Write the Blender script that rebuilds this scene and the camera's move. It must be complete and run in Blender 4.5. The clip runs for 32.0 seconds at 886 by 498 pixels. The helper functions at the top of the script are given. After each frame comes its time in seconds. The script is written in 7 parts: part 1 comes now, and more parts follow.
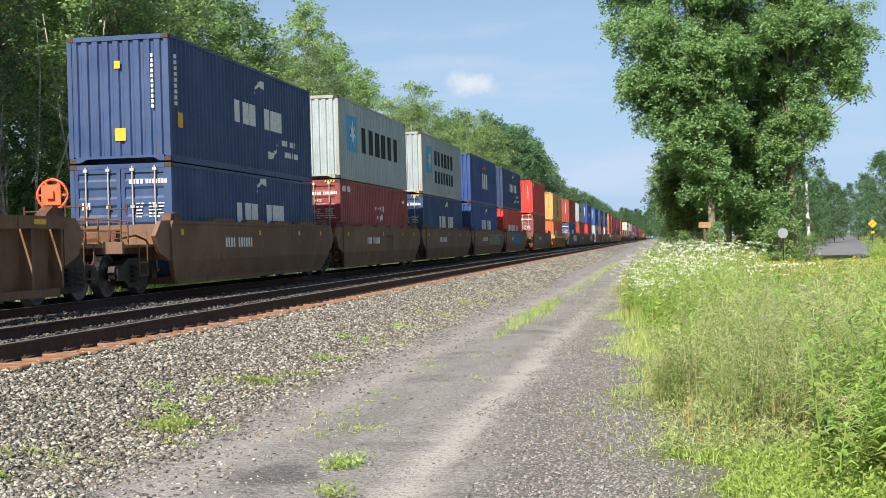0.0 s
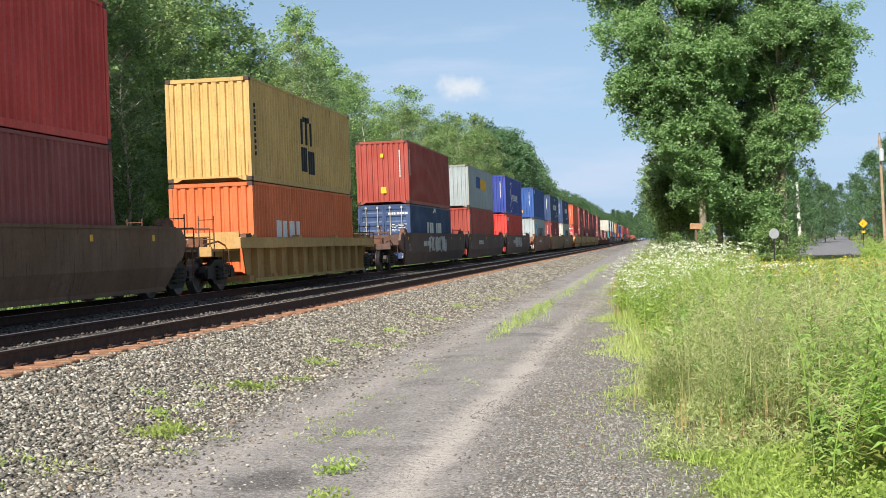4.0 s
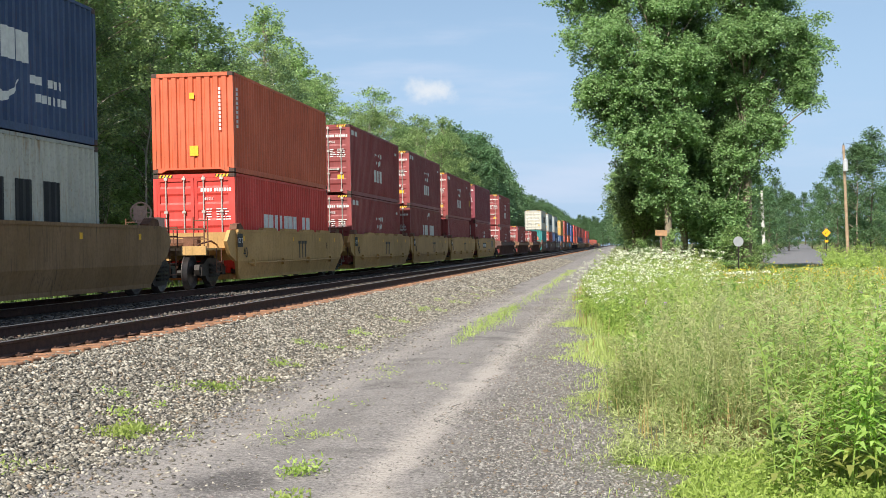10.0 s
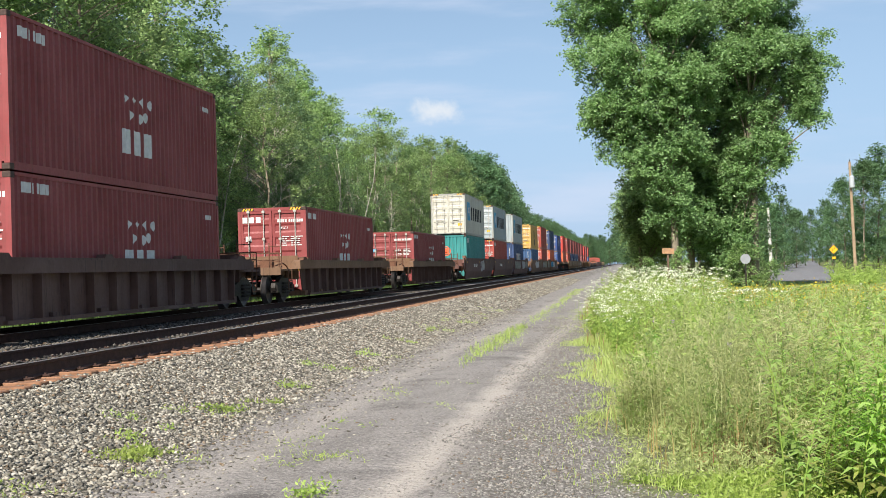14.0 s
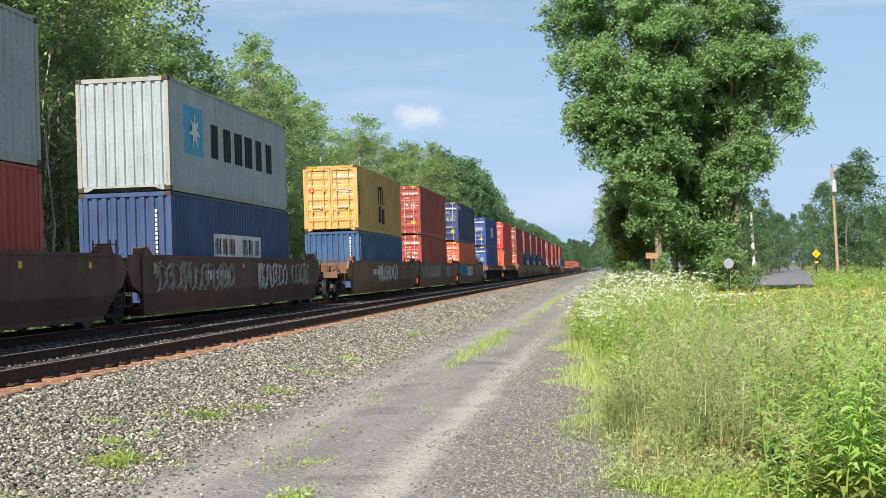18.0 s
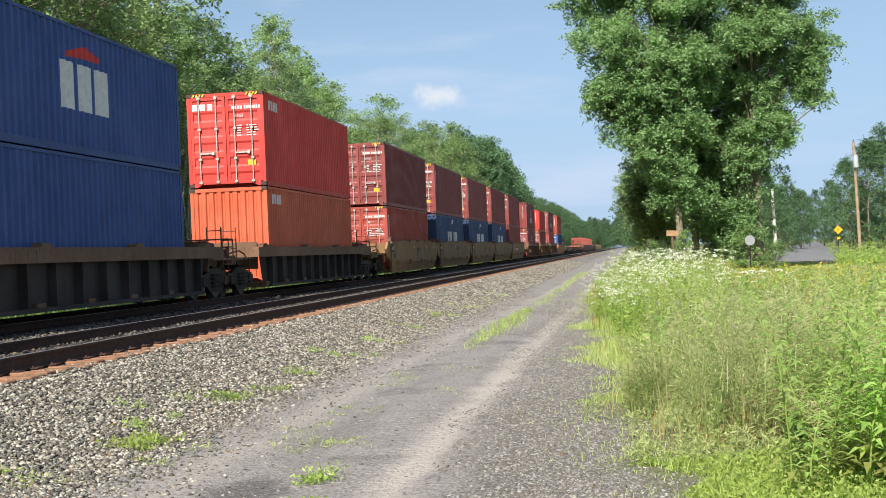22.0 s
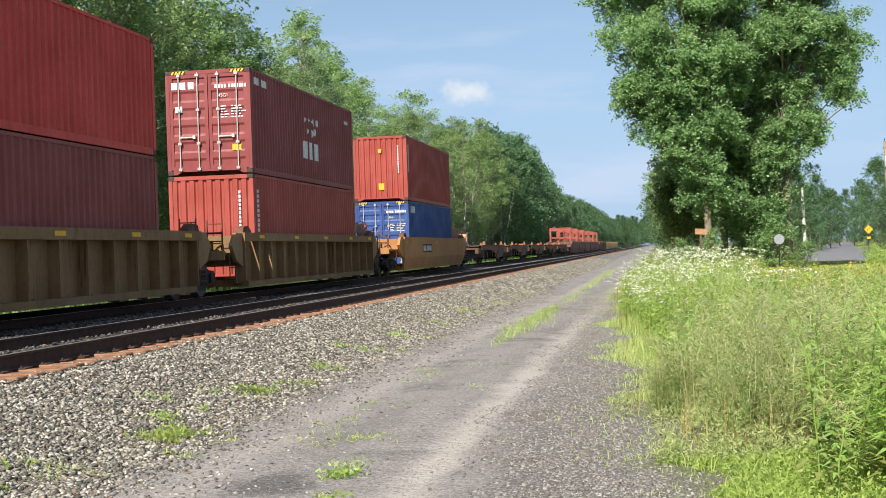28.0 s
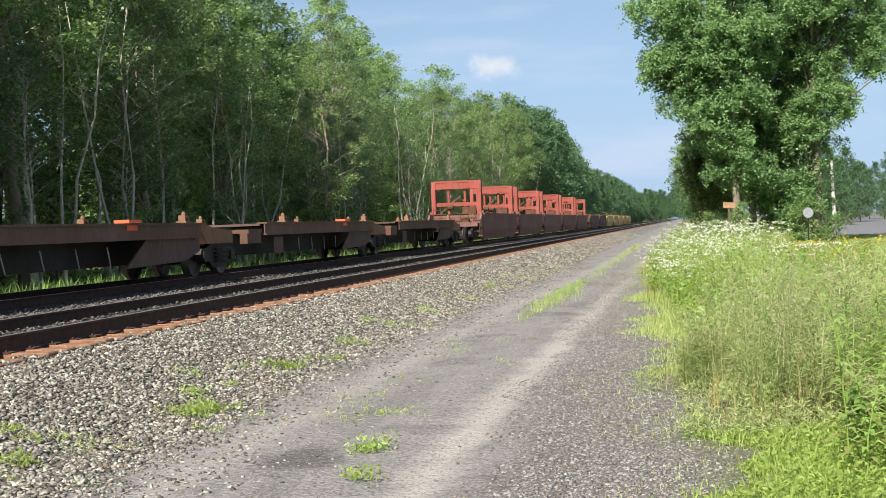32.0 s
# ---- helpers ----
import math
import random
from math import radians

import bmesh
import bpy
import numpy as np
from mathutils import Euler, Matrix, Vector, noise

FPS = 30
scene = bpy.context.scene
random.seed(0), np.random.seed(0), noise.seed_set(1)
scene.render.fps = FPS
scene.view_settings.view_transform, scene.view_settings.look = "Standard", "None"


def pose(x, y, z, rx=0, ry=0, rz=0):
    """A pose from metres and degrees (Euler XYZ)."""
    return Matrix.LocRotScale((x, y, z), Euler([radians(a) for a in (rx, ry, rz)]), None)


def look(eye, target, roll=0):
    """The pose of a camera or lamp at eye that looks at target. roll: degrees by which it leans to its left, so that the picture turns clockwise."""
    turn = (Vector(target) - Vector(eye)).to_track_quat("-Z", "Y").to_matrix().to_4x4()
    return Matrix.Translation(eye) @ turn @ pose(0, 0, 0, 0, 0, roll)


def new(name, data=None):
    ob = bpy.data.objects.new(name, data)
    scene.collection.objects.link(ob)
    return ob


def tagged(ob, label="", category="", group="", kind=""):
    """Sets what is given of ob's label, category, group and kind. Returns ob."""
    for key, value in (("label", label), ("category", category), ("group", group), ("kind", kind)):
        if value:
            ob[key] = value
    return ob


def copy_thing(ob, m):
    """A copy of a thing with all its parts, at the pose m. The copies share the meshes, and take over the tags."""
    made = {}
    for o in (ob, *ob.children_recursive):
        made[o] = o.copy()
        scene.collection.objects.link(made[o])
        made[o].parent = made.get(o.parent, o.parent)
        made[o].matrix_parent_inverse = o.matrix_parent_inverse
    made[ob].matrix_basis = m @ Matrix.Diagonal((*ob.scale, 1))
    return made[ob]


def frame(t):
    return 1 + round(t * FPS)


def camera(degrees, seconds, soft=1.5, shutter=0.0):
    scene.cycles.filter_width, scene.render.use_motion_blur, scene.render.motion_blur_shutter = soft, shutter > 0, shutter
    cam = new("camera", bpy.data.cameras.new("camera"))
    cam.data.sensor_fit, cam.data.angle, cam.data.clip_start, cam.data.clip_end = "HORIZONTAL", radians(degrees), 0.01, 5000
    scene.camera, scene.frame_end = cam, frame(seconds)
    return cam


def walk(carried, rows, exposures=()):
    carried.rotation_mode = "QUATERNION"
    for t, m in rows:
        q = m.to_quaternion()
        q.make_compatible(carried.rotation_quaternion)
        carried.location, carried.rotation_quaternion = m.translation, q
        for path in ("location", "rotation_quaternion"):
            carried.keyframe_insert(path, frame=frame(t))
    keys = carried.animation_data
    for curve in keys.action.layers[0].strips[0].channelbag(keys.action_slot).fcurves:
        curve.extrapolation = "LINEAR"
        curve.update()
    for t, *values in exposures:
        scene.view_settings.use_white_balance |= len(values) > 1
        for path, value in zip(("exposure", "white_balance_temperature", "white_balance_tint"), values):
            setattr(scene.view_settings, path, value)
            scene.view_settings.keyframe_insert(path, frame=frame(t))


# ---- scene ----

# ================= camera and its path =================
cam = camera(37.34, 32.0, soft=0.65)
EYE = (0.0, 0.0, 1.6)
# seconds, pitch, roll, yaw of a camera held by hand at one spot
PATH = [
(0, -0.28, 1.52, 9.42), (0.5, -0.48, 1.44, 9.35), (1, -0.67, 1.25, 9.26), (1.5, -0.68, 1.25, 9.25), (2, -0.82,
1.28, 9.17), (2.5, -0.91, 1.27, 8.96), (3, -0.80, 1.46, 9.02), (3.5, -0.47, 1.93, 9.13), (4, -0.13, 2.07,
9.06), (4.5, 0.09, 2.03, 8.82), (6.5, 0.51, 1.93, 8.96), (7, 0.58, 1.88, 9.14), (7.5, 0.52, 1.81, 9.22), (8,
0.50, 1.89, 9.20), (8.5, 0.47, 1.78, 8.94), (9, 0.16, 1.83, 8.51), (9.5, -0.18, 1.56, 7.97), (10, -0.04, 1.19,
7.58), (10.5, 0.03, 1.30, 7.61), (11, 0.05, 1.36, 7.65), (11.5, 0.24, 1.44, 7.83), (12, 0.39, 1.43, 7.84),
(12.5, 0.40, 1.60, 7.81), (13, 0.52, 1.75, 7.87), (13.5, 0.74, 1.68, 7.84), (15.5, 0.94, 1.90, 8.07), (16,
0.68, 1.94, 7.63), (16.5, 0.40, 1.77, 7.33), (17, 0.48, 1.69, 7.28), (17.5, 0.77, 1.65, 7.26), (18, 1.05,
1.83, 7.18), (18.5, 1.02, 1.92, 7.06), (19, 0.82, 1.84, 6.88), (19.5, 0.63, 1.86, 7.06), (20, 0.33, 1.89,
7.64), (20.5, 0.18, 1.92, 7.87), (21, 0.06, 2.16, 7.98), (21.5, 0.02, 2.33, 8.05), (22, 0.20, 2.39, 8.07),
(22.5, 0.54, 2.42, 8.16), (23, 0.76, 2.37, 8.22), (23.5, 0.84, 2.30, 8.21), (24, 0.96, 2.25, 8.36), (24.5,
1.03, 2.08, 8.51), (26.5, 0.97, 1.72, 8.85), (27, 0.59, 1.77, 8.78), (27.5, 0.16, 1.94, 8.92), (28, 0.08,
1.90, 9.27), (28.5, 0.24, 2.09, 9.61), (29, 0.36, 2.43, 9.85), (29.5, 0.40, 2.55, 10.04), (30, 0.21, 2.48,
9.99), (30.5, -0.25, 2.27, 9.87), (31, -0.57, 2.25, 10.13), (31.5, -0.84, 2.17, 10.37), (32, -0.98, 2.11,
10.45),
]

walk(cam, [(t, pose(*EYE, 90 + p, r, y)) for t, p, r, y in PATH])

# ================= sky, sun, exposure =================
SUN_AZ, SUN_EL = 15.0, 42.0   # behind the camera and to its left, degrees off the track
world = bpy.data.worlds.new("sky")
scene.world = world
world.use_nodes = True
nt = world.node_tree
bg = nt.nodes["Background"]
sky = nt.nodes.new("ShaderNodeTexSky")
sky.sky_type = "NISHITA"
sky.sun_disc = False
sky.sun_elevation = radians(SUN_EL)
sky.sun_rotation = radians(180 + SUN_AZ)
sky.altitude, sky.air_density, sky.dust_density, sky.ozone_density = 200, 1.0, 0.7, 1.0
# thin high cloud, and one small cumulus over the line
wco = nt.nodes.new("ShaderNodeTexCoord").outputs["Generated"]


def wnode(kind, **kw):
    n = nt.nodes.new(kind)
    for k, v in kw.items():
        if hasattr(v, "is_linked"):
            nt.links.new(v, n.inputs[k])
        else:
            n.inputs[k].default_value = v
    return n


def wrange(v, a, b, lo, hi):
    n = wnode("ShaderNodeMapRange", Value=v)
    n.interpolation_type = "SMOOTHSTEP"
    for k, x in (("From Min", a), ("From Max", b), ("To Min", lo), ("To Max", hi)):
        n.inputs[k].default_value = x
    return n.outputs[0]


def wmath(op, a, b):
    n = nt.nodes.new("ShaderNodeMath")
    n.operation = op
    for sock, v in zip(n.inputs, (a, b)):
        if hasattr(v, "is_linked"):
            nt.links.new(v, sock)
        else:
            sock.default_value = v
    return n.outputs[0]


wmap = wnode("ShaderNodeMapping", Vector=wco)
wmap.inputs["Scale"].default_value = (1.4, 1.4, 9.0)
wisp = wnode("ShaderNodeTexNoise", Vector=wmap.outputs[0], Scale=2.6, Detail=6.0, Roughness=0.55).outputs["Fac"]
wispf = wrange(wisp, 0.45, 0.72, 0.0, 0.75)
CLOUD = Vector((-math.sin(radians(8.0)) * math.cos(radians(6.85)), math.cos(radians(8.0)) * math.cos(radians(6.85)), math.sin(radians(6.85))))
puff = wnode("ShaderNodeTexNoise", Vector=wco, Scale=70.0, Detail=5.0, Roughness=0.6).outputs["Fac"]
off = nt.nodes.new("ShaderNodeVectorMath")
off.operation = "SUBTRACT"
nt.links.new(wco, off.inputs[0])
off.inputs[1].default_value = CLOUD
cmap = wnode("ShaderNodeMapping", Vector=off.outputs[0])
cmap.inputs["Scale"].default_value = (1.0, 1.0, 2.1)
clen = nt.nodes.new("ShaderNodeVectorMath")
clen.operation = "LENGTH"
nt.links.new(cmap.outputs[0], clen.inputs[0])
cl = wmath("ADD", clen.outputs["Value"], wmath("MULTIPLY", wmath("SUBTRACT", puff, 0.5), 0.035))
cumul = wrange(cl, 0.024, 0.004, 0.0, 0.9)
both = wmath("MAXIMUM", wispf, 0.0)
smix = nt.nodes.new("ShaderNodeMix")
smix.data_type = "RGBA"
nt.links.new(both, smix.inputs[0])
# haze: the sky's glare low over the horizon is softened to an even pale blue
sep = wnode("ShaderNodeSeparateXYZ", Vector=wco)
haze = wrange(sep.outputs[2], 0.02, 0.36, 1.0, 0.0)
hmix = nt.nodes.new("ShaderNodeMix")
hmix.data_type = "RGBA"
nt.links.new(wmath("MULTIPLY", haze, 0.8), hmix.inputs[0])
nt.links.new(sky.outputs[0], hmix.inputs[6])
hmix.inputs[7].default_value = (3.9, 5.85, 8.8, 1)
nt.links.new(hmix.outputs[2], smix.inputs[6])
smix.inputs[7].default_value = (6.1, 7.1, 8.9, 1)
cmix = nt.nodes.new("ShaderNodeMix")
cmix.data_type = "RGBA"
nt.links.new(cumul, cmix.inputs[0])
nt.links.new(smix.outputs[2], cmix.inputs[6])
cmix.inputs[7].default_value = (8.0, 8.4, 8.9, 1)
nt.links.new(cmix.outputs[2], bg.inputs[0])
bg.inputs[1].default_value = 0.072
sun = new("sun", bpy.data.lights.new("sun", "SUN"))
sun.data.energy, sun.data.angle, sun.data.color = 5.0, radians(0.6), (1.0, 0.945, 0.87)
sdir = Vector((-math.sin(radians(SUN_AZ)) * math.cos(radians(SUN_EL)),
               -math.cos(radians(SUN_AZ)) * math.cos(radians(SUN_EL)), math.sin(radians(SUN_EL))))
sun.matrix_world = look(sdir * 200, (0, 0, 0))
scene.view_settings.exposure = 0.54

# ================= materials =================
def lin(h):
    v = [int(h[i:i + 2], 16) / 255 for i in (0, 2, 4)]
    return [c / 12.92 if c < 0.04045 else ((c + 0.055) / 1.055) ** 2.4 for c in v]


class Nodes:
    """A node material under construction."""

    def __init__(self, name):
        self.m = bpy.data.materials.new(name)
        self.m.use_nodes = True
        self.t = self.m.node_tree
        self.b = self.t.nodes["Principled BSDF"]
        self.co = self.t.nodes.new("ShaderNodeTexCoord").outputs["Object"]

    def add(self, kind, **sockets):
        n = self.t.nodes.new(kind)
        for k, v in sockets.items():
            k = k.replace("_", " ")
            if hasattr(v, "is_linked"):
                self.t.links.new(v, n.inputs[k])
            else:
                n.inputs[k].default_value = v
        return n

    def link(self, a, b):
        self.t.links.new(a, b)

    def noise(self, scale, detail=3.0, stretch=None, rough=0.6, co=None):
        co = co or self.co
        if stretch:
            mp = self.add("ShaderNodeMapping", Vector=co)
            mp.inputs["Scale"].default_value = stretch
            co = mp.outputs[0]
        return self.add("ShaderNodeTexNoise", Vector=co, Scale=scale, Detail=detail, Roughness=rough).outputs["Fac"]

    def ramp(self, fac, lo, hi, a=0.0, b=1.0):
        n = self.add("ShaderNodeMapRange", Value=fac)
        n.inputs["From Min"].default_value, n.inputs["From Max"].default_value = lo, hi
        n.inputs["To Min"].default_value, n.inputs["To Max"].default_value = a, b
        return n.outputs[0]

    def mix(self, fac, a, b, mode="MIX"):
        n = self.t.nodes.new("ShaderNodeMix")
        n.data_type, n.blend_type = "RGBA", mode
        for sock, v in ((n.inputs[0], fac), (n.inputs[6], a), (n.inputs[7], b)):
            if hasattr(v, "is_linked"):
                self.t.links.new(v, sock)
            elif isinstance(v, (int, float)):
                sock.default_value = v
            else:
                sock.default_value = (*v[:3], 1)
        return n.outputs[2]

    def math(self, op, a, b=0.0):
        n = self.t.nodes.new("ShaderNodeMath")
        n.operation = op
        for sock, v in zip(n.inputs, (a, b)):
            if hasattr(v, "is_linked"):
                self.t.links.new(v, sock)
            else:
                sock.default_value = v
        return n.outputs[0]

    def done(self, color, rough=0.6, metal=0.0, bump=None, strength=0.3, dist=0.01):
        for name, v in (("Base Color", color), ("Roughness", rough), ("Metallic", metal)):
            if hasattr(v, "is_linked"):
                self.link(v, self.b.inputs[name])
            else:
                self.b.inputs[name].default_value = (*v[:3], 1) if name == "Base Color" else v
        if bump is not None:
            bn = self.add("ShaderNodeBump", Height=bump, Strength=strength, Distance=dist)
            self.link(bn.outputs[0], self.b.inputs["Normal"])
        return self.m


def scaled(c, k):
    return [min(1, x * k) for x in c]


PAINTS = {}


def paint(key, hexa, rust=0.35, rough=0.5, chalk=0.12, rustcol="6b3a22"):
    """Weathered paint on corrugated steel: fading, streaks down the wall, rust spots, fine dirt."""
    if key in PAINTS:
        return PAINTS[key]
    n = Nodes(key)
    c = lin(hexa)
    rnd = n.add("ShaderNodeObjectInfo").outputs["Random"]
    big = n.noise(0.6, 4)
    col = n.mix(n.ramp(big, 0.35, 0.7), scaled(c, 0.86), scaled([x + chalk * 0.25 for x in c], 1.06))
    streak = n.noise(5, 3, (1.0, 1.0, 0.12))
    col = n.mix(n.math("MULTIPLY", n.ramp(streak, 0.48, 0.75), 0.45), col, scaled(c, 0.55))
    dirt = n.noise(14, 4)
    col = n.mix(n.math("MULTIPLY", n.ramp(dirt, 0.5, 0.8), 0.35), col, (0.09, 0.075, 0.06))
    spots = n.noise(9, 5, (1, 1, 0.45), 0.7)
    rs = n.math("MULTIPLY", n.ramp(spots, 0.63 - 0.06 * rust, 0.72), rust)
    col = n.mix(rs, col, lin(rustcol))
    runs = n.noise(20, 2, (1.0, 1.0, 0.05))
    patch = n.ramp(n.noise(0.9, 2), 0.42, 0.62)
    col = n.mix(n.math("MULTIPLY", n.math("MULTIPLY", n.ramp(runs, 0.56, 0.7), patch), min(0.75, 0.3 + rust)), col, scaled(lin(rustcol), 0.8))
    tone = n.ramp(rnd, 0, 1, 0.9, 1.1)
    hs = n.add("ShaderNodeHueSaturation", Color=col, Value=tone)
    PAINTS[key] = n.done(hs.outputs[0], n.ramp(dirt, 0.3, 0.8, rough, rough + 0.25), 0.0, n.noise(30, 3), 0.06, 0.01)
    return PAINTS[key]


def plain(key, hexa, rough=0.6, metal=0.0, var=0.25, scale=6.0, bump=0.15):
    if key in PAINTS:
        return PAINTS[key]
    n = Nodes(key)
    c = lin(hexa)
    a = n.noise(scale, 4)
    b = n.noise(scale * 7, 3)
    col = n.mix(n.ramp(a, 0.3, 0.7), scaled(c, 1 - var), scaled(c, 1 + var))
    col = n.mix(n.math("MULTIPLY", n.ramp(b, 0.5, 0.75), var), col, scaled(c, 0.5))
    PAINTS[key] = n.done(col, n.ramp(b, 0.3, 0.7, rough, min(1, rough + 0.2)), metal, b, bump, 0.01)
    return PAINTS[key]


BLUE = paint("paint_dark_blue", "26436f", 0.12)
NAVY = paint("paint_navy", "213a64", 0.12)
APLB = paint("paint_royal_blue", "1d4587", 0.12)
SKYB = paint("paint_mid_blue", "23539b", 0.2)
GREYB = paint("paint_grey_blue", "2f5680", 0.25)
SAFB = paint("paint_violet_blue", "263f98", 0.1)
GREY = paint("paint_pale_grey", "a9b4b6", 0.3, chalk=0.05, rustcol="9a7440")
CREAM = paint("paint_off_white", "c6c4b6", 0.4, chalk=0.05, rustcol="a87a3c")
RUSTFRAME = paint("paint_rust_edged_grey", "a6a8a0", 0.85, chalk=0.05, rustcol="8a5a2c")
RED = paint("paint_bright_red", "d2382c", 0.15)
BRED = paint("paint_brick_red", "a53f30", 0.25)
ZIMR = paint("paint_crimson", "8e3736", 0.2)
MAROON = paint("paint_maroon", "8c3833", 0.25)
WINE = paint("paint_wine_red", "802c3a", 0.2)
ORANGE = paint("paint_orange", "e06c30", 0.25)
BURNT = paint("paint_burnt_orange", "cc5c34", 0.25)
YELLOW = paint("paint_ochre_yellow", "cda65e", 0.4)
TEAL = paint("paint_teal", "2b8b88", 0.25)
WELL_OLIVE = paint("paint_olive_brown", "8a683e", 0.5, 0.65, rustcol="3a2a1c")
WELL_BROWN = paint("paint_dull_brown", "75553a", 0.6, 0.7, rustcol="33251a")
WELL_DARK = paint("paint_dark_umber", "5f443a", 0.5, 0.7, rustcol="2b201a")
# near-black brown: the shade under decks is put into the paint
WELL_SHADE = paint("paint_sooty_brown", "2c2420", 0.4, 0.7, rustcol="5a4030")
WELL_TAN = paint("paint_tan_yellow", "b48d50", 0.3, 0.6, rustcol="4a3522")
WELL_ORANGE = paint("paint_orange_brown", "ae7840", 0.35, 0.65, rustcol="4a2f1c")
WELL_RUST = paint("paint_dark_oxide_red", "5c372c", 0.4, 0.65, rustcol="2b1b15")
WELL_SIENNA = paint("paint_sienna_brown", "8c5f45", 0.3, 0.65, rustcol="3a261b")
SPINE_RAIL = paint("paint_scuffed_brown", "6a4a37", 0.6, 0.7, rustcol="2e211b")
RACK_SIDE = paint("paint_scuffed_oxide", "80594d", 0.7, 0.75, rustcol="33221b")
RACK_RED = paint("paint_faded_vermilion", "a04c3e", 0.6, 0.75)
STEEL = plain("dark_greasy_steel", "2e2823", 0.55, 0.3, 0.35, 5)
WHEELS = plain("worn_wheel_steel", "5b5450", 0.4, 0.7, 0.3, 4)
RUSTY = plain("rusty_iron", "6b4a38", 0.75, 0.2, 0.4, 5)
CASTING = plain("grimy_casting_steel", "52413a", 0.7, 0.2, 0.35, 6)
BAR = plain("galvanised_bar", "b9b6ae", 0.45, 0.4, 0.2, 8)
WHITE = plain("white_marking", "d8d8d4", 0.6, 0.0, 0.12, 9)
BLACK = plain("black_marking", "1d1f22", 0.6, 0.0, 0.2, 9)
PALEBLUE = plain("light_blue_marking", "5aa5c8", 0.6, 0.0, 0.15, 9)
YMARK = plain("yellow_marking", "e8b32a", 0.55, 0.0, 0.15, 9)
REDMARK = plain("red_marking", "c8372f", 0.55, 0.0, 0.15, 9)
ORANGEPAINT = plain("signal_orange_paint", "f2683c", 0.5, 0.0, 0.1, 6)
RAILTOP = plain("polished_rail_head", "b4b2b0", 0.34, 0.85, 0.2, 6, 0.03)
RAILSIDE = plain("rusty_rail_side", "4c362d", 0.8, 0.2, 0.35, 9)
TIE = plain("weathered_tie_timber", "6f5a4a", 0.85, 0.0, 0.4, 7, 0.5)
TIERUST = plain("rust_stained_tie", "8c664c", 0.85, 0.0, 0.35, 7, 0.5)

# ================= mesh helpers =================
MESHES = {}


def mesh_of(bm, name, material, smooth=False):
    me = bpy.data.meshes.new(name)
    bmesh.ops.recalc_face_normals(bm, faces=bm.faces)
    bm.to_mesh(me)
    bm.free()
    for p in me.polygons:
        p.use_smooth = smooth
    if material:
        me.materials.append(material)
    return me


def part(name, data, material, parent, label="", m=None, smooth=False):
    """Links a bmesh (or a mesh already made) as one object under a thing or a part."""
    me = data if isinstance(data, bpy.types.Mesh) else mesh_of(data, name, material, smooth)
    ob = new(name, me)
    ob.parent = parent
    if m is not None:
        ob.matrix_basis = m
    if label:
        ob["label"] = label
    return ob


def thing(name, label, category, group="", m=None, kind=""):
    ob = new(name)
    ob.empty_display_size = 0.3
    if m is not None:
        ob.matrix_basis = m
    return tagged(ob, label, category, group, kind)


def shared(key, build, material, smooth=False):
    """A mesh that is built once for each key and material."""
    k = (key, material.name)
    if k not in MESHES:
        MESHES[k] = mesh_of(build(), key if isinstance(key, str) else key[0], material, smooth)
    return MESHES[k]


def box(bm, x0, x1, y0, y1, z0, z1, m=None):
    vs = [Vector((x, y, z)) for x in (x0, x1) for y in (y0, y1) for z in (z0, z1)]
    if m is not None:
        vs = [m @ v for v in vs]
    v = [bm.verts.new(p) for p in vs]
    for q in ((0, 1, 3, 2), (4, 6, 7, 5), (0, 4, 5, 1), (2, 3, 7, 6), (0, 2, 6, 4), (1, 5, 7, 3)):
        bm.faces.new([v[i] for i in q])
    return v


def beam(bm, a, b, w, h=None):
    """A square bar from a to b."""
    a, b = Vector(a), Vector(b)
    d = b - a
    m = Matrix.Translation((a + b) / 2) @ d.to_track_quat("Z", "Y").to_matrix().to_4x4()
    h = h or w
    box(bm, -w / 2, w / 2, -h / 2, h / 2, -d.length / 2, d.length / 2, m)


def tube(bm, pts, radii, n=7, cap=True):
    """A tapering tube through points."""
    rings = []
    for i, p in enumerate(pts):
        p = Vector(p)
        d = Vector(pts[min(i + 1, len(pts) - 1)]) - Vector(pts[max(i - 1, 0)])
        q = d.to_track_quat("Z", "Y")
        rings.append([bm.verts.new(p + q @ Vector((math.cos(2 * math.pi * k / n), math.sin(2 * math.pi * k / n), 0)) * radii[i])
                      for k in range(n)])
    for r0, r1 in zip(rings, rings[1:]):
        for k in range(n):
            bm.faces.new((r0[k], r0[(k + 1) % n], r1[(k + 1) % n], r1[k]))
    if cap:
        bm.faces.new(rings[0][::-1])
        bm.faces.new(rings[-1])


def prism(bm, outline, x0, x1):
    """An outline of (y, z) pushed from x0 to x1."""
    a = [bm.verts.new((x0, y, z)) for y, z in outline]
    b = [bm.verts.new((x1, y, z)) for y, z in outline]
    n = len(outline)
    bm.faces.new(a)
    bm.faces.new(b[::-1])
    for i in range(n):
        bm.faces.new((a[i], b[i], b[(i + 1) % n], a[(i + 1) % n]))


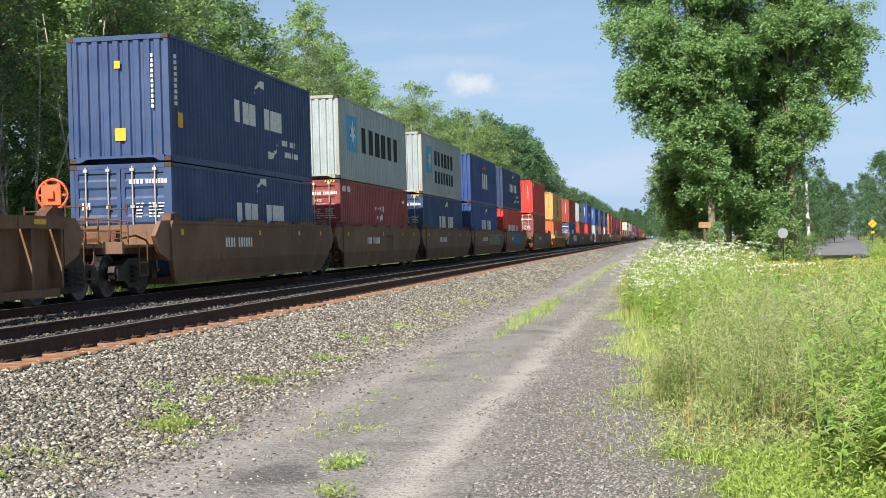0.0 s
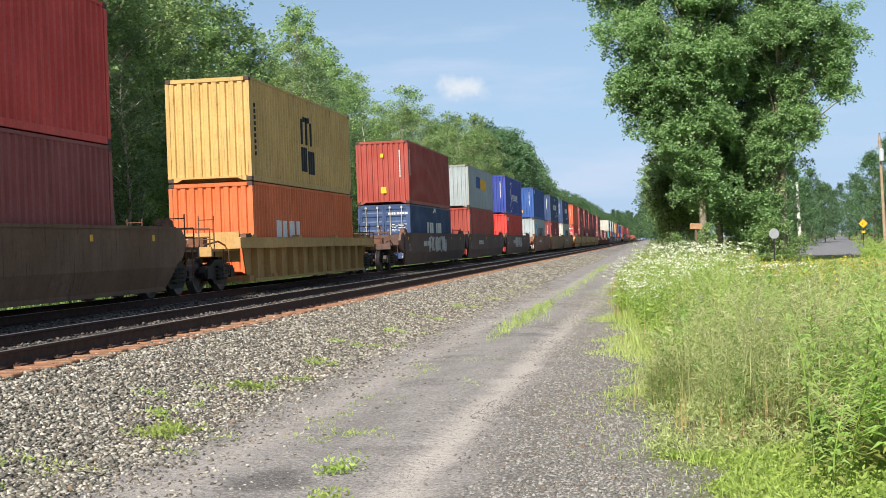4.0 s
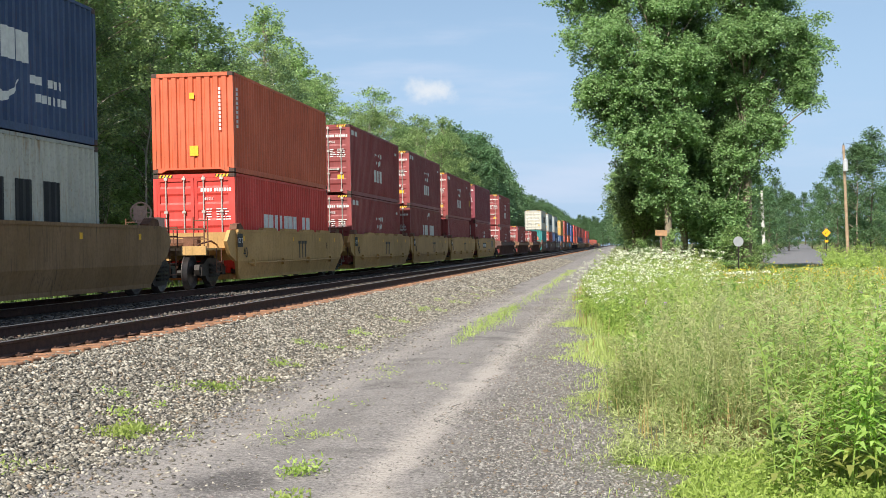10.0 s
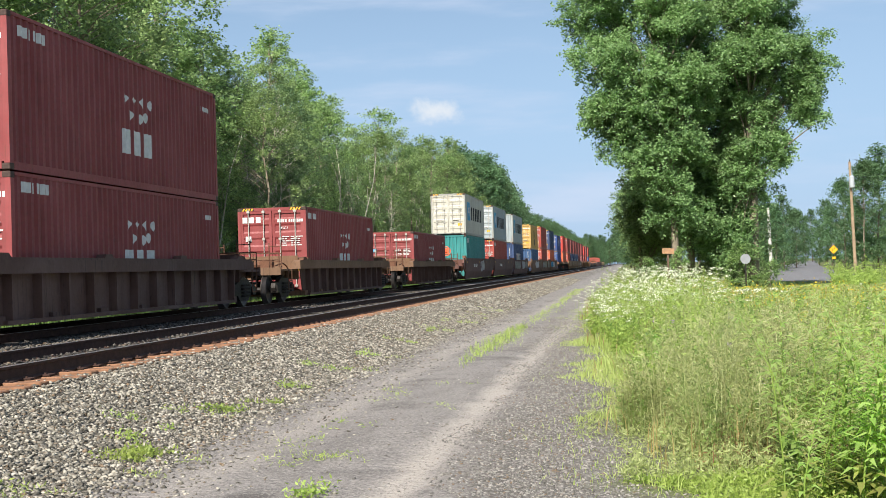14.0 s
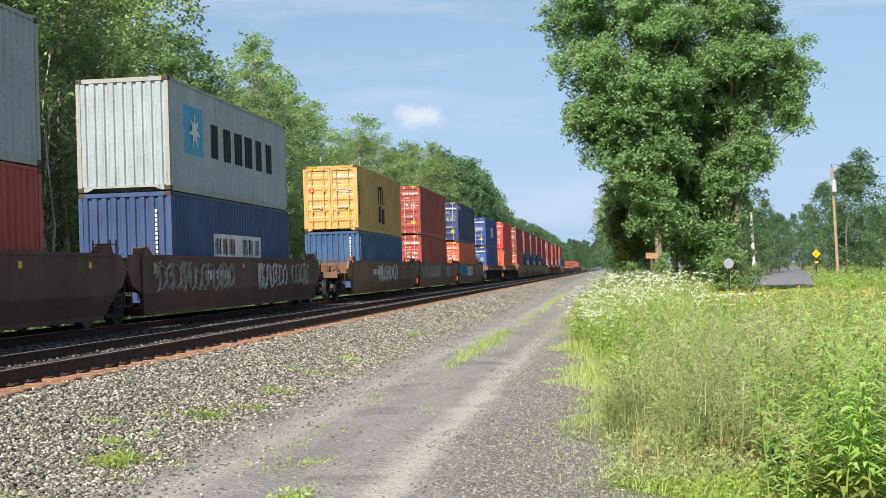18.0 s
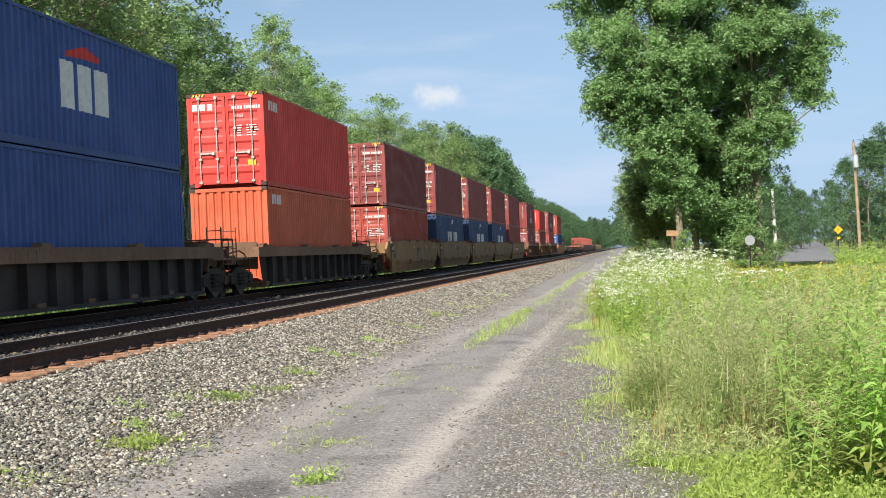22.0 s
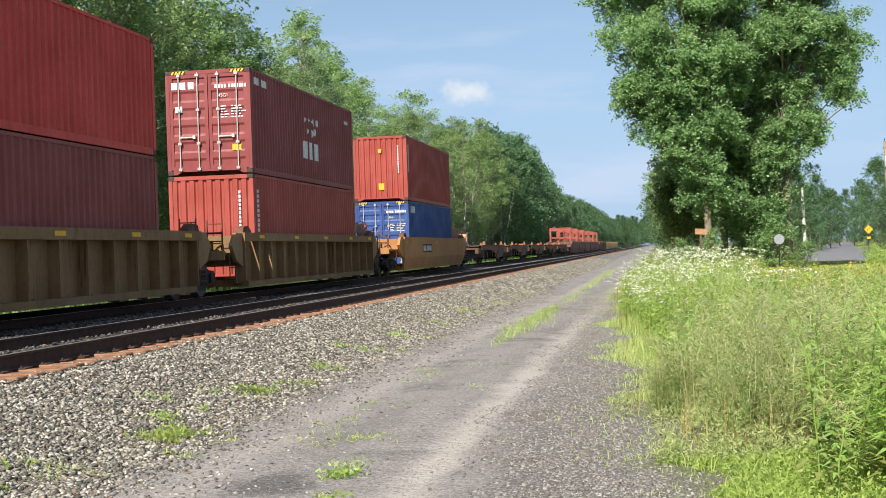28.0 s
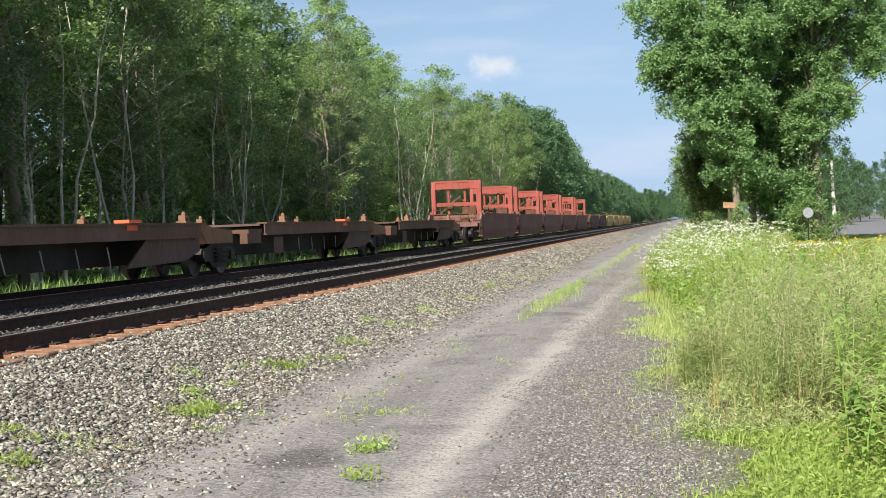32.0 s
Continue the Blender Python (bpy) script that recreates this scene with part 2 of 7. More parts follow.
def lathe(bm, profile, n=24, axis="X", centre=(0, 0, 0)):
    """A turned body: profile of (along the axis, radius)."""
    rings = []
    for s, r in profile:
        ring = []
        for k in range(n):
            a = 2 * math.pi * k / n
            p = (s, r * math.cos(a), r * math.sin(a)) if axis == "X" else (r * math.cos(a), r * math.sin(a), s)
            ring.append(bm.verts.new(Vector(p) + Vector(centre)))
        rings.append(ring)
    for r0, r1 in zip(rings, rings[1:]):
        for k in range(n):
            bm.faces.new((r0[k], r0[(k + 1) % n], r1[(k + 1) % n], r1[k]))
    bm.faces.new(rings[0])
    bm.faces.new(rings[-1])


def raw_mesh(name, verts, faces, material, smooth=False):
    """A mesh from arrays; faces all have the same number of corners."""
    verts = np.asarray(verts, dtype=np.float32).reshape(-1, 3)
    faces = np.asarray(faces, dtype=np.int32)
    me = bpy.data.meshes.new(name)
    k = faces.shape[1]
    me.vertices.add(len(verts))
    me.vertices.foreach_set("co", verts.ravel())
    me.loops.add(faces.size)
    me.loops.foreach_set("vertex_index", faces.ravel())
    me.polygons.add(len(faces))
    me.polygons.foreach_set("loop_start", np.arange(0, faces.size, k, dtype=np.int32))
    me.polygons.foreach_set("loop_total", np.full(len(faces), k, dtype=np.int32))
    if smooth:
        me.polygons.foreach_set("use_smooth", np.ones(len(faces), dtype=bool))
    me.update()
    me.validate()
    me.materials.append(material)
    return me


# ================= the lie of the land =================
RAIL_Z, TIE_Z = 0.63, 0.455          # top of rail, top of ties, above the dirt road
TRACK_X = (-7.78, -12.11)            # the empty track, the train's track
GAUGE = 0.755                        # from the middle to a rail's middle


def ground_z(x, y):
    """Height of the ground: track bed on the left, dirt road, weedy verge, paved road."""
    x = np.asarray(x, dtype=float)
    y = np.asarray(y, dtype=float)
    bed = np.interp(x, [-400, -40, -20, -17.5, -14.9, -12.84, -12.76, -11.46, -11.38, -8.51, -8.43, -7.13, -7.05, -6.2, -4.5, -3.9, 0.3, 3, 400],
                    [-0.4, -0.3, -0.35, -0.3, 0.40, 0.40, 0.468, 0.468, 0.472, 0.472, 0.468, 0.468, 0.40, 0.40, 0.05, 0, 0, 0.05, 0.05])
    bump = 0.02 * np.sin(x * 1.9 + 0.4 * y) * np.sin(y * 0.31 + x) + 0.03 * np.sin(0.13 * y + 0.5 * x)
    flat = np.interp(x, [-17, -15, -5.6, -3.9], [1.0, 0.0, 0.0, 1.0])
    ruts = -0.035 * np.exp(-((x + 1.75 - 0.012 * (y - 10)) / 0.28) ** 2) - 0.03 * np.exp(-((x + 3.5 - 0.01 * (y - 10)) / 0.3) ** 2)
    return bed + bump * flat + ruts


def ground_mat():
    n = Nodes("trackside_ground")
    pos = n.add("ShaderNodeSeparateXYZ", Vector=n.co)
    wob = n.math("MULTIPLY", n.math("SUBTRACT", n.noise(0.5, 4), 0.5), 1.6)
    x = n.math("ADD", pos.outputs[0], wob)
    fine = n.noise(28, 5, rough=0.75)
    mid = n.noise(2.2, 4)
    vor = n.add("ShaderNodeTexVoronoi", Vector=n.co, Scale=19.0)
    stonec = n.add("ShaderNodeSeparateColor", Color=vor.outputs["Color"]).outputs[0]
    # crushed stone of the track bed
    stone = n.mix(n.ramp(stonec, 0, 1), lin("6c6962"), lin("c6c1b5"))
    stone = n.mix(n.ramp(vor.outputs["Distance"], 0.25, 0.6), stone, lin("5d5852"))
    # grey dirt of the road with paler wheel tracks and darker damp patches
    dirt = n.mix(n.ramp(fine, 0.3, 0.72), lin("6a6561"), lin("a9a39d"))
    dirt = n.mix(n.math("MULTIPLY", n.ramp(mid, 0.5, 0.7), 0.55), dirt, lin("716d69"))
    streak = n.noise(1.6, 5, (1.0, 0.18, 1.0))
    dirt = n.mix(n.math("MULTIPLY", n.ramp(streak, 0.5, 0.66), 0.5), dirt, lin("65615d"))
    damp = n.noise(0.55, 3)
    dirt = n.mix(n.math("MULTIPLY", n.ramp(damp, 0.58, 0.68), 0.55), dirt, lin("56524f"))
    y = pos.outputs[1]
    px = n.math("MULTIPLY", n.math("ADD", pos.outputs[0], 2.75), 1.3)
    py = n.math("MULTIPLY", n.math("SUBTRACT", y, 8.9), 0.75)
    pd = n.math("ADD", n.math("SQRT", n.math("ADD", n.math("MULTIPLY", px, px), n.math("MULTIPLY", py, py))), n.math("MULTIPLY", n.noise(3.5, 5), 0.9))
    dirt = n.mix(n.ramp(pd, 0.95, 0.7, 0.0, 0.75), dirt, lin("4c4846"))
    rut1 = n.math("ABSOLUTE", n.math("ADD", n.math("SUBTRACT", pos.outputs[0], n.math("MULTIPLY", y, 0.004)), 1.72))
    rut2 = n.math("ABSOLUTE", n.math("ADD", n.math("SUBTRACT", pos.outputs[0], n.math("MULTIPLY", y, 0.008)), 3.5))
    rw = n.math("MULTIPLY", n.math("SUBTRACT", n.noise(1.1, 3), 0.5), 0.5)
    r1 = n.ramp(n.math("ADD", rut1, rw), 0.28, 0.06)
    r2 = n.ramp(n.math("ADD", rut2, rw), 0.34, 0.05)
    rut = n.math("MAXIMUM", r1, n.math("MULTIPLY", r2, 0.45))
    dirt = n.mix(n.math("MULTIPLY", rut, 0.75), dirt, lin("b8afa5"))
    chips = n.add("ShaderNodeTexVoronoi", Vector=n.co, Scale=75.0)
    cc = n.add("ShaderNodeSeparateColor", Color=chips.outputs["Color"]).outputs[0]
    dirt = n.mix(n.ramp(cc, 0.82, 0.92, 0.0, 0.4), dirt, lin("b9b4ac"))
    dirt = n.mix(n.ramp(cc, 0.16, 0.1, 0.0, 0.6), dirt, lin("55514d"))
    pebble = n.add("ShaderNodeTexVoronoi", Vector=n.co, Scale=32.0)
    pc = n.add("ShaderNodeSeparateColor", Color=pebble.outputs["Color"]).outputs[1]
    gravel = n.mix(n.ramp(pc, 0, 1), lin("6c6863"), lin("b2aea6"))
    gravel = n.mix(n.ramp(pebble.outputs["Distance"], 0.3, 0.6), gravel, lin("55504b"))
    # soil and grass litter of the verge
    soil = n.mix(n.ramp(fine, 0.35, 0.65), lin("4a4630"), lin("77803f"))
    soil = n.mix(n.math("MULTIPLY", n.ramp(mid, 0.45, 0.65), 0.6), soil, lin("66783a"))
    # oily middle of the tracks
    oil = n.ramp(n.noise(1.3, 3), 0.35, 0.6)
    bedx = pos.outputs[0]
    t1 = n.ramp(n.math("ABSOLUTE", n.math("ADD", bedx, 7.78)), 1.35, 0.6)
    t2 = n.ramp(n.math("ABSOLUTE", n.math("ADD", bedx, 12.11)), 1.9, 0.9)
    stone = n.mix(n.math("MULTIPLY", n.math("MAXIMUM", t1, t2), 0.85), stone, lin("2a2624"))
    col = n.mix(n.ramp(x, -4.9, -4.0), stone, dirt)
    col = n.mix(n.ramp(x, -1.5, -1.0), col, n.mix(0.7, dirt, gravel))
    col = n.mix(n.ramp(n.math("ADD", x, n.math("MULTIPLY", n.math("MINIMUM", pos.outputs[1], 42.0), 0.045)), 0.1, 0.9), col, soil)
    col = n.mix(n.ramp(x, -15.2, -16.2), col, soil)
    h = n.math("ADD", n.math("MULTIPLY", vor.outputs["Distance"], -1.0), fine)
    return n.done(col, 0.92, 0.0, h, 0.7, 0.02)


def build_ground():
    def steps(*spans):
        out = []
        for a, b, d in spans:
            out += list(np.arange(a, b, d))
        return np.array(out)
    xs = np.concatenate([steps((-900, -60, 60), (-60, -16, 3), (-16, -13, 0.4), (-13, -6.6, 0.08), (-6.6, -4.6, 0.4), (-4.6, 4, 0.14), (4, 20, 1.0), (20, 900, 60)), [900]])
    ys = np.concatenate([steps((-1000, -80, 100), (-80, 2, 4), (2, 40, 0.4), (40, 120, 2), (120, 400, 10), (400, 2400, 100)), [2400]])
    gx, gy = np.meshgrid(xs, ys, indexing="ij")
    v = np.stack([gx, gy, ground_z(gx, gy)], -1).reshape(-1, 3)
    i = np.arange(len(xs) - 1)[:, None] * len(ys) + np.arange(len(ys) - 1)[None]
    f = np.stack([i, i + len(ys), i + len(ys) + 1, i + 1], -1).reshape(-1, 4)
    ob = new("ground", raw_mesh("ground", v, f, ground_mat(), True))
    tagged(ob, "grey dirt service road between a ballast bank and a weedy verge", "ground", kind="structure")


build_ground()


def build_track(tx, label):
    top = thing("railway_track", label, "railway track", "parallel railway tracks", kind="structure")
    prof = [(-0.075, 0), (0.075, 0), (0.075, 0.012), (0.02, 0.03), (0.012, 0.13), (0.036, 0.145), (0.036, 0.172), (-0.036, 0.172),
            (-0.036, 0.145), (-0.012, 0.13), (-0.02, 0.03), (-0.075, 0.012)]
    for side in (-1, 1):
        bm = bmesh.new()
        a = [bm.verts.new((px, -900, pz)) for px, pz in prof]
        b = [bm.verts.new((px, 1300, pz)) for px, pz in prof]
        for i in range(len(prof)):
            bm.faces.new((a[i], a[(i + 1) % len(prof)], b[(i + 1) % len(prof)], b[i]))
        bm.faces.new(a)
        bm.faces.new(b[::-1])
        rail = part("rail", bm, RAILSIDE, top, "rusty steel rail", pose(tx + side * GAUGE, 0, TIE_Z))
        bm = bmesh.new()
        box(bm, -0.026, 0.026, -900, 1300, 0.172, 0.1755)
        part("running_surface", bm, RAILTOP, rail, "polished rail head")
    # ties, each one a separate timber over the nearest stretch
    rng = random.Random(int(-tx * 10))
    ties = []
    for k in range(3):
        bm = bmesh.new()
        box(bm, -1.3, 1.3, -0.11, 0.11, -0.16, 0.0)
        bmesh.ops.bevel(bm, geom=bm.edges[:], offset=0.012, segments=1, affect="EDGES")
        ties.append(mesh_of(bm, "tie", TIERUST if tx > -9 else TIE))
    bm = bmesh.new()
    n = 0
    for i in range(800):
        y = 6 + i * 0.5
        m = pose(tx + rng.uniform(-0.05, 0.05), y + rng.uniform(-0.03, 0.03), TIE_Z + rng.uniform(-0.012, 0.003), 0, rng.uniform(-0.4, 0.4), rng.uniform(-1, 1))
        if n < 160:
            part("tie", ties[i % 3], None, top, m=m)
            n += 1
        elif y < 300:
            box(bm, -1.3, 1.3, -0.11, 0.11, -0.16, 0.0, m)
    far = part("far_ties", bm, TIERUST if tx > -9 else TIE, top)
    far["kind"] = "stuff"
    # tie plates and spikes on the camera's side of each near rail
    bm = bmesh.new()
    for i in range(120):
        y = 6 + i * 0.5
        for side in (-1, 1):
            cx = tx + side * GAUGE
            box(bm, cx - 0.17, cx + 0.17, y - 0.09, y + 0.09, TIE_Z, TIE_Z + 0.016)
            for d in (-0.1, 0.1):
                box(bm, cx + d - 0.012, cx + d + 0.012, y - 0.05, y - 0.025, TIE_Z + 0.016, TIE_Z + 0.035)
    pl = part("tie_plates", bm, RAILSIDE, top)
    pl["kind"] = "stuff"


build_track(TRACK_X[0], "empty railway track on dark oily ballast with rust-stained ties")
build_track(TRACK_X[1], "railway track under the freight train on dark ballast")

# ================= containers =================
CL, CW = 12.192, 2.438
PITCH = 0.278


def wave(s):
    """Depth of the corrugation at s along the wall, 0 at the outer face."""
    u = (s % PITCH) / PITCH
    d = 0.045
    if u < 0.25:
        return 0.0
    if u < 0.5:
        return d * (u - 0.25) / 0.25
    if u < 0.75:
        return d
    return d * (1 - (u - 0.75) / 0.25)


def breaks(a, b):
    s = {a, b}
    k = math.floor(a / (PITCH / 4))
    while k * PITCH / 4 < b:
        if k * PITCH / 4 > a:
            s.add(k * PITCH / 4)
        k += 1
    return sorted(s)


def bm_side(h):
    bm = bmesh.new()
    x = CW / 2 - 0.012
    ys = breaks(0.10, CL - 0.10)
    for y0, y1 in zip(ys, ys[1:]):
        a, b = x - wave(y0), x - wave(y1)
        v = [bm.verts.new(p) for p in ((a, y0, 0.14), (b, y1, 0.14), (b, y1, h - 0.06), (a, y0, h - 0.06))]
        bm.faces.new(v)
    bmesh.ops.remove_doubles(bm, verts=bm.verts, dist=1e-4)
    return bm


def bm_endwall(h):
    bm = bmesh.new()
    pitch, d = 0.25, 0.045
    xs = [-1.12]
    while xs[-1] < 1.1:
        xs.append(xs[-1] + pitch)
    prev = None
    pts = []
    for x in xs:
        pts += [(x, 0.02), (x + 0.13, 0.02), (x + 0.16, 0.02 + d), (x + 0.22, 0.02 + d)]
    pts = [p for p in pts if p[0] < 1.12] + [(1.12, 0.02)]
    for (xa, ya), (xb, yb) in zip(pts, pts[1:]):
        v = [bm.verts.new(p) for p in ((xa, ya, 0.14), (xb, yb, 0.14), (xb, yb, h - 0.08), (xa, ya, h - 0.08))]
        bm.faces.new(v)
    bmesh.ops.remove_doubles(bm, verts=bm.verts, dist=1e-4)
    return bm


def bm_frame(h):
    bm = bmesh.new()
    w = CW / 2
    for sx in (-1, 1):
        for y in (0.0, CL - 0.15):
            a, b = sorted((sx * w, sx * (w - 0.11)))
            box(bm, a, b, y, y + 0.15, 0.118, h - 0.118)
        a, b = sorted((sx * (w - 0.003), sx * (w - 0.07)))
        box(bm, a, b, 0.178, CL - 0.178, 0.0, 0.15)
        box(bm, a, b, 0.178, CL - 0.178, h - 0.07, h - 0.003)
    for y in (0.0, CL - 0.1):
        box(bm, -w + 0.162, w - 0.162, y + 0.003, y + 0.1, 0.095, 0.15)
        for sx in (-1, 1):
            xa, xb = sorted((sx * (w - 0.162), sx * (w - 0.42)))
            prism_x = [(xa, 0.095), (xb, 0.095), (xb - (0.16 if sx < 0 else 0), 0.015), (xa + (0.16 if sx > 0 else 0), 0.015)]
            lo = [bm.verts.new((px, y + 0.003, pz)) for px, pz in prism_x]
            hi = [bm.verts.new((px, y + 0.1, pz)) for px, pz in prism_x]
            bm.faces.new(lo)
            bm.faces.new(hi[::-1])
            for q in range(4):
                bm.faces.new((lo[q], lo[(q + 1) % 4], hi[(q + 1) % 4], hi[q]))
        box(bm, -w + 0.162, w - 0.162, y + 0.003, y + 0.1, h - 0.11, h - 0.004)
    for y in np.arange(0.6, CL, 0.6):
        box(bm, -w + 0.07, w - 0.07, y, y + 0.05, 0.03, 0.13)
    return bm


def bm_roof(h):
    bm = bmesh.new()
    ys = np.linspace(0.1, CL - 0.1, 90)
    for i, (a, b) in enumerate(zip(ys, ys[1:])):
        z0, z1 = h - 0.012 - 0.018 * (i % 2), h - 0.012 - 0.018 * ((i + 1) % 2)
        v = [bm.verts.new(p) for p in ((-1.16, a, z0), (1.16, a, z0), (1.16, b, z1), (-1.16, b, z1))]
        bm.faces.new(v)
    bmesh.ops.remove_doubles(bm, verts=bm.verts, dist=1e-4)
    box(bm, -1.15, 1.15, 0.1, CL - 0.1, 0.135, 0.16)
    return bm


def bm_casting():
    bm = bmesh.new()
    box(bm, 0, 0.162, 0, 0.178, 0, 0.118)
    bmesh.ops.bevel(bm, geom=bm.edges[:], offset=0.012, segments=1, affect="EDGES")
    return bm


def bm_door(h):
    """One leaf, hinged at x = 0: a raised rim round a panel with pressed horizontal ribs, all one sheet."""
    bm = bmesh.new()
    w, z0, z1, rim, low, rib = 1.105, 0.15, h - 0.11, 0.01, 0.045, 0.015
    prof = [(z0, rim), (z0 + 0.1, rim), (z0 + 0.102, low)]
    k = (z1 - z0 - 0.3) / 5
    for i in range(5):
        zc = z0 + 0.15 + k * (i + 0.5)
        prof += [(zc - k * 0.3, low), (zc - k * 0.16, rib), (zc + k * 0.16, rib), (zc + k * 0.3, low)]
    prof += [(z1 - 0.102, low), (z1 - 0.1, rim), (z1, rim)]
    made = {}

    def at(*p):
        if p not in made:
            made[p] = bm.verts.new(p)
        return made[p]

    def face(*pts):
        vs = list(dict.fromkeys(at(*p) for p in pts))
        if len(vs) > 2:
            bm.faces.new(vs)
    xl, xr = 0.09, w - 0.09
    for (za, pa), (zb, pb) in zip(prof, prof[1:]):
        face((0, rim, za), (xl, rim, za), (xl, rim, zb), (0, rim, zb))
        face((xr, rim, za), (w, rim, za), (w, rim, zb), (xr, rim, zb))
        face((xl, pa, za), (xr, pa, za), (xr, pb, zb), (xl, pb, zb))
        for x in (xl, xr):
            face((x, rim, za), (x, pa, za), (x, pb, zb), (x, rim, zb))
    back = 0.075
    for x in (0, w):
        face((x, back, z0), (x, back, z1), *[(x, rim, z) for z, _ in reversed(prof)])
    for z in (z0, z1):
        face((0, rim, z), (xl, rim, z), (xr, rim, z), (w, rim, z), (w, back, z), (0, back, z))
    face((0, back, z0), (w, back, z0), (w, back, z1), (0, back, z1))
    return bm


def bm_lockbar(h):
    bm = bmesh.new()
    tube(bm, [(0, 0, 0.1), (0, 0, h - 0.06)], [0.02, 0.02], 6)
    for z in (0.16, 0.3 * h, 0.62 * h, h - 0.14):
        box(bm, -0.05, 0.05, -0.03, 0.03, z - 0.035, z + 0.035)
    return bm


def bm_handle():
    bm = bmesh.new()
    box(bm, 0, 0.42, -0.03, -0.012, -0.02, 0.02)
    box(bm, 0.36, 0.44, -0.045, 0.0, -0.05, 0.05)
    return bm


def wall_rect(bm, y0, y1, z0, z1):
    """A painted patch that follows the corrugation of the side wall."""
    x = CW / 2 - 0.012 + 0.004
    ys = breaks(y0, y1)
    for a, b in zip(ys, ys[1:]):
        bm.faces.new([bm.verts.new(p) for p in ((x - wave(a), a, z0), (x - wave(b), b, z0), (x - wave(b), b, z1), (x - wave(a), a, z1))])


def wall_poly(bm, pts):
    """A painted patch with a free outline, laid in narrow strips along the wall; pts of (y, low z, high z)."""
    x = CW / 2 - 0.012 + 0.004
    for (y0, l0, h0), (y1, l1, h1) in zip(pts, pts[1:]):
        ys = breaks(y0, y1)
        for a, b in zip(ys, ys[1:]):
            f, g = (a - y0) / (y1 - y0), (b - y0) / (y1 - y0)
            la, ha, lb, hb = l0 + (l1 - l0) * f, h0 + (h1 - h0) * f, l0 + (l1 - l0) * g, h0 + (h1 - h0) * g
            bm.faces.new([bm.verts.new(p) for p in ((x - wave(a), a, la), (x - wave(b), b, lb), (x - wave(b), b, hb), (x - wave(a), a, ha))])


def word(bm, y0, z0, height, count, width, gap=0.28, cut=()):
    """A word as a row of plain blocks."""
    y = y0
    for i in range(count):
        if i not in cut:
            wall_rect(bm, y, y + width * (1 - gap), z0, z0 + height)
        y += width


def islands(bm):
    """Groups of joined faces."""
    bmesh.ops.remove_doubles(bm, verts=bm.verts, dist=1e-4)
    left, out = set(bm.faces), []
    while left:
        f = left.pop()
        grp, todo = [f], [f]
        while todo:
            for e in todo.pop().edges:
                for g in e.link_faces:
                    if g in left:
                        left.discard(g)
                        grp.append(g)
                        todo.append(g)
        out.append(sorted(grp, key=lambda q: q.calc_center_median().y))
    return sorted(out, key=lambda g: (round(g[0].calc_center_median().z, 1), g[0].calc_center_median().y))


def mark(parent, name, material, draw, label=""):
    """Painted marks: each large block a part of its own, fine print one joined part."""
    bm = bmesh.new()
    draw(bm)
    groups = islands(bm)
    if name in ("id_strip", "small_print") or len(groups) == 1:
        ob = part(name, bm, material, parent, label)
        if len(groups) > 1:
            ob["kind"] = "stuff"
        return
    for g in groups:
        one = bmesh.new()
        seen = {}
        for f in g:
            for v in f.verts:
                if v not in seen:
                    seen[v] = one.verts.new(v.co)
            one.faces.new([seen[v] for v in f.verts])
        part(name.rstrip("s") if name.endswith("blocks") else name, one, material, parent, label)
    bm.free()


def end_rect(bm, x0, x1, z0, z1, y=-0.004):
    bm.faces.new([bm.verts.new(p) for p in ((x0, y, z0), (x1, y, z0), (x1, y, z1), (x0, y, z1))])


def sweep(bm, yc, zc, r0, r1, a0, a1, grow):
    """A curved blade: an arc with growing width, painted on the wall."""
    pts = []
    n = 10
    for i in range(n + 1):
        f = i / n
        a = radians(a0 + (a1 - a0) * f)
        t = 0.02 + grow * f
        r = r0 + (r1 - r0) * f
        pts.append((yc + r * math.cos(a), zc + r * math.sin(a) - t, zc + r * math.sin(a) + t))
    pts.sort()
    wall_poly(bm, pts)


def marks_curved(c, h, full):
    """White block lettering between two curved blades."""
    def d(bm):
        z = 0.45 * h if full else 0.47 * h
        word(bm, 4.7, z, 0.58, 7, 0.64, 0.2, (3,))
        sweep(bm, 7.2, z + 0.45, 0.9, 0.75, 150, 80, 0.10)
        if full:
            sweep(bm, 7.8, z + 0.1, 0.9, 0.8, 330, 260, 0.10)
            word(bm, 9.1, z - 0.35, 0.16, 6, 0.24, 0.2, (2,))
            word(bm, 9.3, z - 0.68, 0.16, 6, 0.24, 0.2)
    mark(c, "lettering_blocks", WHITE, d, "white plain block")


def marks_star(c, h, big=True, second=False):
    """A pale blue square with a white star and dark block letters."""
    def sq(bm):
        wall_rect(bm, 1.3, 2.9, 0.36 * h, 0.36 * h + 1.3)

    def star(bm):
        x = CW / 2 + 0.006
        cy, cz = 2.1, 0.36 * h + 0.65
        ring = []
        for i in range(14):
            r = 0.52 if i % 2 == 0 else 0.2
            ring.append(bm.verts.new((x, cy + r * math.sin(math.pi * i / 7), cz + r * math.cos(math.pi * i / 7))))
        bm.faces.new(ring)

    def letters(bm):
        if second:
            word(bm, 3.6, 0.52 * h, 0.72, 6, 1.0, 0.35)
            word(bm, 3.6, 0.22 * h, 0.6, 7, 0.86, 0.35)
        else:
            word(bm, 3.6, 0.38 * h, 0.95, 6, 1.18, 0.35)
    mark(c, "square_panel", PALEBLUE, sq, "light blue square")
    mark(c, "star", WHITE, star, "white seven-pointed star")
    mark(c, "lettering_blocks", BLACK, letters, "dark plain block")


